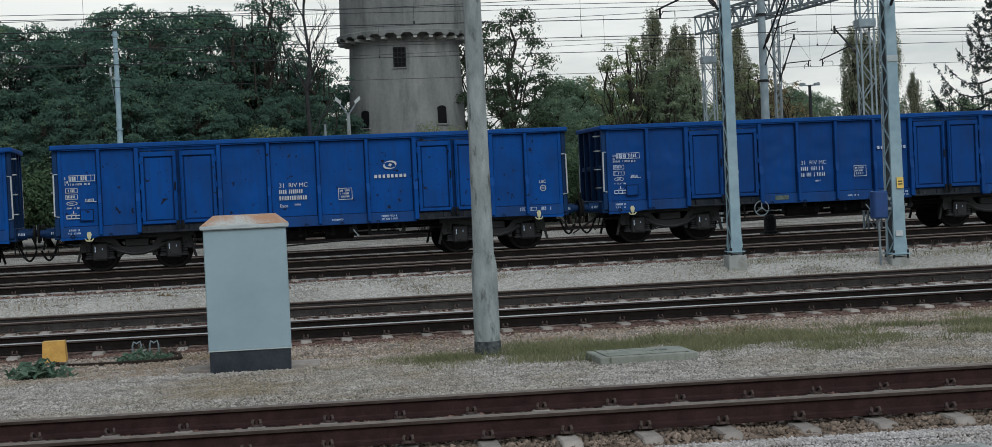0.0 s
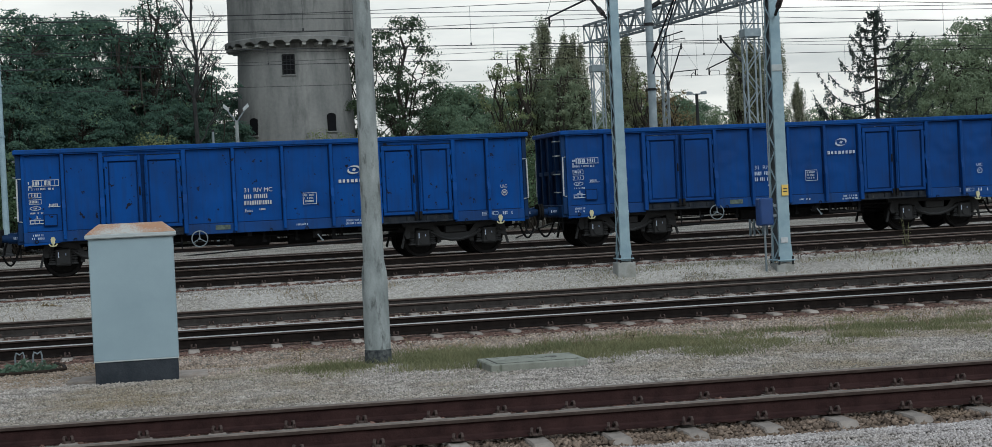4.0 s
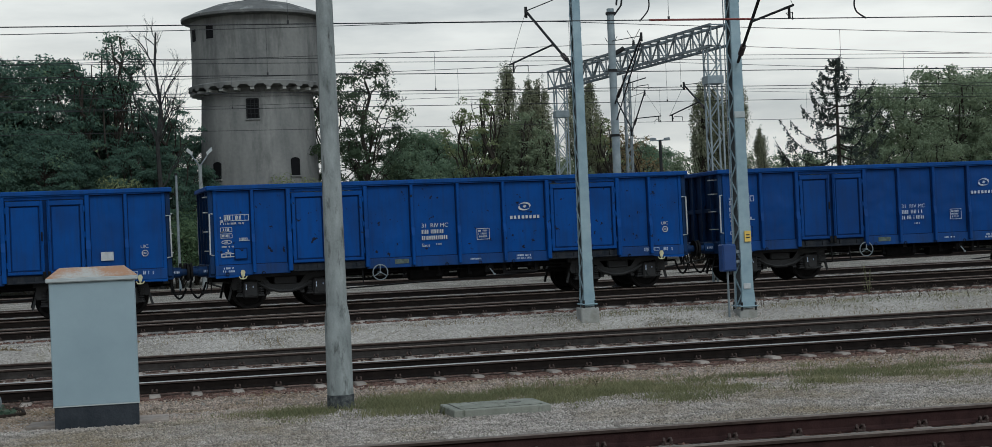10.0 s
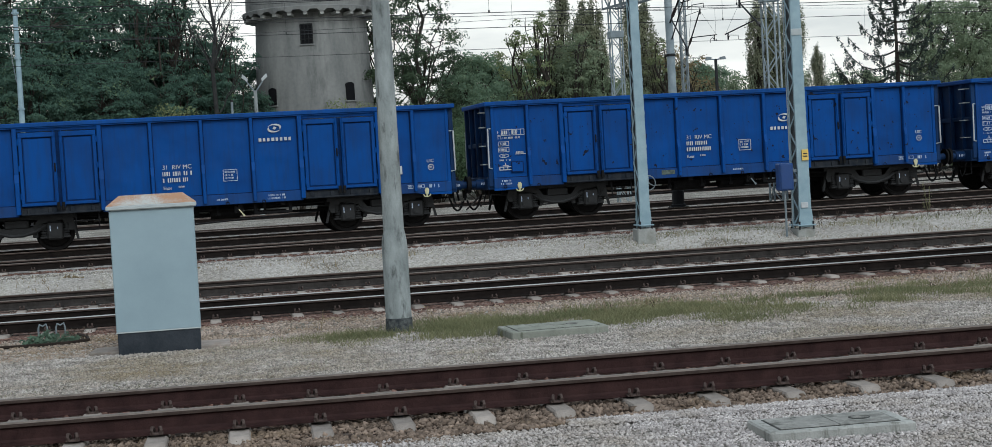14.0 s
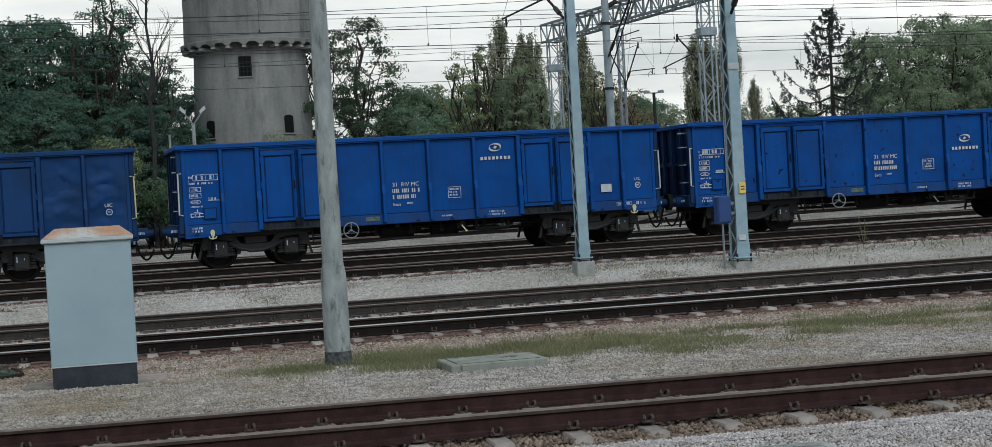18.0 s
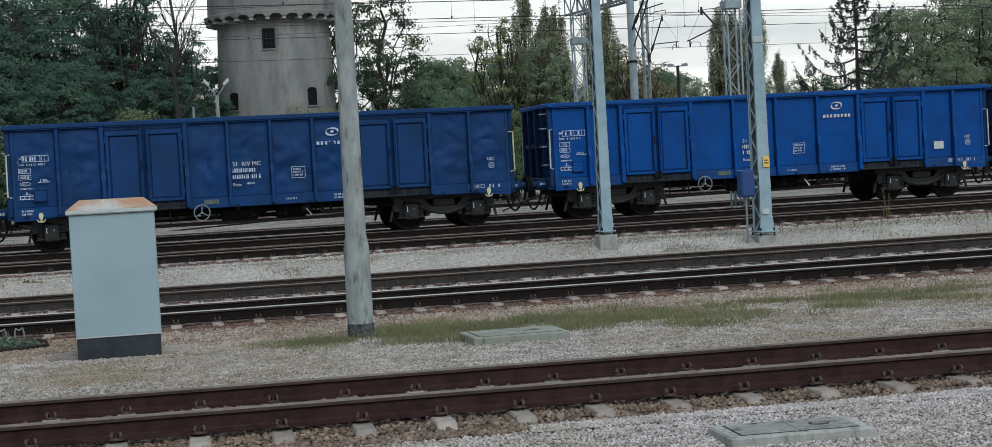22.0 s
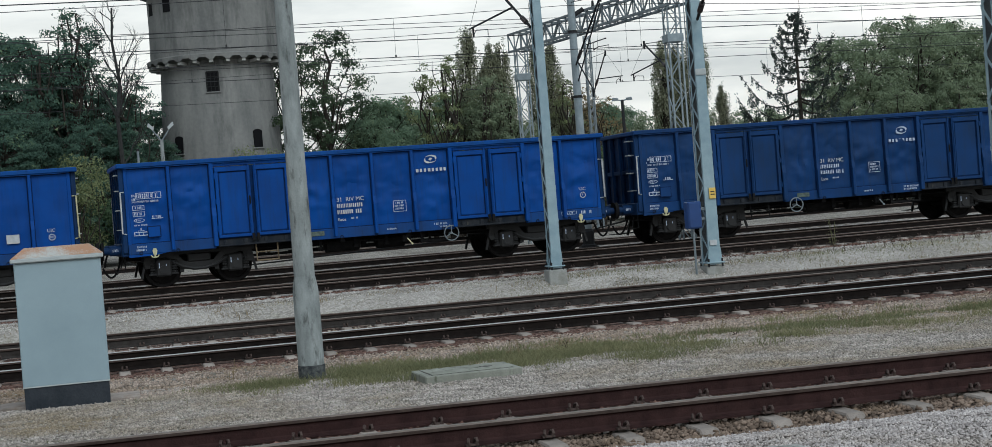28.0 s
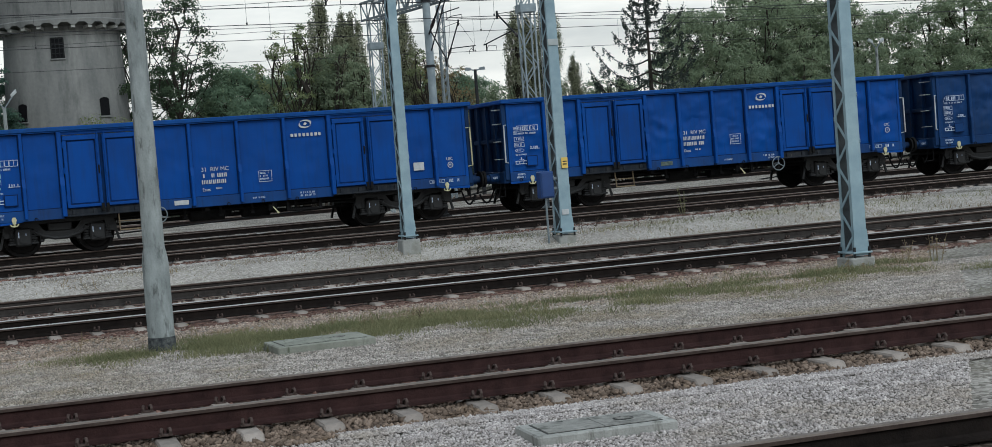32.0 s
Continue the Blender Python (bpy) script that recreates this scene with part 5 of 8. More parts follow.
def build_train():
    specs = [  # centre along the track at the start, label, paint, dents, seed, markings, emblem height, worn, writing height, build
        (28.0, "blue open wagon at the head of the row", BLUE_C, 0.02, 2, WORN_WHITE, 2.6, True, 1.75, LONG_BAY),
        (13.72, "blue open wagon with faded white markings", BLUE_B, 0.03, 3, WORN_WHITE, 2.6, True, 1.75, SHORT_BAY),
        (-0.53, "blue open wagon with chipped paint", BLUE_A, 0.012, 5, WHITE, 2.4, False, 1.75, LONG_BAY),
        (-14.75, "blue open wagon with clean side panels", BLUE_C, 0.015, 7, WHITE, 2.8, False, 1.7, LONG_BAY),
        (-29.02, "dark grimy blue open wagon with dented sides", BLUE_D, 0.085, 8, WORN_WHITE, 2.72, False, 1.76, SHORT_BAY),
        (-43.23, "bright blue open wagon with dented sides", BLUE_E, 0.075, 11, WHITE, 2.82, False, 1.68, SHORT_BAY),
        (-57.48, "freshly painted bright blue open wagon", BLUE_F, 0.018, 12, WHITE, 2.9, False, 1.64, LONG_BAY),
        (-71.73, "blue open wagon at the tail of the row", BLUE_C, 0.02, 15, WORN_WHITE, 2.6, True, 1.75, LONG_BAY),
    ]
    for c, lab, coat, dent, seed, white, lz, worn, sz, build in specs:
        TRAIN.append((wagon(lab, coat, dent, seed, white, lz, worn, wheel_x=2.05 if seed == 11 else -1.85 if seed == 8 else -2.2, card=seed in (7, 12), sign_z=sz, build=build), c))


# ---- things beside the tracks ----
def relay_cabinet():
    cb = thing("relay_cabinet", "pale grey trackside cabinet with a rust-stained lid", "electrical cabinet", (-1.11, 19.35, -0.32), 1.5)
    part("body", Geo().box((-0.49, -0.27, 0.26), (0.49, 0.27, 1.71), 0.012), CABINET, cb)
    part("plinth", Geo().box((-0.48, -0.26, -0.03), (0.48, 0.26, 0.26), 0.006), CAB_BASE, cb, "dark grey plinth")
    part("plinth_trim", Geo().box((-0.492, -0.272, 0.252), (0.492, 0.272, 0.268), 0.003), CAB_RIM, cb)
    part("lid_rim", Geo().box((-0.525, -0.31, 1.705), (0.525, 0.31, 1.76), 0.012), CAB_RIM, cb)
    lid = Geo().add([(-0.52, -0.305, 1.758), (0.52, -0.305, 1.758), (0.52, 0.305, 1.758), (-0.52, 0.305, 1.758), (-0.37, -0.14, 1.875), (0.37, -0.14, 1.875), (0.37, 0.14, 1.875), (-0.37, 0.14, 1.875)], [(0, 1, 5, 4), (1, 2, 6, 5), (2, 3, 7, 6), (3, 0, 4, 7), (4, 5, 6, 7)])
    part("lid", lid, CAB_LID, cb, "rust-stained sloping lid")
    for s in (-1, 1):
        solid("footing_slab", Geo().box((-0.2, -0.3, 0), (0.2, 0.3, 0.05), 0.01), SLEEPER, "tan concrete footing beside the cabinet", "concrete slab", at=(-1.11 + s * 0.62, 19.5, -0.335), rz=2 * s, group="cabinet footings")


def lighting_pole():
    lp = thing("concrete_pole", "tapered grey spun-concrete pole with a thicker foot", "pole", (1.795, 19.6, -0.32))
    part("foot", Geo().lathe([(0.163, -0.05), (0.160, 1.05), (0.155, 1.12), (0.130, 1.26)], 24), POLE_MAT, lp, smooth=True)
    part("shaft", Geo().lathe([(0.130, 1.26), (0.075, 9.2), (0.0, 9.22)], 24), POLE_MAT, lp, smooth=True)
    part("damp_foot_band", Geo().lathe([(0.168, -0.05), (0.167, 0.155), (0.161, 0.165)], 24), DAMP, lp, "dark band at the ground", True)


def manhole(at, rz, w, d, h, label, lids=2, mat=SLAB, cover=LID_CONCRETE):
    mh = thing("cable_pit", label, "manhole cover", at, rz, "cable pits")
    part("collar", Geo().box((-w / 2, -d / 2, -0.1), (w / 2, d / 2, h), 0.012), mat, mh)
    t = (w - 0.18) / lids
    part("groove", Geo().box((-w / 2 + 0.083, -d / 2 + 0.063, h - 0.01), (w / 2 - 0.083, d / 2 - 0.063, h + 0.003)), GRIT_STEEL, mh, "dark joint round the covers")
    for i in range(lids):
        a = -w / 2 + 0.09 + i * t
        lid = part("cover", Geo().box((a + 0.003, -d / 2 + 0.072, h - 0.01), (a + t - 0.003, d / 2 - 0.072, h + 0.008), 0.003), cover, mh)
        if i == lids - 1:
            plate = part("lifting_plate", Geo().cyl((a + t / 2, 0, h + 0.006), (a + t / 2, 0, h + 0.0105), 0.072, n=20), GRIT_STEEL, lid, "dark round lifting plate")
            for k in (-1, 0, 1):
                part("bar", Geo().box((a + t / 2 - 0.055, k * 0.032 - 0.006, h + 0.009), (a + t / 2 + 0.055, k * 0.032 + 0.006, h + 0.0135)), LID_CONCRETE, plate)
        else:
            part("lifting_slot", Geo().box((a + t / 2 - 0.022, d / 2 - 0.115, h + 0.006), (a + t / 2 + 0.022, d / 2 - 0.1, h + 0.010)), GRIT_STEEL, lid, "small dark slot")


def marker_post():
    mp = thing("yellow_marker", "small yellow trackside box on a cable duct", "track marker", (-3.92, 22.1, -0.4), 3)
    part("housing", Geo().add([(-0.16, -0.13, 0.05), (0.16, -0.13, 0.05), (0.16, 0.13, 0.05), (-0.16, 0.13, 0.05), (-0.145, -0.1, 0.33), (0.145, -0.1, 0.33), (0.145, 0.1, 0.33), (-0.145, 0.1, 0.33)], [(0, 3, 2, 1), (0, 1, 5, 4), (1, 2, 6, 5), (2, 3, 7, 6), (3, 0, 4, 7), (4, 5, 6, 7)]), YELLOW, mp)
    part("stub", Geo().cyl((0, 0, -0.05), (0, 0, 0.06), 0.05, n=8), DARK_STEEL, mp)
    hose = [(-3.9, 21.9, -0.35), (-3.8, 21.7, -0.37), (-3.5, 21.6, -0.375), (-3.0, 21.6, -0.375), (-2.7, 21.53, -0.37), (-2.37, 21.63, -0.37), (-2.2, 21.88, -0.37), (-2.27, 22.4, -0.38), (-2.45, 23.0, -0.39)]
    solid("track_cable", Geo().tube(hose, 0.024, 8), CABLE, "dusty brown cable lying on the ballast", "cable")
    for x in (-2.955, -2.71):
        rd = thing("rail_clamp", "grey steel cable clamp at the foot of the rail", "rail clamp", (x, 23.2, -0.39), group="rail clamps")
        part("loop", Geo().tube([(-0.065, 0.0, -0.05), (-0.062, 0.0, 0.1), (-0.045, 0.0, 0.155), (0.0, -0.01, 0.13), (0.045, 0.0, 0.16), (0.062, 0.0, 0.1), (0.065, 0.0, -0.05)], 0.014, 6), GALV_DARK, rd)
        part("foot_plate", Geo().box((-0.1, -0.06, -0.05), (0.1, 0.1, -0.02), 0.006), DARK_STEEL, rd)


def channel_mast(name, label, at, h, w0, w1, plinth, group="overhead line masts"):
    """Two channels joined by zigzag lacing on the sides, narrowing upwards."""
    ms = thing(name, label, "catenary mast", at, 0, group)
    part("footing", Geo().box((-0.2, -0.24, -0.4), (0.2, 0.24, plinth), 0.02), CONCRETE, ms, "block of pale concrete")
    a0, a1 = w0 * 0.36, w1 * 0.36
    d0, d1 = w0 * 0.62, w1 * 0.62
    part("base_plate", Geo().box((-w0 * 0.55, -w0 * 0.8, plinth + 0.06), (w0 * 0.55, w0 * 0.8, plinth + 0.09), 0.006), GALV, ms)
    for bx in (-1, 1):
        for by in (-1, 1):
            part("anchor_bolt", Geo().cyl((bx * w0 * 0.42, by * w0 * 0.68, plinth - 0.02), (bx * w0 * 0.42, by * w0 * 0.68, plinth + 0.16), 0.022, n=6), DARK_STEEL, ms, "dark anchor bolt")
    for s in (-1, 1):
        ch = Geo()
        outline = [(-1.0, 0.0), (1.0, 0.0), (1.0, 0.07), (0.9, 0.07), (0.9, 0.012), (-0.9, 0.012), (-0.9, 0.07), (-1.0, 0.07)]
        vs = [(xa * a, s * (d - ya), z) for a, d, z in ((a0, d0, plinth + 0.03), (a1, d1, h)) for xa, ya in outline]
        ch.add(vs, [(i, (i + 1) % 8, 8 + (i + 1) % 8, 8 + i)[::-s] for i in range(8)] + [tuple(range(8, 16))[::-s]])
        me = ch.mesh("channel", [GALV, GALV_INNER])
        # inner faces take the darker steel that stands for shade
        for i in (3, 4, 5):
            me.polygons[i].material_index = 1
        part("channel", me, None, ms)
    n = int(h / 0.36)
    for i in range(n):
        z0, z1 = plinth + (h - plinth) * i / n, plinth + (h - plinth) * (i + 1) / n
        ia, ib = i / n, (i + 1) / n
        s = 1 if i % 2 else -1
        for xx in (-1, 1):
            part("lacing", Geo().beam((xx * (a0 + (a1 - a0) * ia), -s * (d0 + (d1 - d0) * ia), z0), (xx * (a0 + (a1 - a0) * ib), s * (d0 + (d1 - d0) * ib), z1), 0.012, 0.045), GALV, ms)
    for s in (-1, 1):
        part("foot_gusset", Geo().add([(-w0 * 0.46, s * (d0 + 0.004), plinth + 0.03), (w0 * 0.46, s * (d0 + 0.004), plinth + 0.03), (a0, s * (d0 + 0.004), plinth + 0.42), (-a0, s * (d0 + 0.004), plinth + 0.42), (-w0 * 0.46, s * (d0 + 0.016), plinth + 0.03), (w0 * 0.46, s * (d0 + 0.016), plinth + 0.03), (a0, s * (d0 + 0.016), plinth + 0.42), (-a0, s * (d0 + 0.016), plinth + 0.42)], [q[::s] for q in ((0, 1, 2, 3), (7, 6, 5, 4), (0, 3, 7, 4), (1, 5, 6, 2), (3, 2, 6, 7))]), GALV, ms)
    return ms


def outrigger(ms, base, tip, stay, reg_end, drop, at=0.3, r=0.03):
    """A slanting tube from base to tip with a stay, a registration tube branching off it, and a steady arm from its end."""
    base, tip, stay, reg_end, drop = Vector(base), Vector(tip), Vector(stay), Vector(reg_end), Vector(drop)
    d = (tip - base).normalized()
    part("strut", Geo().cyl(base, tip, r, n=8), DARK_STEEL, ms, "dark steel tube", True)
    ins = Geo()
    for i in range(5):
        p = base + d * (0.3 + 0.07 * i)
        ins.cyl(p, p + d * 0.035, r * 1.9, n=10)
    part("insulator", ins, INSULATOR, ms, "dark ribbed insulator")
    part("tip_clamp", Geo().beam(tip - Vector((0, 0, 0.16)), tip + Vector((0, 0, 0.1)), 0.06, 0.06), DARK_STEEL, ms)
    part("stay", Geo().cyl(stay, tip, 0.012, n=6), DARK_STEEL, ms)
    m = base.lerp(tip, at)
    part("registration_tube", Geo().cyl(m, reg_end, r * 0.75, n=7), DARK_STEEL, ms, "", True)
    q = reg_end.lerp(m, 0.09)
    part("steady_bracket", Geo().beam(q, q - Vector((0, 0, 0.24)), 0.04, 0.04), DARK_STEEL, ms)
    k = reg_end.lerp(m, 0.16)
    part("steady_arm", Geo().tube([q - Vector((0, 0, 0.2)), k - Vector((0, 0, 0.1)), drop + Vector((0, 0, 0.14)), drop], 0.011, 6), DARK_STEEL, ms)
    part("hanger", Geo().cyl(reg_end, tip, 0.005, n=4), DARK_STEEL, ms)


def catenary(label, v0, k, contact, mess, sup, span, sag, x0=-60.0, x1=120.0):
    """Contact wire, sagging messenger between supports, and droppers."""
    ct = thing("catenary_wires", label, "overhead wires", (0, v0, 0), math.degrees(math.atan(k)), "overhead wires")
    part("contact_wire", Geo().tube([(x0, 0, contact), (x1, 0, contact)], 0.011, 6), WIRE, ct)

    def mz(x):
        u = ((x - sup) / span) % 1.0
        return mess - 4 * sag * u * (1 - u)
    n = int((x1 - x0) / 3)
    part("messenger_wire", Geo().tube([(x0 + (x1 - x0) * i / n, 0, mz(x0 + (x1 - x0) * i / n)) for i in range(n + 1)], 0.009, 6), WIRE, ct)
    x = sup - span * 2 + 3
    while x < x1:
        if x > x0:
            part("dropper", Geo().cyl((x, 0, contact), (x, 0, mz(x)), 0.005, n=4).box((x - 0.02, -0.012, contact - 0.01), (x + 0.02, 0.012, contact + 0.07)), WIRE, ct)
        x += 7.4
    return ct


def lattice_leg(gg, x, y, z0, z1, w):
    for sx in (-1, 1):
        for sy in (-1, 1):
            gg.beam((x + sx * w / 2, y + sy * w / 2, z0), (x + sx * w / 2, y + sy * w / 2, z1), 0.048, 0.048)
    n = int((z1 - z0) / (w * 1.3))
    for i in range(n):
        a, b = z0 + (z1 - z0) * i / n, z0 + (z1 - z0) * (i + 1) / n
        s = 1 if i % 2 else -1
        for q in (-1, 1):
            gg.beam((x - s * w / 2, y + q * w / 2, a), (x + s * w / 2, y + q * w / 2, b), 0.03, 0.03)
            if q < 0:
                gg.beam((x + q * w / 2, y - s * w / 2, a), (x + q * w / 2, y + s * w / 2, b), 0.03, 0.03)


def gantry():
    gt = thing("lattice_gantry", "grey steel lattice gantry spanning the far tracks", "signal gantry", (0, 0, -0.06))
    (xa, ya), (xb, yb) = (16.65, 48.0), (14.55, 60.0)
    for x, y in ((xa, ya), (xb, yb)):
        gg = Geo()
        lattice_leg(gg, x, y, 0, 7.6, 0.42)
        part("lattice_leg", gg, GALV_MID, gt)
        part("collar_plate", Geo().box((x - 0.27, y - 0.27, 6.36), (x + 0.27, y + 0.27, 6.62), 0.01), GALV_MID, gt)
    outrigger(gt, (xa - 0.2, ya + 0.2, 5.58), (16.95, 51.9, 6.74), (xa - 0.2, ya + 0.2, 6.45), (16.75, 53.0, 5.78), (16.85, 51.9, 5.51), 0.3)
    a, b = Vector((xa, ya, 0)), Vector((xb, yb, 0))
    d = (b - a).normalized()
    a, b = a - d * 0.5, b + d * 0.5
    side = Vector((d.y, -d.x, 0)) * 0.28
    for s in (-1, 1):
        for z in (7.53, 8.2):
            part("chord", Geo().beam(a + s * side + Vector((0, 0, z)), b + s * side + Vector((0, 0, z)), 0.078, 0.078), GALV_DARK, gt)
    n = 22
    for i in range(n + 1):
        p = a + (b - a) * i / n
        q = a + (b - a) * min(i + 1, n) / n
        for s in (-1, 1):
            part("truss_post", Geo().beam(p + s * side + Vector((0, 0, 7.53)), p + s * side + Vector((0, 0, 8.2)), 0.038, 0.038), GALV_DARK, gt)
            if i < n:
                za, zb = (7.53, 8.2) if i % 2 else (8.2, 7.53)
                part("truss_diagonal", Geo().beam(p + s * side + Vector((0, 0, za)), q + s * side + Vector((0, 0, zb)), 0.038, 0.038), GALV_DARK, gt)
        part("truss_tie", Geo().beam(p - side + Vector((0, 0, 8.2)), p + side + Vector((0, 0, 8.2)), 0.04, 0.04), GALV_DARK, gt)
        if i < n:
            part("truss_tie", Geo().beam(p - side + Vector((0, 0, 7.53)), q + side + Vector((0, 0, 7.53)), 0.04, 0.04), GALV_DARK, gt)
    for t in (0.46, 0.6):
        p = a + (b - a) * t
        part("insulator", Geo().cyl(p + Vector((0, 0, 8.25)), p + Vector((0, 0, 8.5)), 0.06, 0.04, 10), DARK_STEEL, gt)
        part("horn", Geo().tube([p + Vector((-0.22, 0, 8.85)), p + Vector((0, 0, 8.5)), p + Vector((0.25, 0, 8.9))], 0.012, 5), DARK_STEEL, gt)


def tube_mast(at, h, r0, r1, label, tall_gear=True):
    tm = thing("tubular_mast", label, "catenary mast", at, 0, "tubular masts")
    part("shaft", Geo().lathe([(r0, -0.1), (r1, h), (0.0, h + 0.01)], 16), GALV_MID if tall_gear else GALV, tm, smooth=True)
    part("foot", Geo().box((-0.26, -0.26, -0.1), (0.26, 0.26, 0.16), 0.02).lathe([(0.24, 0.16), (0.24, 0.2), (0.19, 0.24), (0.19, 0.62), (r0, 0.7)], 12), DARK_STEEL, tm, "dark bolted foot")
    for z in (h * 0.55, h * 0.78, h - 0.15):
        part("band", Geo().lathe([(r0 + 0.01, z - 0.04), (r0 + 0.012, z + 0.04)], 16), DARK_STEEL if tall_gear else GALV, tm)
    if not tall_gear:
        part("drop_cable", Geo().tube([(-0.13, 0, 8.2), (-0.27, 0, 8.1), (-0.26, 0, 7.6), (-0.14, 0, 6.6), (-0.11, 0, 6.5)], 0.022, 6), GALV_DARK, tm)
        part("cable_insulator", Geo().cyl((-0.27, 0, 8.1), (-0.265, 0, 7.75), 0.05, n=8), CAB_RIM, tm, "pale insulator")
    if tall_gear:
        part("head_bracket", Geo().tube([(0.12, 0, h - 0.2), (0.35, 0, h + 0.1), (0.5, 0, h + 1.1), (0.3, 0, h + 1.0), (0.2, 0, h + 0.1)], 0.03), DARK_STEEL, tm)
        outrigger(tm, (0.0, -0.12, 5.7), (0.2, -2.5, 7.43), (0.0, -0.1, 7.6), (-0.29, -2.9, 4.66), (-0.2, -2.6, 4.5), 0.05, 0.028)
        part("brace", Geo().cyl((0.03, -0.12, 5.2), (0.2, -2.4, 7.25), 0.02, n=8), DARK_STEEL, tm)
        part("insulator", Geo().cyl((0.1, 0.1, h * 0.84), (0.4, 0.1, h * 0.86), 0.07, n=10), DARK_STEEL, tm)


def yard_lamp(at, h, label, spread, rise, dark=False):
    yl = thing("yard_lamp", label, "street lamp", at, 0, "yard lamps")
    part("post", Geo().lathe([(0.10, 0), (0.07, h - rise)], 12), DARK_STEEL if dark else POLE_MAT, yl, smooth=True)
    for s in (-1, 1):
        arm = part("arm", Geo().cyl((0, 0, h - rise - 0.05), (s * spread, 0, h), 0.03, n=7), GALV_DARK, yl)
        k = 0.19 * rise / 0.45
        part("lamp_head", Geo().add([(s * (spread - 0.06), -0.08, h - 0.06), (s * (spread + 0.17), -0.08, h - 0.06 + k), (s * (spread + 0.17), 0.08, h - 0.06 + k), (s * (spread - 0.06), 0.08, h - 0.06), (s * (spread - 0.09), -0.09, h + 0.06), (s * (spread + 0.13), -0.09, h + 0.08 + k), (s * (spread + 0.13), 0.09, h + 0.08 + k), (s * (spread - 0.09), 0.09, h + 0.06)], [(0, 1, 2, 3), (4, 7, 6, 5), (0, 4, 5, 1), (1, 5, 6, 2), (2, 6, 7, 3), (3, 7, 4, 0)]), GALV_DARK if dark else CAB_RIM, arm, "lamp housing")


def water_tower():
    wt = thing("water_tower", "old rendered concrete railway water tower with a wider tank", "water tower", (4.17, 88.0, -0.06))
    part("shaft_wall", Geo().lathe([(3.42, 0), (3.24, 5.3), (3.02, 10.4)], 64), TOWER, wt, smooth=True)
    part("tank_wall", Geo().lathe([(3.02, 10.38), (3.5, 10.62), (3.52, 10.9), (3.48, 12.5), (3.5, 14.25)], 64), TOWER, wt, smooth=True)
    n = 26
    for i in range(n):
        a0, a1 = 2 * math.pi * i / n, 2 * math.pi * (i + 1) / n
        am = (a0 + a1) / 2
        gg = Geo()
        lobes = [(a0, 10.36), (a0 + (am - a0) * 0.3, 10.38), (a0 + (am - a0) * 0.6, 10.5), (a1 - (a1 - am) * 0.6, 10.5), (a1 - (a1 - am) * 0.3, 10.38), (a1, 10.36)]
        gg.add([(r * math.cos(a), r * math.sin(a), z) for a, zl in lobes for r, z in ((3.02, zl + 0.1), (3.55, zl + 0.06), (3.70, zl), (3.72, 10.66), (3.5, 10.74))], [(c * 5 + q, (c + 1) * 5 + q, (c + 1) * 5 + q + 1, c * 5 + q + 1) for c in range(5) for q in range(4)])
        cb = part("cornice_arch", gg, TOWER, wt)
        blk = Geo()
        blk.beam((3.0 * math.cos(a0), 3.0 * math.sin(a0), 10.24), (3.64 * math.cos(a0), 3.64 * math.sin(a0), 10.3), 0.2, 0.16)
        part("corbel", blk, TOWER_PALE, cb, "pale corbel block")
    part("roof", Geo().lathe([(3.42, 14.2), (3.98, 14.28), (3.99, 14.42), (3.3, 14.72), (2.2, 15.12), (1.0, 15.36), (0.0, 15.42)], 64), TOWER_DARK, wt, "domed grey felt roof", True)
    part("roof_soffit", Geo().lathe([(3.99, 14.30), (3.4, 14.18)], 64), TOWER, wt)
    la = part("lantern", Geo().lathe([(0.62, 15.95), (0.64, 16.0), (0.35, 16.13), (0.0, 16.2)], 20).cyl((0, 0, 16.1), (0, 0, 16.5), 0.02, n=5), TOWER_DARK, wt, "small roof lantern on posts")
    for i in range(8):
        a = 2 * math.pi * i / 8
        part("lantern_post", Geo().beam((0.48 * math.cos(a), 0.48 * math.sin(a), 15.3), (0.48 * math.cos(a), 0.48 * math.sin(a), 15.98), 0.1, 0.1), TOWER_DARK, la)

    def window(a, z0, z1, w, r, arch=False, grid=False):
        ca, sa = math.cos(a), math.sin(a)
        m = Matrix.Translation((r * ca, r * sa, 0)) @ Matrix.Rotation(a + math.pi / 2, 4, "Z")
        outline = [(-w / 2, z0), (w / 2, z0), (w / 2, z1 - (w * 0.2 if arch else 0))]
        if arch:
            outline += [(w * 0.3, z1 - w * 0.06), (0, z1), (-w * 0.3, z1 - w * 0.06)]
        outline += [(-w / 2, z1 - (w * 0.2 if arch else 0))]
        # no hole is cut: a near-black plate stands for the opening's shade
        pn = part("window", Geo().plate(outline, -0.03, 0.25), VOID, wt, "dark plate painted as a shaded window opening")
        pn.matrix_local = m
        fr = Geo()
        for p, q in zip(outline, outline[1:] + outline[:1]):
            fr.beam((p[0], -0.03, p[1]), (q[0], -0.03, q[1]), 0.05, 0.07)
        if grid:
            for xx in (-w / 6, w / 6):
                fr.beam((xx, -0.045, z0), (xx, -0.045, z1), 0.03, 0.04)
            for k in (1, 2, 3):
                fr.beam((-w / 2, -0.045, z0 + (z1 - z0) * k / 4), (w / 2, -0.045, z0 + (z1 - z0) * k / 4), 0.03, 0.04)
        if grid:
            part("window_frame", fr, GRILLE, pn)
        if grid or arch:
            part("sill", Geo().box((-w / 2 - 0.08, -0.09, z0 - 0.08), (w / 2 + 0.08, 0.02, z0), 0.01), TOWER, pn)

    base = -math.pi / 2
    window(base - 0.135, 8.7, 9.75, 0.62, 3.06, False, True)
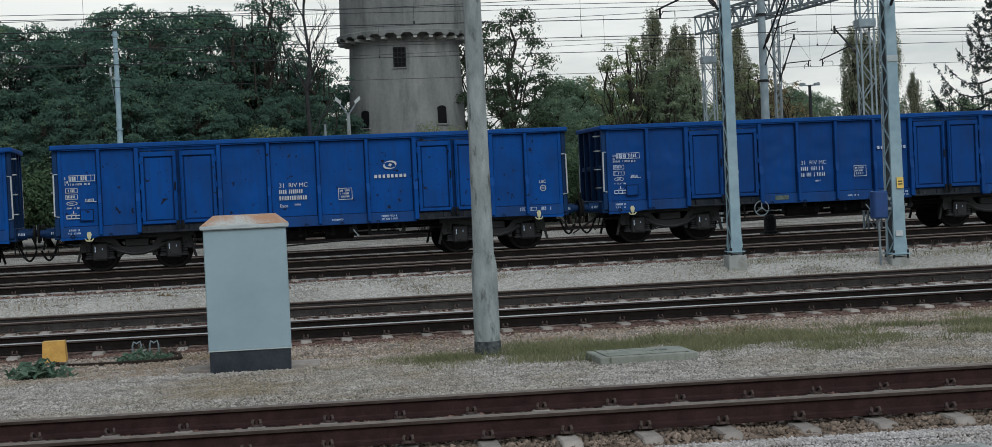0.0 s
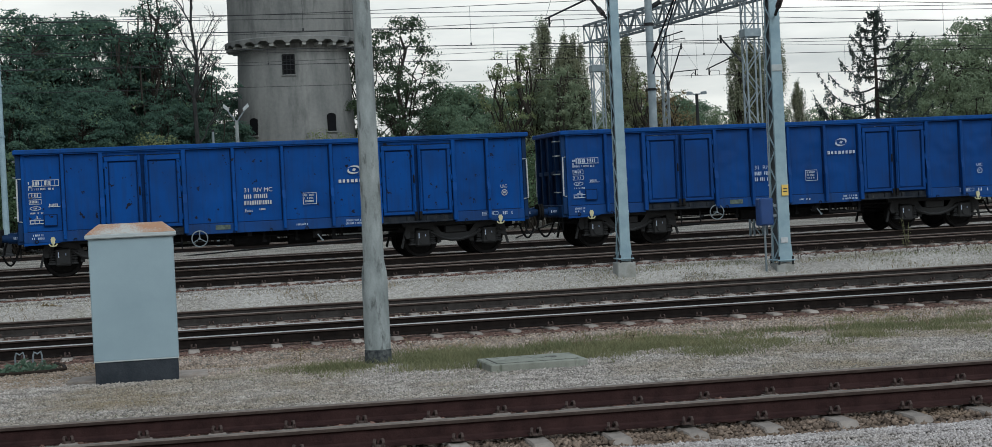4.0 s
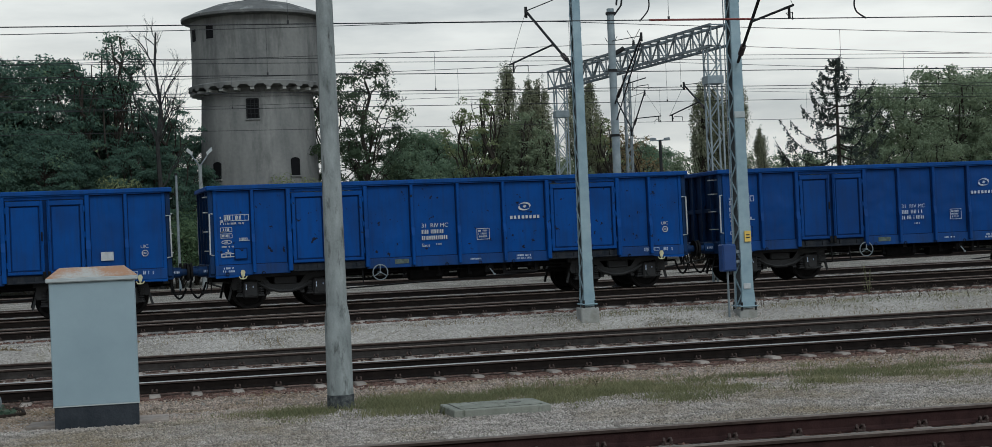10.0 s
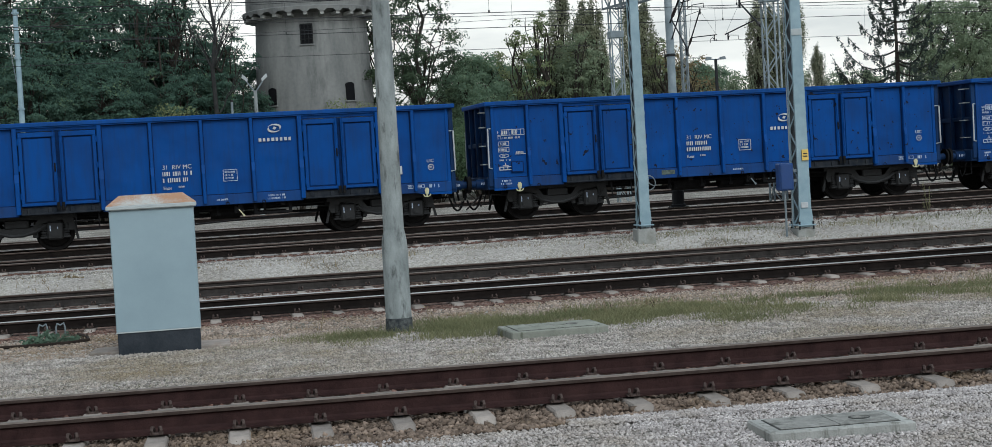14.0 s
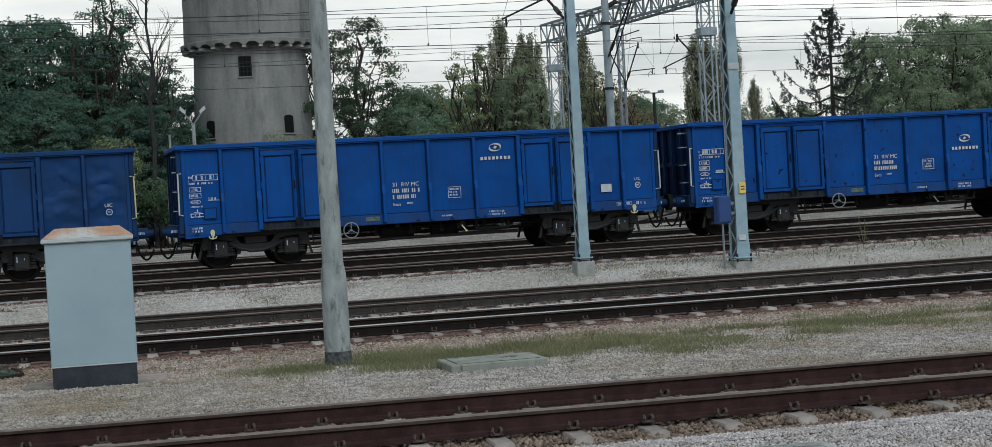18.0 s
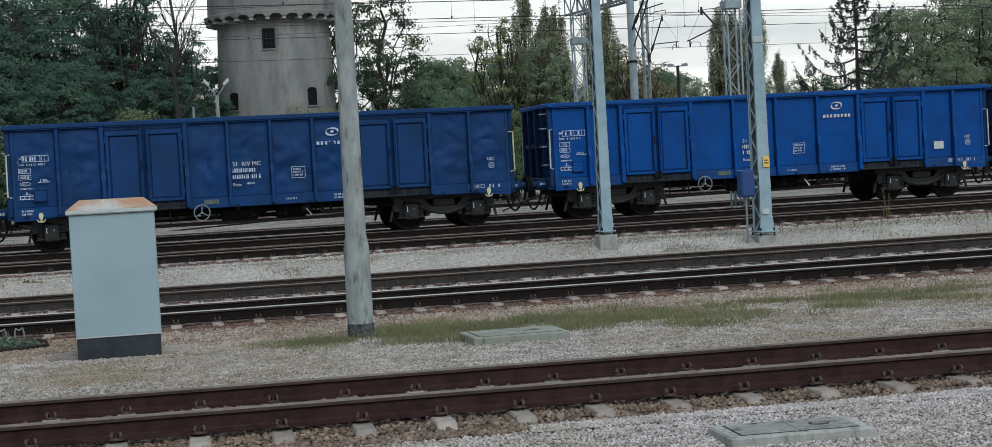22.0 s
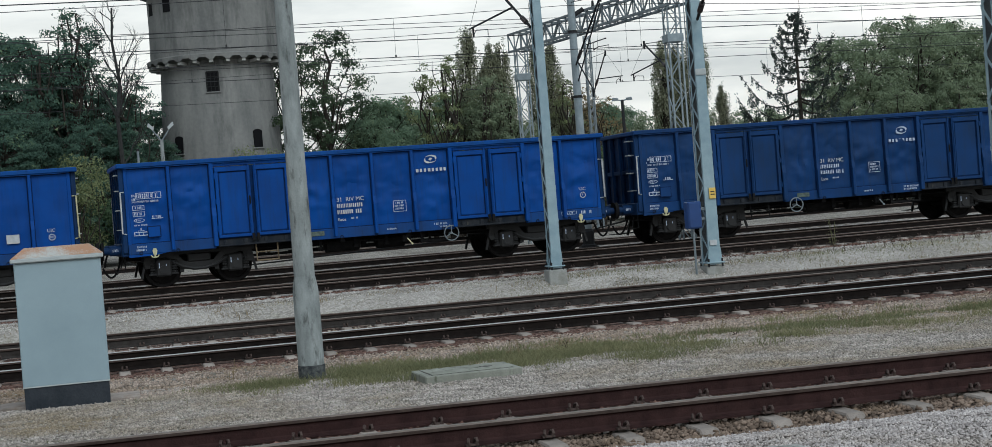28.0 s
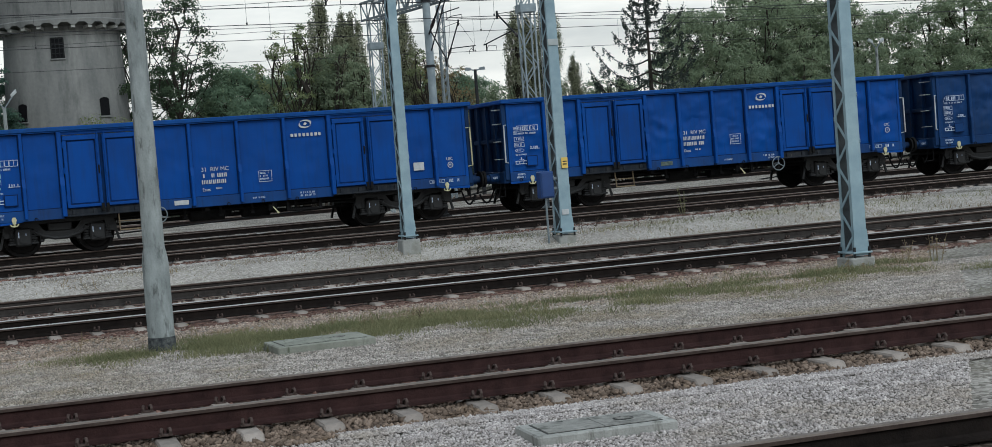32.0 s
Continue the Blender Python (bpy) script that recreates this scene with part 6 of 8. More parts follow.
    window(base + 0.575, 5.62, 6.6, 0.55, 3.22, True)
    window(base - 0.83, 5.55, 6.5, 0.55, 3.22, True)
    window(base - 1.25, 13.1, 13.75, 0.5, 3.47)
    window(base - 0.80, 13.1, 13.8, 0.5, 3.47)


def build_trackside():
    relay_cabinet()
    lighting_pole()
    manhole((3.37, 17.72, -0.285), 3.0, 1.12, 0.78, 0.085, "low concrete cable pit set in grass", mat=MOSSY_SLAB, cover=MOSSY_SLAB)
    manhole((3.745, 10.0, -0.22), -1.5, 0.985, 0.54, 0.07, "concrete cable pit in pale gravel")
    marker_post()
    m_a = channel_mast("catenary_mast", "blue-grey laced steel mast on a concrete block", (8.55, 33.6, -0.16), 9.2, 0.31, 0.21, 0.26)
    outrigger(m_a, (-0.1, 0.15, 5.6), (-0.34, 3.4, 7.27), (0.0, 0.2, 7.2), (-0.58, 4.4, 6.1), (-0.34, 3.4, 5.82), 0.36)
    m_b = channel_mast("catenary_mast", "blue-grey laced steel mast with a blue switch box", (12.17, 33.6, -0.28), 9.2, 0.38, 0.26, 0.16)
    outrigger(m_b, (0.0, -0.25, 5.65), (-0.3, -3.3, 7.35), (0.0, -0.25, 7.4), (-0.45, -4.7, 6.24), (-0.35, -4.4, 6.0), 0.42, 0.034)
    part("warning_label", Geo().box((-0.03, -0.262, 1.66), (0.12, -0.245, 1.9), 0.003), LABEL_Y, m_b, "yellow warning label")
    part("label_bars", Geo().box((0.0, -0.267, 1.74), (0.09, -0.262, 1.765)).box((0.0, -0.267, 1.8), (0.09, -0.262, 1.825)), LABEL_K, m_b)
    part("number_plate", Geo().box((-0.1, -0.262, 0.62), (0.06, -0.248, 0.74), 0.003), WHITE, m_b)
    part("pale_band", Geo().box((-0.125, -0.222, 4.42), (0.125, -0.2, 4.56), 0.003), CAB_RIM, m_b, "pale painted band")
    part("guy_rod", Geo().cyl((-0.28, -0.15, 0.2), (-0.24, -0.1, 8.6), 0.012, n=6), GALV_DARK, m_b)
    sw = part("switch_box", Geo().box((-0.57, -0.28, 1.02), (-0.25, 0.0, 1.62), 0.02), BLUE_BOX, m_b, "blue switch box on the mast")
    part("box_front", Geo().box((-0.545, -0.3, 1.05), (-0.275, -0.278, 1.59), 0.01), BLUE_BOX, sw)
    part("conduit", Geo().cyl((-0.42, -0.14, 0.0), (-0.42, -0.14, 1.04), 0.025, n=7), GALV_DARK, sw)
    for zz in (1.2, 1.42):
        part("box_bracket", Geo().box((-0.3, -0.18, zz), (-0.12, -0.1, zz + 0.06)), GALV_DARK, sw)
    part("head_insulators", Geo().cyl((-0.6, -0.2, 7.9), (-0.2, -0.2, 7.9), 0.07, n=10).cyl((0.2, -0.2, 7.9), (0.55, -0.2, 7.9), 0.07, n=10).beam((-0.6, -0.2, 7.9), (0.6, -0.2, 7.9), 0.06, 0.06), INSULATOR, m_b)
    m_c = channel_mast("catenary_mast", "blue-grey laced steel mast beside the paired tracks", (12.45, 21.4, -0.38), 9.0, 0.3, 0.24, 0.16)
    outrigger(m_c, (0, 0.22, 6.9), (-0.1, 3.4, 8.3), (0, 0.2, 8.3), (-0.1, 4.2, 7.0), (0, 3.5, 6.6), 0.4)
    # jumpers and fittings hung on the second paired track's wires
    def hung(name, pts, r, mat=DARK_STEEL):
        q = [Vector((x - 12.17, y - 33.6, z + 0.28)) for x, y, z in pts]
        if name == "jumper_cable":
            ends = [q[0] * 2 - q[1]] + q + [q[-1] * 2 - q[-2]]
            q = [0.5 * (2 * b + (c - a) * t + (2 * a - 5 * b + 4 * c - d) * t * t + (3 * b - a - 3 * c + d) * t ** 3) for a, b, c, d in zip(ends, ends[1:], ends[2:], ends[3:]) for t in (0, 0.25, 0.5, 0.75)] + [q[-1]]
        part(name, Geo().tube(q, r, 6), mat, m_b)
    hung("jumper_cable", [(8.7, 29.5, 6.71), (8.9, 29.5, 6.5), (8.99, 29.5, 6.25), (8.98, 29.5, 6.0), (8.8, 29.5, 5.78)], 0.014)
    hung("jumper_cable", [(9.08, 29.51, 6.71), (9.26, 29.51, 6.45), (9.52, 29.52, 6.29), (9.83, 29.53, 6.38), (10.11, 29.54, 6.67), (11.8, 33.3, 7.6)], 0.016)
    hung("jumper_cable", [(11.53, 29.59, 6.72), (11.78, 29.6, 6.53), (12.17, 29.61, 6.44), (12.57, 29.63, 6.56), (12.9, 29.64, 6.72)], 0.014)
    hung("section_insulator", [(9.0, 29.51, 5.8), (11.1, 29.58, 5.8)], 0.022, SECTION_RED)
    hung("registration_bar", [(13.63, 29.66, 6.46), (14.69, 29.7, 6.73), (15.6, 29.73, 6.98)], 0.022)
    hung("registration_drop", [(13.79, 29.67, 6.76), (13.63, 29.66, 6.46), (13.66, 29.66, 6.16)], 0.016)
    hung("steady_arm", [(13.69, 29.67, 6.26), (13.82, 29.67, 6.39), (14.52, 29.69, 6.49), (14.58, 29.7, 6.37)], 0.012)
    hung("jumper_cable", [(13.58, 29.66, 6.46), (13.40, 29.65, 6.3), (13.32, 29.65, 6.1), (13.37, 29.65, 5.92), (13.57, 29.66, 5.79)], 0.016)
    tube_mast((12.95, 46.5, -0.06), 8.6, 0.135, 0.11, "grey tubular mast behind the train")
    tube_mast((-9.45, 72, -0.06), 9.7, 0.15, 0.10, "slim pale steel mast in front of the trees", False)
    gantry()
    fm = thing("lattice_mast", "slim grey lattice mast far behind the train", "catenary mast", (19.55, 68.0, -0.06), 0, "overhead line masts")
    gg = Geo()
    lattice_leg(gg, 0, 0, -0.1, 8.8, 0.24)
    part("lattice_leg", gg, GALV_DARK, fm)
    outrigger(fm, (0.15, -0.15, 6.35), (0.28, -1.8, 7.85), (0.1, -0.15, 7.8), (0.6, -3.0, 6.7), (0.5, -2.4, 6.4), 0.3, 0.03)
    part("upper_arm", Geo().cyl((-0.1, 0, 8.38), (0.45, -1.5, 8.5), 0.025, n=6).tube([(0.0, -1.0, 8.4), (-0.02, -1.0, 8.05), (0.1, -1.4, 8.15), (0.55, -1.5, 8.2), (0.55, -1.5, 8.0)], 0.02), DARK_STEEL, fm)
    yard_lamp((0.68, 66.0, -0.06), 5.75, "twin-armed yard lamp beside the water tower", 0.36, 0.45)
    st = thing("stub_post", "short thin grey post beside the yard lamp", "post", (-0.3, 66.0, -0.06))
    part("shaft", Geo().lathe([(0.06, 0), (0.05, 4.95), (0.0, 4.97)], 10), GALV_DARK, st, smooth=True)
    part("cap", Geo().lathe([(0.062, 4.9), (0.062, 4.99), (0.0, 5.0)], 10), DARK_STEEL, st)
    yard_lamp((21.6, 70.0, -0.06), 6.0, "dark twin-armed yard lamp among the trees", 0.3, 0.02, True)
    yard_lamp((45.75, 75.0, -0.06), 6.5, "pale twin-armed yard lamp before the far trees", 0.3, 0.3)
    water_tower()
    catenary("overhead wires above the paired track", 24.5, 0.034, 5.585, 7.1, 11.0, 62, 0.9)
    catenary("overhead wires above the second paired track", 29.2, 0.034, 5.8, 7.4, 12.0, 62, 0.9)
    catenary("overhead wires above the empty track", 36.4, 0.105, 5.66, 6.93, 8.0, 60, 0.5)
    catenary("overhead wires above the train", 42.6, 0.105, 5.87, 7.17, 13.0, 60, 0.6)
    catenary("overhead wires behind the train", 50.1, 0.105, 6.12, 7.52, 15.0, 60, 0.6)
    for v, z in ((55.0, 8.28), (55.0, 8.12), (63.0, 7.75)):
        solid("feeder_wire", Geo().tube([(-60, 0, z), (120, 0, z)], 0.011, 6), WIRE, "thin feeder wire high above the far tracks", "overhead wire", "feeder wires", at=(0, v, 0), rz=math.degrees(math.atan(0.105)))
    catenary("overhead wires above the last track", 66.5, 0.105, 6.66, 8.2, 20.0, 60, 0.6)


# ---- plants ----
def leaf_mesh(name, centres, sizes, mat, rng, flat=0.35, aspect=0.6, facing=None, scatter=0.55):
    """Many small leaf-like triangles, each its own island; facing: the way each leaf's spray turns its face."""
    n = len(centres)
    nrm = rng.normal(size=(n, 3))
    if facing is None:
        nrm[:, 2] = np.abs(nrm[:, 2]) + flat
    else:
        nrm = facing + nrm * scatter
    nrm /= np.linalg.norm(nrm, axis=1)[:, None]
    a = np.cross(nrm, rng.normal(size=(n, 3)))
    a /= np.linalg.norm(a, axis=1)[:, None]
    b = np.cross(nrm, a)
    s = np.asarray(sizes)[:, None]
    v = np.stack([centres - a * s - b * s * aspect * 0.8, centres + a * s * 0.3 + b * s * aspect * 1.2, centres + a * s * 1.1 - b * s * aspect * 0.5], 1).reshape(-1, 3)
    me = bpy.data.meshes.new(name)
    me.vertices.add(3 * n)
    me.vertices.foreach_set("co", v.astype(np.float32).ravel())
    me.loops.add(3 * n)
    me.loops.foreach_set("vertex_index", np.arange(3 * n, dtype=np.int32))
    me.polygons.add(n)
    me.polygons.foreach_set("loop_start", np.arange(0, 3 * n, 3, dtype=np.int32))
    me.materials.append(mat)
    me.update(calc_edges=True)
    return me


def limb(gg, p0, p1, r0, r1, rng, steps=4, bend=0.12):
    p0, p1 = Vector(p0), Vector(p1)
    L = (p1 - p0).length
    pts = [p0]
    for i in range(1, steps):
        w = Vector(rng.normal(size=3)) * bend * L * 0.5
        pts.append(p0.lerp(p1, i / steps) + w + Vector((0, 0, L * 0.06 * math.sin(math.pi * i / steps))))
    pts.append(p1)
    for i, (a, b) in enumerate(zip(pts, pts[1:])):
        gg.cyl(a, b, r0 + (r1 - r0) * i / steps, r0 + (r1 - r0) * (i + 1) / steps, 6 if r0 > 0.06 else 4, False)
    return pts


def broad_tree(seed, h, rad, base, clumps, per, leaf, size, mat, lean=0.0, bare=0.0, flatness=1.0, spray=(0.13, 0.24), up=0.12):
    """Trunk, a limb to every spray, and leaves in flat drooping sprays; bare: share of limbs left bare."""
    rng = np.random.default_rng(seed)
    tr = thing("tree", leaf, "tree")
    gg = Geo()
    top = Vector((lean, 0, h * 0.9))
    spine = limb(gg, (0, 0, -0.2), top, 0.017 * h, 0.005 * h, rng, 7, 0.05)
    boughs = []
    for i in range(14):
        f = 0.2 + 0.75 * i / 13
        an = i * 2.4 + rng.random()
        k = min(6, max(1, int(f * 5.5)))
        q = Vector((math.cos(an) * rad * 0.6 * math.sin(math.pi * min(0.95, 0.15 + 0.75 * f)) + lean * f, math.sin(an) * rad * 0.6 * math.sin(math.pi * min(0.95, 0.15 + 0.75 * f)), base + (h - base) * f))
        limb(gg, spine[k], q, 0.0045 * h, 0.0025 * h, rng, 3, 0.1)
        boughs.append(q)
    cs, ss, ns = [], [], []
    for c in range(clumps):
        u = rng.random()
        zz = base + (h - base) * (0.03 + 0.94 * u ** 0.85)
        f = (zz - base) / (h - base)
        prof = math.sin(math.pi * min(0.96, 0.17 + 0.76 * f)) ** 0.7
        rr = rad * prof * (0.3 + 0.7 * rng.random() ** 0.4)
        an = rng.random() * 2 * math.pi
        rr *= 0.86 + 0.55 * noise.noise(Vector((math.cos(an) * 1.5 + seed, math.sin(an) * 1.5, f * 3.5)))
        p = Vector((rr * math.cos(an) + lean * f, rr * math.sin(an), zz))
        near = min(boughs, key=lambda q: (q - p).length + max(0, q.z - p.z))
        limb(gg, near, p, 0.0022 * h, 0.0007 * h, rng, 1, 0.12)
        if rng.random() < bare:
            continue
        cr = rad * rng.uniform(*spray)
        n = int(per * rng.uniform(0.6, 1.4) * (1.0 - 0.45 * max(0.0, f - 0.45) / 0.55))
        cr *= 1.0 - 0.3 * max(0.0, f - 0.5)
        q = rng.normal(size=(n, 3)) * 0.5
        ln = np.linalg.norm(q, axis=1)
        q *= (np.minimum(1.0, 1.15 / np.maximum(ln, 1e-3)) * cr)[:, None]
        out = np.hypot(q[:, 0], q[:, 1])
        q[:, 2] = q[:, 2] * 0.55 * flatness - 0.35 * out * out / cr
        cs.append(q + np.array(p))
        ss.append(rng.uniform(0.6, 1.35, n) * size)
        way = np.array((math.cos(an), math.sin(an), 0.0)) * 0.55 + np.array((0, 0, 0.25 + up))
        ns.append(q / cr * np.array([0.9, 0.9, 1.6]) + way)
    part("trunk", gg, BARK, tr)
    part("crown", leaf_mesh("crown", np.concatenate(cs), np.concatenate(ss), mat, rng, facing=np.concatenate(ns)), None, tr)
    return tr


def poplar(seed, h, rad, mat, per=115):
    """A column of upright flame-shaped shoots."""
    rng = np.random.default_rng(seed)
    tr = thing("poplar", "slender columnar poplar with thinning leaves", "tree")
    gg = Geo()
    limb(gg, (0, 0, -0.2), (0, 0, h * 0.95), 0.02 * h, 0.003 * h, rng, 8, 0.02)
    cs, ss, ns = [], [], []
    for i in range(int(h * 12)):
        f = rng.random() ** 0.85
        zz = h * (0.1 + 0.84 * f)
        rr = rad * min(1.0, 0.45 + 1.3 * f) * min(1.0, 1.9 * (1.04 - f) ** 0.55) * rng.random() ** 0.4
        an = rng.random() * 2 * math.pi
        lift = rng.uniform(0.6, 1.7)
        p = Vector((rr * math.cos(an), rr * math.sin(an), zz))
        limb(gg, (p.x * 0.15, p.y * 0.15, max(0.5, zz - rr * 2.0 - 0.7)), p + Vector((p.x * 0.12, p.y * 0.12, lift * 0.5)), 0.0028 * h, 0.0008 * h, rng, 2, 0.06)
        n = int(per * rng.uniform(0.5, 1.4))
        t = rng.random(n) * lift - 0.25
        q = rng.normal(size=(n, 3)) * np.array([0.13, 0.13, 0.08]) * rad * (1.15 - 0.75 * t / lift)[:, None]
        q[:, 2] += t
        cs.append(q + np.array(p))
        ss.append(rng.uniform(0.6, 1.3, n) * 0.06)
        ns.append(q / np.array([0.13, 0.13, 0.4]) / rad * 0.4 + np.array((math.cos(an), math.sin(an), 0.4)) * 0.6)
    part("trunk", gg, BARK, tr)
    part("crown", leaf_mesh("crown", np.concatenate(cs), np.concatenate(ss), mat, rng, facing=np.concatenate(ns)), None, tr)
    return tr


def spruce(seed, h, rad):
    """Few long boughs in open tiers that sag, turn up at the tip and hang tassels of needles."""
    rng = np.random.default_rng(seed)
    tr = thing("spruce", "dark spruce with long drooping ragged boughs", "tree")
    gg = Geo()
    gg.cyl((0, 0, -0.2), (0, 0, h * 0.97), 0.02 * h, 0.025, 9)
    cs, ss, ns = [], [], []
    z, an = h * 0.1, 0.0
    while z < h * 0.98:
        f = z / h
        for i in range(3 if f < 0.8 else 4):
            an += 2.15 + rng.normal() * 0.25
            L = (rad * (1 - f) ** 0.95 + 0.12) * rng.uniform(0.7, 1.1)
            sag = L * rng.uniform(0.22, 0.42) * (1.2 - 0.7 * f)
            curl = L * rng.uniform(0.22, 0.5)
            lift = L * (0.05 + 0.35 * f)
            z_b = z + rng.normal() * 0.08

            def bough(q):
                return (math.cos(an) * L * q, math.sin(an) * L * q, z_b + lift * q - sag * math.sin(q * 2.3) + curl * q ** 3)
            pts = [Vector(bough(q)) for q in (0, 0.2, 0.4, 0.6, 0.8, 1.0)]
            for a, b, r in zip(pts, pts[1:], (0.075, 0.06, 0.045, 0.035, 0.022)):
                gg.cyl(a, b, r * (0.4 + L / rad), r * 0.78 * (0.4 + L / rad), 5, False)
            for k in range(int(4 + 4.6 * L)):
                t = 0.2 + 0.82 * rng.random() ** 0.8
                c0 = np.array(bough(min(t, 1.02)))
                side = rng.normal() * 0.12 * (1.1 - 0.5 * t) * (0.5 + L * 0.4)
                c0 += np.array([-math.sin(an) * side, math.cos(an) * side, 0.0])
                drop = rng.uniform(0.12, 0.5) * (0.5 + 0.16 * L) * (1.2 - 0.5 * abs(t - 0.6))
                m = int(7 + 44 * drop)
                w = rng.random(m)
                q = rng.normal(size=(m, 3)) * np.array([0.035, 0.035, 0.02])
                q[:, 2] -= w * drop
                cs.append(c0 + q)
                ss.append(rng.uniform(0.6, 1.3, m) * 0.075)
            m = int(20 + 30 * L)
            t = 0.12 + 0.9 * rng.random(m)
            cs.append(np.array([bough(q) for q in t]) + rng.normal(size=(m, 3)) * np.array([0.07, 0.07, 0.045]))
            ss.append(rng.uniform(0.6, 1.3, m) * 0.085)
        z += h * (0.078 - 0.042 * f)
    part("trunk", gg, BARK, tr)
    part("crown", leaf_mesh("crown", np.concatenate(cs), np.concatenate(ss), NEEDLE, rng, 0.0, 0.4), None, tr)
    return tr


def bare_tree(seed, h):
    rng = np.random.default_rng(seed)
    tr = thing("bare_tree", "dead leafless tree with fine upright branches", "tree")
    gg = Geo()

    def grow(p, d, L, r, depth):
        q = p + d * L
        limb(gg, p, q, r, r * 0.6, rng, 3, 0.06)
        if depth == 0:
            return
        for i in range(3 if depth > 1 else 4):
            nd = (d + Vector(rng.normal(size=3)) * 0.42 + Vector((0, 0, 0.22))).normalized()
            grow(p.lerp(q, rng.uniform(0.45, 1.0)), nd, L * rng.uniform(0.5, 0.75), r * 0.5, depth - 1)

    trunk = limb(gg, (0, 0, 0), (0.15, 0, h * 0.9), 0.17, 0.05, rng, 6, 0.015)
    for i in range(11):
        f = rng.uniform(0.35, 1.0)
        p = trunk[int(f * 5.99)]
        an = rng.random() * 6.28
        grow(Vector(p), Vector((math.cos(an) * 0.6, math.sin(an) * 0.6, 0.9)).normalized(), h * 0.12 * rng.uniform(0.7, 1.2), 0.055, 3)
    part("trunk", gg, DEAD_BARK, tr, "weathered grey bark")
    return tr


def bush(seed, h, rad, mat, per=1500, size=0.09, label="leafy green bush at the edge of the yard"):
    rng = np.random.default_rng(seed)
    bs = thing("bush", label, "bush", group="yard bushes")
    gg = Geo()
    cs, ns = [], []
    for i in range(16):
        an, f = rng.random() * 6.28, rng.random()
        p = Vector((rad * 0.8 * math.sqrt(f) * math.cos(an), rad * 0.8 * math.sqrt(f) * math.sin(an), h * rng.uniform(0.35, 0.95) * (1 - 0.35 * f)))
        limb(gg, (p.x * 0.2, p.y * 0.2, -0.1), p, 0.04, 0.01, rng, 3, 0.15)
        q = rng.normal(size=(per // 16, 3))
        q *= np.minimum(1.0, 1.7 / np.linalg.norm(q, axis=1))[:, None] * np.array([0.3, 0.3, 0.24]) * (rad * 0.75)
        cs.append(q + np.array(p))
        ns.append(q / (rad * 0.25) + np.array((math.cos(an) * 0.4, math.sin(an) * 0.4, 0.6)))
    c = np.concatenate(cs)
    c[:, 2] = np.abs(c[:, 2])
    tagged(part("stems", gg, BARK, bs), kind="stuff")
    part("leaves", leaf_mesh("leaves", c, rng.uniform(0.6, 1.4, len(c)) * size, mat, rng, facing=np.concatenate(ns), scatter=0.7), None, bs)
    return bs


def place(ob, x, y, s=1.0, rz=0.0, first=False, sz=None):
    m = pose(x, y, -0.08, 0, 0, rz) @ Matrix.Diagonal((s, s, sz or s, 1))
    if first:
        ob.matrix_basis = m
        return ob
    return copy_thing(ob, m)


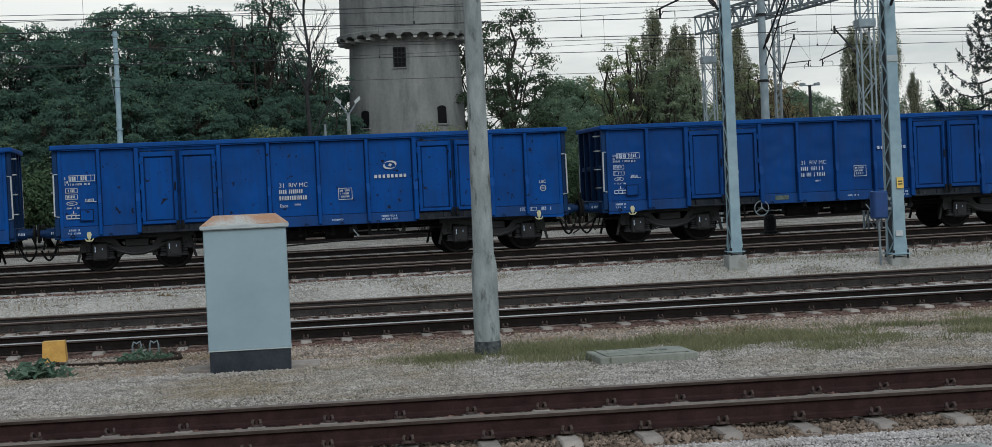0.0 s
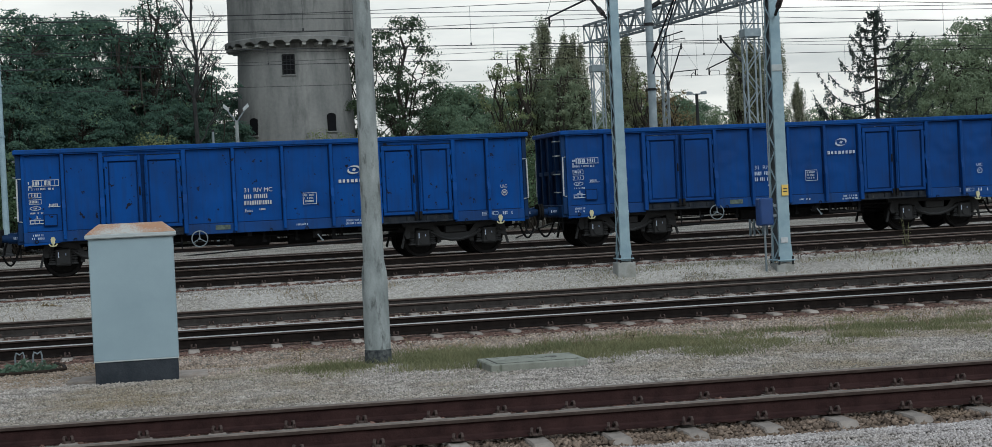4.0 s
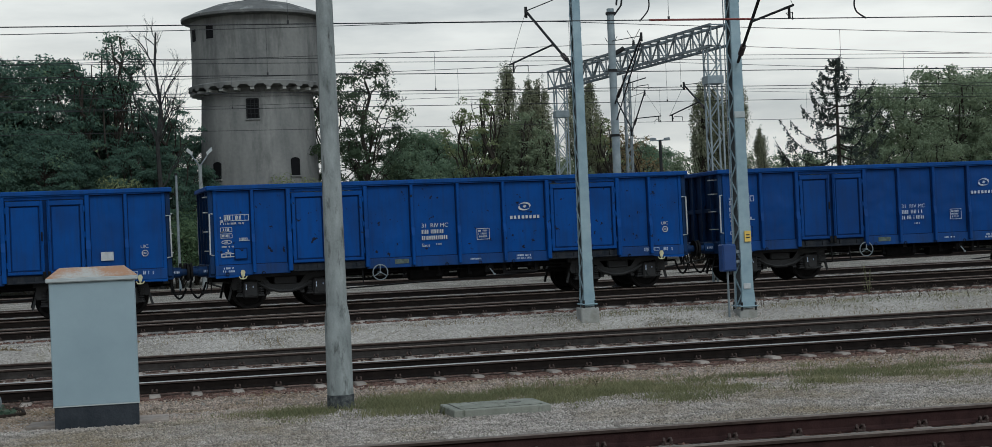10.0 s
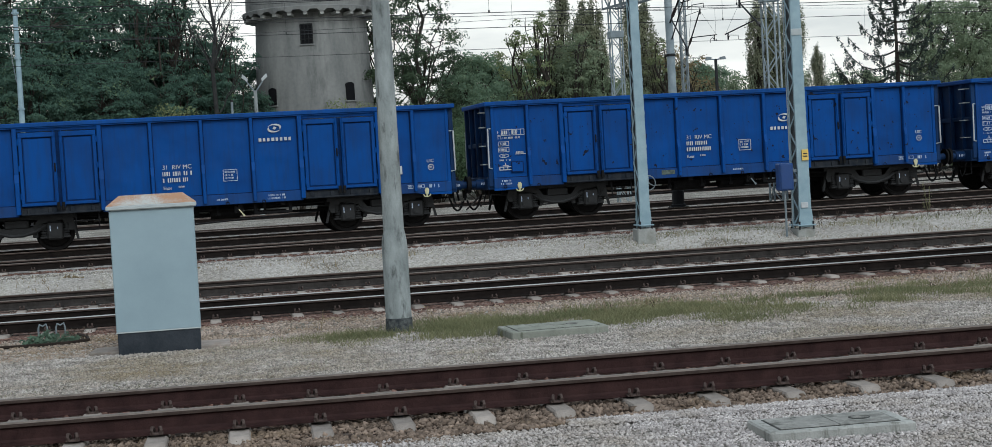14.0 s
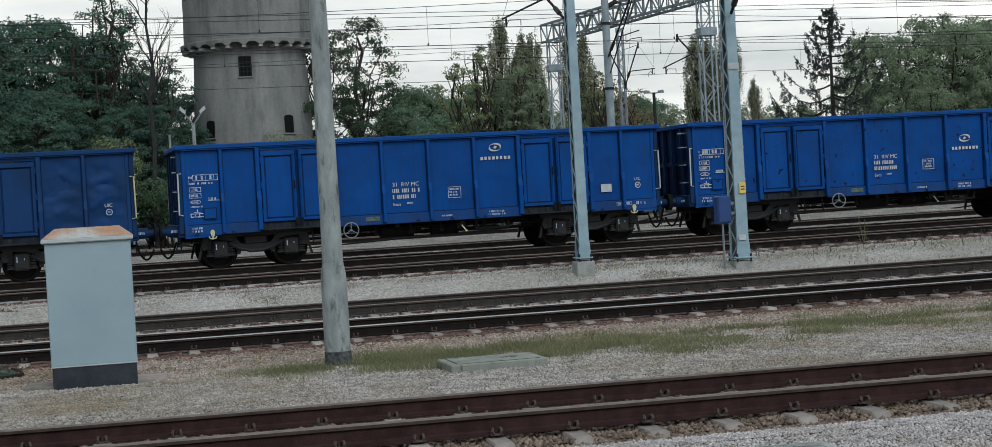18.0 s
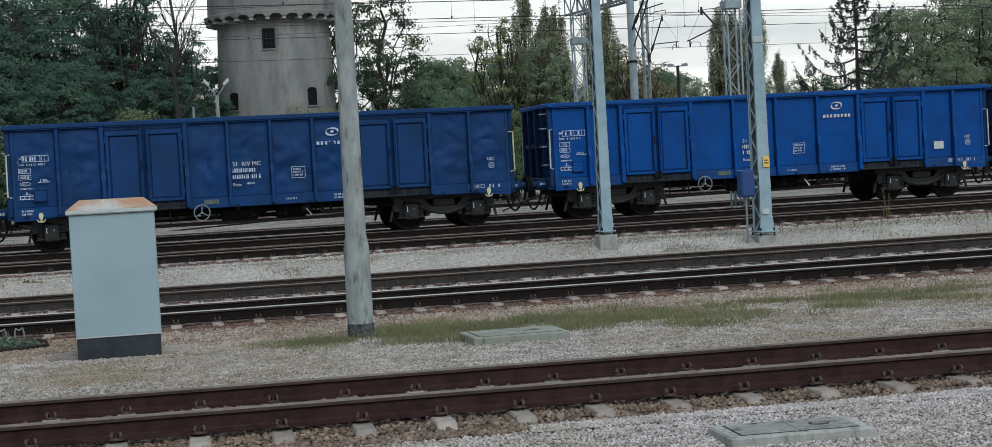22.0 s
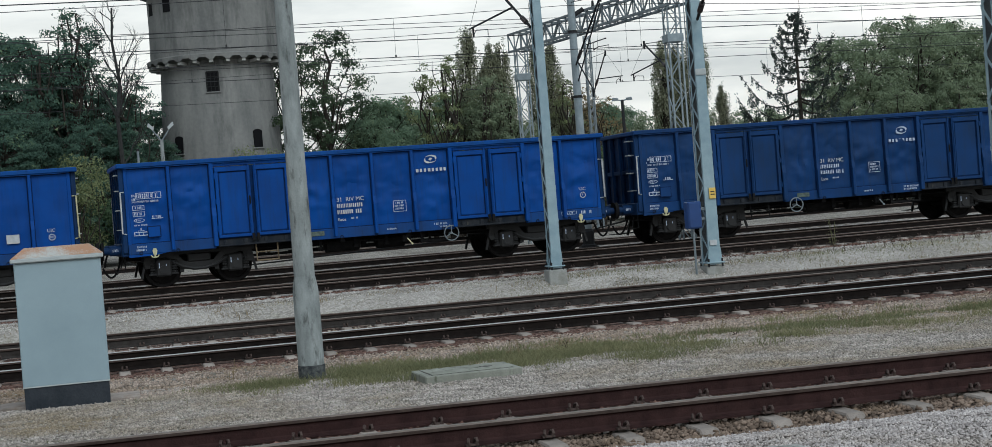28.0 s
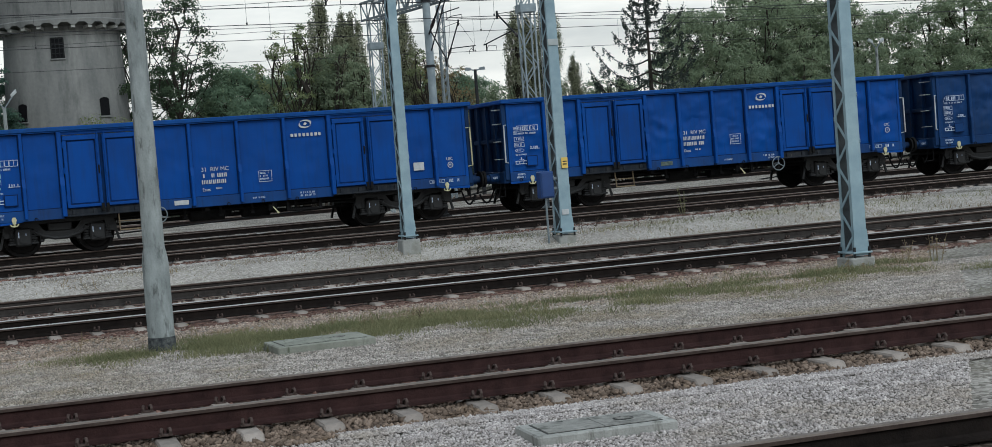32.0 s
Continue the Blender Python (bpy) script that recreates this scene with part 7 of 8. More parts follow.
def build_trees():
    lab = "broad dark green tree of dense feathery leaves"
    la = broad_tree(1, 12.2, 4.2, 0.8, 360, 125, lab, 0.085, LEAF_LOCUST, flatness=0.5, spray=(0.13, 0.25), up=0.55)
    lb = broad_tree(2, 11.4, 3.8, 0.8, 330, 125, lab, 0.085, LEAF_LOCUST, 0.5, flatness=0.5, spray=(0.13, 0.25), up=0.55)
    lc = broad_tree(3, 12.6, 3.5, 1.2, 290, 125, lab, 0.085, LEAF_LOCUST, -0.4, flatness=0.5, spray=(0.13, 0.25), up=0.55)
    place(la, -10.5, 84, 1.03, 0, True)
    for x, y, s, r in ((-16.8, 86, 0.97, 75), (-18.7, 80, 0.59, 140), (-6.6, 80, 0.65, 250), (-13.0, 80, 0.61, 20),):
        place(la, x, y, s, r)
    place(lb, -7.2, 86, 1.1, 40, True)
    for x, y, s, r in ((-20.4, 84, 1.0, 120), (-14.0, 88, 0.95, 300), (-4.2, 90, 0.9, 170), (-10.0, 79, 0.66, 310), (-25.8, 88, 1.05, 60),):
        place(lb, x, y, s, r)
    place(lc, -18.6, 84, 0.93, 80, True)
    for x, y, s, r in ((-14.9, 85, 0.9, 250), (-5.0, 86, 0.83, 200), (-9.7, 92, 1.04, 15), (-1.7, 86, 0.8, 135), (-2.8, 80, 0.62, 205), (-16.0, 80, 0.56, 95), (-23.9, 92, 0.97, 10), (0.4, 90, 0.73, 70),):
        place(lc, x, y, s, r)
    for x, y, s, r in ((-1.2, 81, 0.62, 15), (0.5, 84, 0.55, 160), (-5.6, 81, 0.7, 280)):
        place(lc, x, y, s, r)
    tuft = broad_tree(4, 13.2, 1.5, 8.6, 60, 70, "tall thin tree with tufts of leaves", 0.08, LEAF_LOCUST, 0.25, 0.2, spray=(0.2, 0.42))
    place(tuft, -3.5, 84, 1.01, 30, True)
    thin = broad_tree(22, 12.4, 2.5, 5.0, 84, 62, "tall thin-crowned tree with sky between its branches", 0.08, LEAF_LOCUST, 0.2, 0.25, flatness=0.7, spray=(0.12, 0.24))
    place(thin, -5.1, 84, 0.97, 10, True)
    for x, y, s, r in ((-2.9, 85, 0.93, 150), (-0.9, 83, 0.84, 260)):
        place(thin, x, y, s, r)
    place(bare_tree(5, 15.2), -1.2, 79, 0.92, 0, True)
    ld = broad_tree(6, 11.4, 2.9, 2.4, 92, 150, "open-crowned broad tree beside the water tower", 0.075, LEAF_OPEN, 0.3, 0.1, flatness=0.8, spray=(0.15, 0.27))
    place(ld, 9.6, 86, 1.04, 0, True)
    for x, y, s, r in ((8.2, 90, 0.96, 130), (11.5, 88, 0.72, 70),):
        place(ld, x, y, s, r)
    le = broad_tree(7, 8.6, 2.6, 0.4, 230, 110, "rounded green tree in the middle distance", 0.08, LEAF_MAPLE, spray=(0.14, 0.26))
    place(le, 13.9, 92, 1.0, 0, True)
    for x, y, s, r in ((15.5, 93, 0.93, 60), (11.9, 86, 0.83, 120), (13.0, 82, 0.72, 200), (8.8, 80, 0.6, 40), (7.6, 80, 0.52, 10), (28.7, 98, 0.91, 90), (24.3, 92, 0.92, 170), (14.6, 97, 0.98, 250), (18.8, 96, 1.04, 80), (31.0, 101, 0.88, 210),):
        place(le, x, y, s, r)
    lf = broad_tree(8, 9.4, 1.9, 0.4, 150, 75, "tall scrubby tree with thin foliage", 0.07, LEAF_POPLAR, 0, 0.2, spray=(0.16, 0.3))
    place(lf, 17.9, 82, 0.93, 140, True)
    for x, y, s, r in ((17.3, 84, 0.9, 220), (19.0, 82, 0.87, 10), (18.8, 86, 0.94, 300), (20.0, 83, 0.7, 90), (15.0, 82, 0.58, 170), (21.6, 84, 0.66, 250)):
        place(lf, x, y, s, r)
    ls = broad_tree(18, 10.0, 1.7, 2.6, 70, 62, "thin pale-leaved tree with gaps in its crown", 0.07, LEAF_WILLOW, 0, 0.25, spray=(0.16, 0.3))
    place(ls, 15.7, 83, 1.0, 0, True)
    for x, y, s, r in ((14.7, 83, 0.91, 90), (16.6, 84, 0.96, 210), (22.6, 84, 0.84, 40)):
        place(ls, x, y, s, r)
    pa = poplar(9, 10.9, 0.86, LEAF_COLUMN)
    place(pa, 17.6, 85, 1.02, 0, True)
    for x, y, s, r in ((21.6, 85, 0.94, 70), (31.0, 86, 0.98, 200), (22.5, 86, 0.93, 33),):
        place(pa, x, y, s, r)
    pb = poplar(19, 10.6, 0.74, LEAF_COLUMN, 110)
    place(pb, 18.6, 84, 0.99, 0, True)
    for x, y, s, r in ((19.2, 84, 1.0, 70), (29.1, 86, 0.98, 140), (30.2, 87, 0.96, 20), (32.5, 86, 0.72, 10),):
        place(pb, x, y, s, r)
    place(spruce(10, 11.0, 7.2), 35.55, 82, 1.0, 0, True)
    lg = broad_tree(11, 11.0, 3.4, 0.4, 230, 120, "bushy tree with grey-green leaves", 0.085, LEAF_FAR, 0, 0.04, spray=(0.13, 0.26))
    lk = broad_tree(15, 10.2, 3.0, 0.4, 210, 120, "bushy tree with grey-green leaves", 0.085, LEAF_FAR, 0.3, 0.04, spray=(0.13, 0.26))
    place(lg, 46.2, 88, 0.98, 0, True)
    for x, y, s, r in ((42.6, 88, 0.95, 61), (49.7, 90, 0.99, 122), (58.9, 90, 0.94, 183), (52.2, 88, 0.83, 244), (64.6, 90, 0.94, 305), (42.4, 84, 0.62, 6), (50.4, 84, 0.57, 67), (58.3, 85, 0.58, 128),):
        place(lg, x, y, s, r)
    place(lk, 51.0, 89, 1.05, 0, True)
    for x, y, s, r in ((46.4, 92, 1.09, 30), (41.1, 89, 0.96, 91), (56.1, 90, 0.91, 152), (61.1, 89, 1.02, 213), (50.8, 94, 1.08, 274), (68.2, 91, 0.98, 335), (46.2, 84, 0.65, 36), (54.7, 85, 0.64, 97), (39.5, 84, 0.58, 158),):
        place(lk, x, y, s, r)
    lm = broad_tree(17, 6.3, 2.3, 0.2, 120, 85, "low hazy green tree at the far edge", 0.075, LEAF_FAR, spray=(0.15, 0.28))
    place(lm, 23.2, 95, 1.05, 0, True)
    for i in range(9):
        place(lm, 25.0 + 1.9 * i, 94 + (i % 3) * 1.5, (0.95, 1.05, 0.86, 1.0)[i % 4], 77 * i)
    lh = broad_tree(12, 7.4, 2.4, 0.4, 150, 26, "low autumn-tinted tree with bare twigs", 0.07, LEAF_AUTUMN, 0, 0.45)
    place(lh, 25.4, 90, 1.0, 0, True)
    for x, y, s, r in ((27.6, 93, 0.88, 60), (33.6, 98, 0.8, 120), (35.6, 99, 0.75, 190), (23.6, 86, 1.08, 20), (24.4, 84, 0.98, 200)):
        place(lh, x, y, s, r)
    wi = bush(16, 6.6, 1.9, LEAF_WILLOW, 5200, 0.06, "pale yellow-green shrub at the foot of the tower")
    place(wi, 5.3, 78, 0.9, 0, True)
    for x, s, r in ((-18.4, 1.1, 70), (-16.0, 0.95, 160), (-20.6, 1.2, 240), (9.0, 0.62, 200)):
        place(wi, x, 77, s, r)
    for x, s, r in ((-3.1, 1.0, 310), (-4.4, 0.88, 30), (2.6, 0.66, 120), (4.0, 0.62, 250)):
        place(wi, x, 74.2, s, r)
    db = bush(21, 5.4, 2.2, NEEDLE, 5200, 0.075, "dark bush at the foot of the spruce")
    place(db, 36.4, 80, 1.0, 0, True)
    bu = bush(13, 4.6, 2.4, LEAF_BUSH, 6400, 0.07)
    place(bu, -6.7, 76, 1.05, 0, True)
    for i, (x, s) in enumerate(((-20, 1.3), (-16.5, 1.1), (-13, 1.05), (-9.2, 1.15), (-26, 1.2), (-0.6, 0.95), (6.9, 1.1), (9.4, 1.0), (12.0, 1.0), (15.2, 1.0), (18.5, 1.0), (22, 1.0), (25.5, 0.95), (29, 1.0), (33, 1.05), (40.5, 1.1), (44.5, 1.2), (48.8, 1.2), (54, 1.2), (59, 1.2), (65, 1.2))):
        place(bu, x, 76.5 + (i % 3) * 1.2 + 0.04 * max(x, 0), s, i * 47)
    rng = np.random.default_rng(14)
    n = 26000
    x = rng.uniform(-70, 150, n)
    top = 5.0 + 1.6 * np.sin(x * 0.21) + 1.2 * np.sin(x * 0.53 + 1) + 0.8 * np.sin(x * 1.3)
    z = top * rng.random(n) ** 0.7
    y = 135 + rng.normal(size=n) * 3.0 + 0.2 * np.maximum(x, 0)
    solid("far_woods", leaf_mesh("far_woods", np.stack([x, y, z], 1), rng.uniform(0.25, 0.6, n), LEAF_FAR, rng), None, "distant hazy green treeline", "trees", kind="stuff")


CHIP_V = np.array([(1, 0.1, 0), (0.1, 0.95, 0.15), (-0.95, 0.1, -0.1), (0, -1, 0.1), (0.25, 0.1, 0.8), (-0.2, -0.1, -0.8)])
CHIP_F = np.array([(0, 1, 4), (1, 2, 4), (2, 3, 4), (3, 0, 4), (1, 0, 5), (2, 1, 5), (3, 2, 5), (0, 3, 5)])


def stones(name, label, mat, boxes, seed, rounded=False):
    """Loose broken stones strewn over stretches of the plan: (x0, x1, v0, v1, count, size, lift)."""
    rng = np.random.default_rng(seed)
    if rounded:
        a5, a3 = np.arange(5) * 1.2566, np.arange(4) * 1.5708 + 0.3
        bv = np.concatenate([np.stack([0.95 * np.cos(a5), 0.95 * np.sin(a5), -0.3 + 0.35 * np.cos(2 * a5)], 1), np.stack([0.62 * np.cos(a3), 0.62 * np.sin(a3), 0.66 + 0.18 * np.cos(a3)], 1)])
        bf = np.array([(0, 1, 5), (1, 6, 5), (1, 2, 6), (2, 3, 7), (2, 7, 6), (3, 4, 7), (4, 8, 7), (4, 0, 8), (0, 5, 8), (5, 6, 7), (5, 7, 8)])
    else:
        bv, bf = CHIP_V, CHIP_F
    allv, allf, off = [], [], 0
    for x0, x1, v0, v1, n, size, lift in boxes:
        v = rng.uniform(v0, v1, n)
        # the strewn stretch widens with distance to fit the camera's view
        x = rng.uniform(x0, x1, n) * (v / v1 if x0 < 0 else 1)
        kk = np.array([slope(a) for a in v])
        z = np.array([level(a) for a in v]) + lift
        s = size * rng.uniform(0.5, 1.25, n)
        sc = rng.uniform(0.55, 1.0, (n, 1, 3)) * s[:, None, None]
        jit = 1 + 0.2 * rng.normal(size=(n, len(bv), 3))
        p = bv[None] * jit * sc
        # each stone is tipped its own way
        tip = rng.normal(size=n) * (0.35 if rounded else 0.8)
        ct, st = np.cos(tip)[:, None], np.sin(tip)[:, None]
        p = np.stack([p[:, :, 0], p[:, :, 1] * ct - p[:, :, 2] * st, p[:, :, 1] * st + p[:, :, 2] * ct], 2)
        a = rng.uniform(0, 6.283, n)
        ca, sa = np.cos(a)[:, None], np.sin(a)[:, None]
        px_, py_ = p[:, :, 0] * ca - p[:, :, 1] * sa, p[:, :, 0] * sa + p[:, :, 1] * ca
        p = np.stack([px_ + x[:, None], py_ + (v + kk * x)[:, None], p[:, :, 2] * 0.85 + z[:, None]], 2)
        allv.append(p.reshape(-1, 3))
        allf.append((bf[None] + (np.arange(n) * len(bv))[:, None, None] + off).reshape(-1, 3))
        off += n * len(bv)
    v, f = np.concatenate(allv), np.concatenate(allf)
    me = bpy.data.meshes.new(name)
    me.vertices.add(len(v))
    me.vertices.foreach_set("co", v.astype(np.float32).ravel())
    me.loops.add(f.size)
    me.loops.foreach_set("vertex_index", f.astype(np.int32).ravel())
    me.polygons.add(len(f))
    me.polygons.foreach_set("loop_start", np.arange(0, f.size, 3, dtype=np.int32))
    me.materials.append(mat)
    me.update(calc_edges=True)
    return solid(name, me, None, label, "gravel", kind="stuff")


def blades(name, label, mat, spots, seed, h=0.22, w=0.008):
    """Grass: thin bent blades in tufts; spots: (x, y, spread x, spread y, count, height factor)."""
    rng = np.random.default_rng(seed)
    gg = Geo()
    for x, y, sx, sy, n, hf in spots:
        for i in range(n):
            px_, py_ = x + rng.normal() * sx, y + rng.normal() * sy
            z = on_ground(px_, py_) - 0.01
            a = rng.random() * 6.283
            hh = h * hf * rng.uniform(0.4, 1.3)
            dx, dy = math.cos(a), math.sin(a)
            b = hh * rng.uniform(0.25, 0.95)
            c = rng.random() * 6.283
            bx, by = math.cos(c) * b, math.sin(c) * b
            ww = w * rng.uniform(0.7, 1.5)
            gg.add([(px_ - dx * ww, py_ - dy * ww, z), (px_ + dx * ww, py_ + dy * ww, z), (px_ + bx * 0.35 + dx * ww * 0.7, py_ + by * 0.35 + dy * ww * 0.7, z + hh * 0.6), (px_ + bx * 0.35 - dx * ww * 0.7, py_ + by * 0.35 - dy * ww * 0.7, z + hh * 0.6), (px_ + bx, py_ + by, z + hh)], [(0, 1, 2, 3), (3, 2, 4)])
    return solid(name, gg, mat, label, "grass", kind="stuff")


def weed(at, r, h, n, mat, label, seed, size):
    rng = np.random.default_rng(seed)
    wd = thing("weed", label, "plant", at, group="weeds on the ballast")
    gg = Geo()
    cs = []
    for i in range(n):
        an, f = rng.random() * 6.283, math.sqrt(rng.random())
        p = (math.cos(an) * r * f, math.sin(an) * r * f * 0.8, h * (1 - 0.6 * f) * rng.uniform(0.5, 1.05))
        gg.cyl((p[0] * 0.2, p[1] * 0.2, -0.03), p, 0.006, 0.003, 5, False)
        cs.append(p)
        for k in range(4):
            cs.append((p[0] + rng.normal() * size, p[1] + rng.normal() * size, max(0.02, p[2] - rng.random() * h * 0.4)))
    tagged(part("stems", gg, mat, wd), kind="stuff")
    part("leaves", leaf_mesh("leaves", np.array(cs), rng.uniform(0.6, 1.3, len(cs)) * size, mat, rng, 0.8, 0.7), None, wd)


def stalks(at, h, n, seed, label="dry upright weed stalks in the gravel", mat=None):
    rng = np.random.default_rng(seed)
    st = thing("dry_stalks", label, "plant", at, group="dry stalks")
    gg, cs = Geo(), []
    for i in range(n):
        b = Vector((rng.normal() * 0.06, rng.normal() * 0.05, -0.02))
        t = b + Vector((rng.normal() * 0.06, rng.normal() * 0.05, h * rng.uniform(0.5, 1.1)))
        gg.cyl(b, t, 0.006, 0.003, 5, False)
        for k in range(12):
            q = b.lerp(t, rng.uniform(0.25, 1.0))
            cs.append((q.x + rng.normal() * 0.03, q.y + rng.normal() * 0.03, q.z))
    tagged(part("stems", gg, mat or DRY, st), kind="stuff")
    tagged(part("seed_heads", leaf_mesh("seed_heads", np.array(cs), rng.uniform(0.5, 1.2, len(cs)) * 0.022, mat or DRY, rng), None, st), kind="stuff")


def build_ground_cover():
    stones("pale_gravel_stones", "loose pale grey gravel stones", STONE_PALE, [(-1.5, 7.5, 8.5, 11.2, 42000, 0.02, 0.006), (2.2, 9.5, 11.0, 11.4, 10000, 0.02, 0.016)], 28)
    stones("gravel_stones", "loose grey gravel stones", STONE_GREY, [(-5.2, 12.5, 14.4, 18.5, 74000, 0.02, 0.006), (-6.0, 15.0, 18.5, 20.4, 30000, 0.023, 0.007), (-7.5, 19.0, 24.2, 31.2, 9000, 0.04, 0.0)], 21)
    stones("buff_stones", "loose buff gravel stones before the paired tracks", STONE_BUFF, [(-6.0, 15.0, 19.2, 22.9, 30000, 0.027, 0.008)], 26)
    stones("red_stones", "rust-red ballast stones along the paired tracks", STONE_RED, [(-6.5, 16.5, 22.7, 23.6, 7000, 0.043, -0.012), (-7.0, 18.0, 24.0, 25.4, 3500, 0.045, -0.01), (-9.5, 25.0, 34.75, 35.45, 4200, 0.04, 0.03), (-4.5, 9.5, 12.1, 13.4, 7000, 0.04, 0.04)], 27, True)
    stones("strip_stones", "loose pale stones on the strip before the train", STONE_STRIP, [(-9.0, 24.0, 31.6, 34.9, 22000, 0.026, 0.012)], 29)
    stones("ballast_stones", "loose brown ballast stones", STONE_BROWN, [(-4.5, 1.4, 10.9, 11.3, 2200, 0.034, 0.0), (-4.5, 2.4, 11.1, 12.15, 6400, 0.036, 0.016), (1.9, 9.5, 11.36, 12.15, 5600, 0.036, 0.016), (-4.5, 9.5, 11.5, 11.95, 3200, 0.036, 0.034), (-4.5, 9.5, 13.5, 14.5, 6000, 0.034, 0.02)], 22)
    rng = np.random.default_rng(23)
    sp = []
    for i in range(640):
        x = rng.uniform(1.05, 13.5) if i % 3 else rng.uniform(1.2, 6.0)
        mid = float(np.interp(x, [0.6, 2, 4.5, 6.5, 9.5, 13.5], [19.1, 19.35, 19.4, 19.5, 19.9, 20.6]))
        y = mid + rng.normal() * float(np.interp(x, [1, 3, 6], [0.45, 0.6, 0.85]))
        if noise.noise(Vector((x * 0.9, y * 1.3, 4.0))) < -0.24 + 0.016 * x:
            continue
        sp.append((x, y, 0.17, 0.15, int(rng.uniform(60, 230) * (1.0 if x < 6.5 else 0.75)), rng.uniform(0.35, 1.0)))
    for i in range(34):
        sp.append((1.35 + rng.normal() * 0.55, 19.25 + rng.normal() * 0.22, 0.16, 0.1, 60, rng.uniform(0.4, 0.85)))
    for i in range(110):
        sp.append((rng.uniform(-4, 14), rng.uniform(15.0, 20.8), 0.22, 0.16, int(rng.uniform(8, 45)), rng.uniform(0.15, 0.4)))
    # no grass on the camera's sight line to the pole's foot
    sp = [q for q in sp if not (abs(q[0] - 1.76) < 0.3 and 18.75 < q[1] < 19.5)]
    blades("trackside_grass", "short green and straw grass round the cable pit", GRASS, sp, 24, 0.11, 0.0045)
    sp = [(x, 31.6 + rng.random() * 2.6 + 0.07 * x, 0.35, 0.2, 40, rng.uniform(0.3, 0.8)) for x in rng.uniform(-8, 28, 110)]
    blades("strip_grass", "sparse dry grass on the pale strip", DRY, sp, 25, 0.16, 0.006)
    sp = [(x, 32.0 + rng.random() * 2.4 + 0.07 * x, 0.4, 0.16, 55, rng.uniform(0.25, 0.7)) for x in rng.uniform(7.5, 28, 120)]
    blades("strip_weeds", "thin green growth on the pale strip", GRASS, sp, 35, 0.14, 0.006)
    weed((-3.75, 19.9, -0.34), 0.34, 0.27, 34, WEED, "blue-green leafy weed on the gravel", 31, 0.07)
    weed((-2.7, 22.0, -0.40), 0.38, 0.2, 50, WEED, "low spreading weed beside the rail clamps", 32, 0.04)
    stalks((-2.33, 22.0, -0.39), 0.2, 5, 34, mat=STALK_BROWN)
    stalks((16.6, 36.9, -0.10), 0.75, 5, 33, "tall pale weed beside the empty track", GRASS)
    for i, (x, y) in enumerate(((13.3, 21.2), (13.6, 21.0), (12.9, 20.9), (13.9, 21.5))):
        stalks((x, y, -0.37), 0.42, 3, 40 + i)
    for i in range(14):
        x = rng.uniform(-2, 12)
        stalks((x, 20.3 + rng.normal() * 0.4, -0.36), 0.28, 2, 60 + i)
    for i in range(24):
        x = 12.6 + i * 0.46 + rng.normal() * 0.25
        stalks((x, 33.5 + 0.09 * x + rng.normal() * 0.35, -0.16), 0.36 * rng.uniform(0.7, 1.2), 2, 80 + i, "short brown weed stalk on the pale strip", STALK_BROWN)
    for i, (x, y) in enumerate(((4.6, 19.9), (5.0, 19.75), (5.15, 19.8), (3.9, 20.2), (7.4, 19.9), (9.1, 20.3))):
        stalks((x, y, -0.36), 0.2, 1, 130 + i, "short brown weed stalk in the grass", STALK_BROWN)
    for i, x in enumerate((-3.6, -2.4, -0.9)):
        weed((x, 33.2 + 0.2 * i, -0.2), 0.3, 0.12, 16, DRY, "brown withered plant on the pale gravel", 120 + i, 0.05)


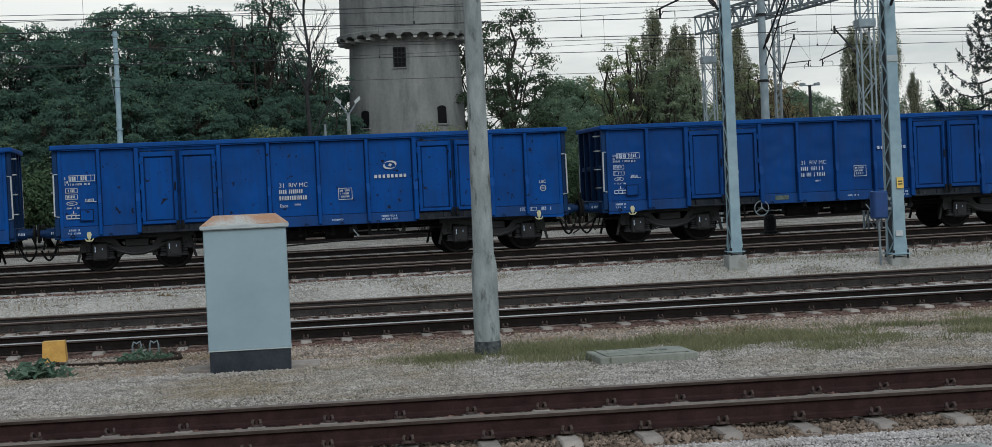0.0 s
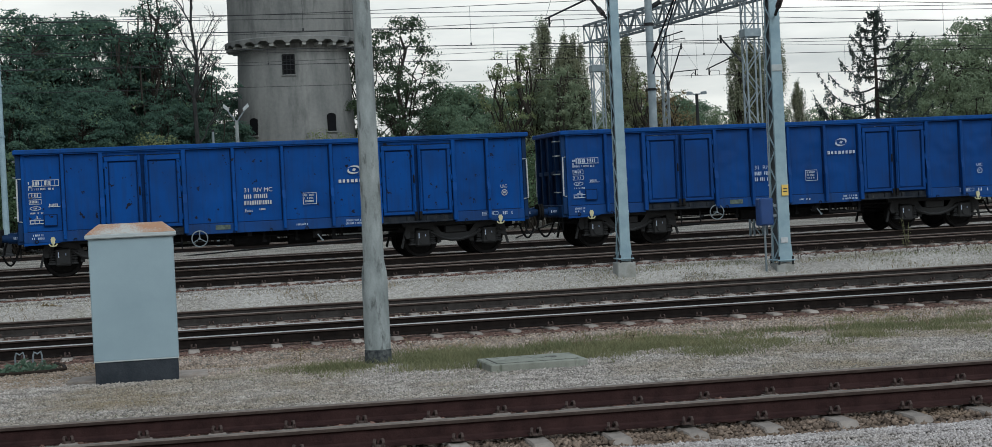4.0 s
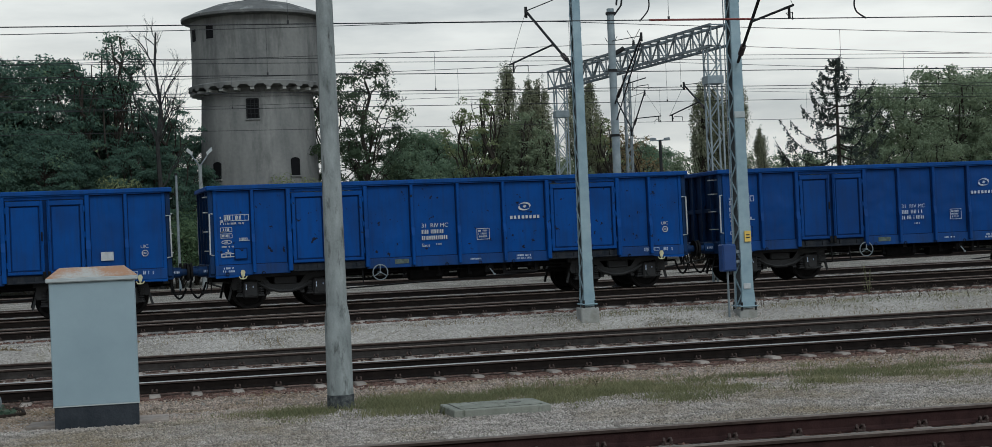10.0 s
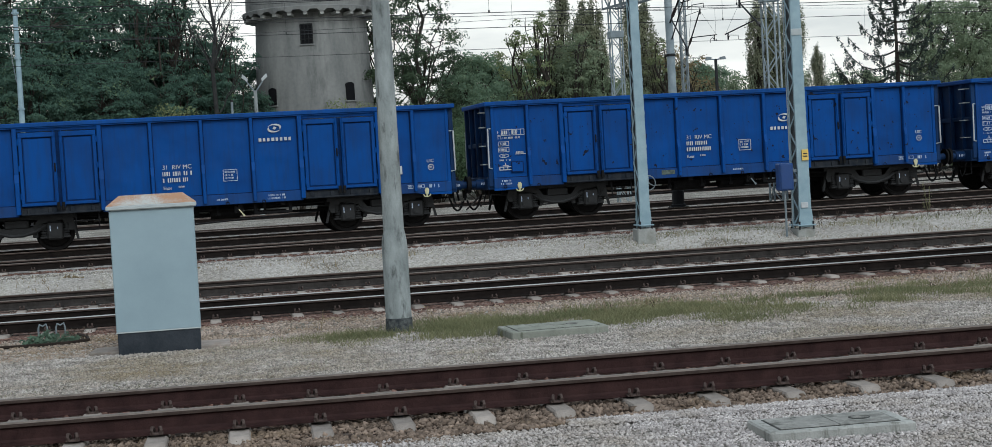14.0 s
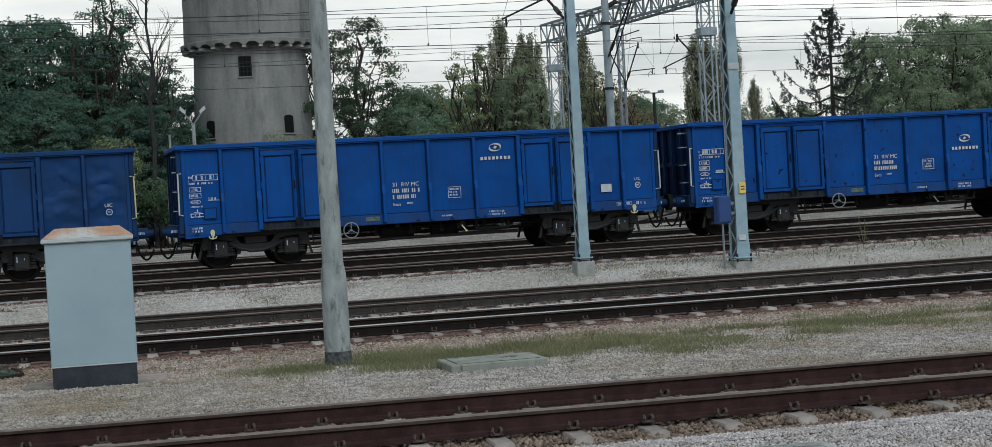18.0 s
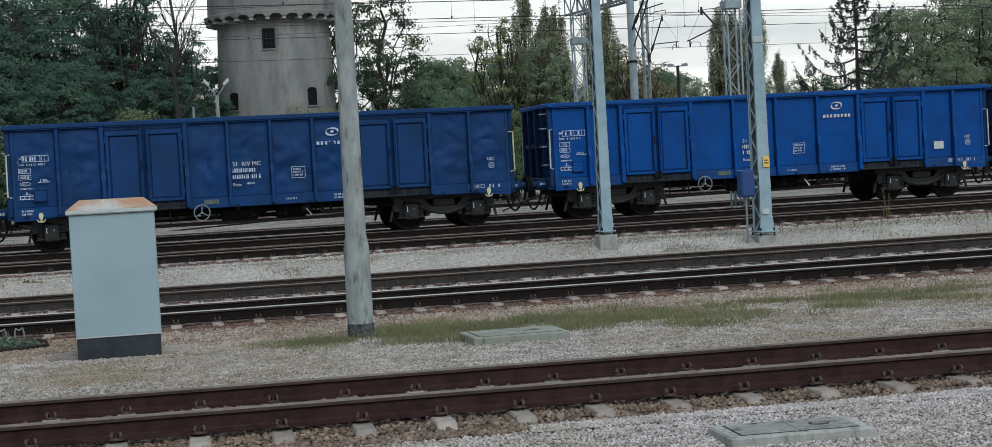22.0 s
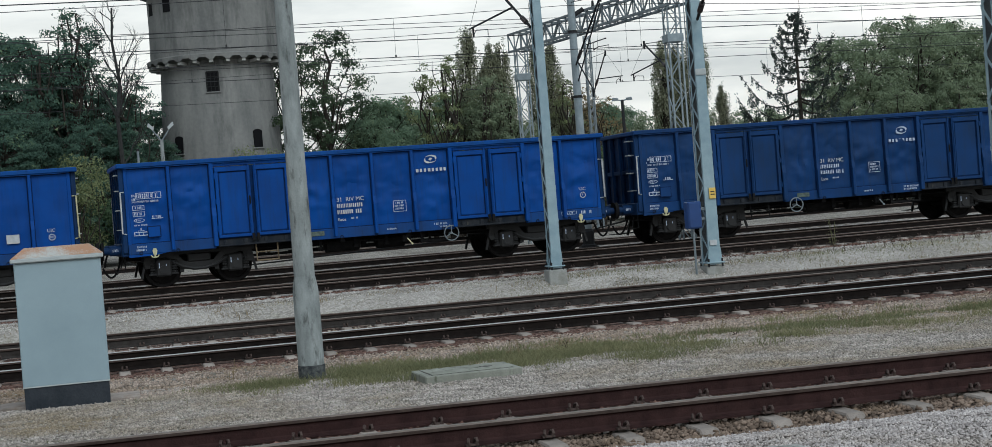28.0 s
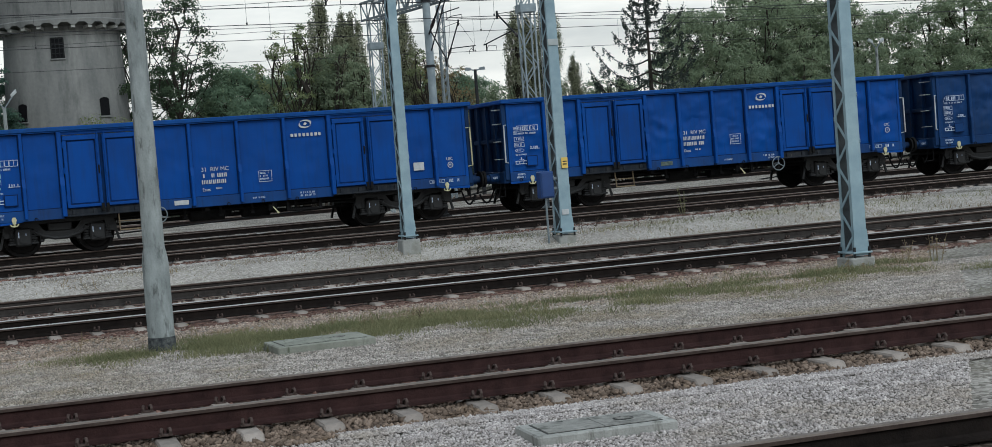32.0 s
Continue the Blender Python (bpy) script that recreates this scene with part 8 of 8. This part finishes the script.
# ---- travel of the train ----
TRAVEL = [(0, 0.1), (1, 0.5), (2, 0.94), (3, 1.46), (4.25, 2.23), (5.5, 3.08), (7, 4.36), (8.5, 5.95), (10, 7.76), (11.5, 9.83), (13, 12.09), (14.5, 14.59), (16.5, 18.26), (18, 21.32), (20, 25.77), (21.5, 29.42), (23, 33.5), (24.5, 37.76), (26, 42.36), (28.5, 50.81), (30.5, 57.97), (32, 63.72)]


def travelled(t):
    """Smooth distance from the table (monotone cubic between its rows)."""
    n = len(TRAVEL)
    i = max(0, min(n - 2, sum(1 for q in TRAVEL if q[0] <= t) - 1))

    def speed(j):
        a, b = max(0, j - 1), min(n - 1, j + 1)
        return (TRAVEL[b][1] - TRAVEL[a][1]) / (TRAVEL[b][0] - TRAVEL[a][0])
    (t0, s0), (t1, s1) = TRAVEL[i], TRAVEL[i + 1]
    h, u = t1 - t0, (t - t0) / (t1 - t0)
    return (2 * u ** 3 - 3 * u ** 2 + 1) * s0 + (u ** 3 - 2 * u ** 2 + u) * h * speed(i) + (-2 * u ** 3 + 3 * u ** 2) * s1 + (u ** 3 - u ** 2) * h * speed(i + 1)


def motions():
    times = [i * 0.5 for i in range(65)]
    for wg, centre in TRAIN:
        rows = []
        for t in times:
            # the wagon rides on its two bogies, 9.3 m apart
            p, q = on_train_track(centre + travelled(t) - 4.65), on_train_track(centre + travelled(t) + 4.65)
            m = (p + q) / 2
            rows.append((t, pose(m.x, m.y, 0.134, 0, 0, math.degrees(math.atan2(q.y - p.y, q.x - p.x)))))
        walk(wg, rows)
    # a wheel of 0.46 m radius turns once in 2.89 m: rows every 0.6 m of travel at most
    turn, t, last = [(0.0, 0.0)], 0.0, 0.0
    while t < 32.0 - 1e-6:
        t = min(32.0, t + 0.1)
        d = travelled(t)
        if d - last > 0.3 or t >= 32.0 - 1e-6:
            turn.append((t, d))
            last = d
    for ws, x in WHEELS:
        walk(ws, [(t, pose(x, 0, 0.46, 0, math.degrees(d / 0.46), 0)) for t, d in turn])


build_tracks()
build_train()
build_trackside()
build_trees()
build_ground_cover()
motions()
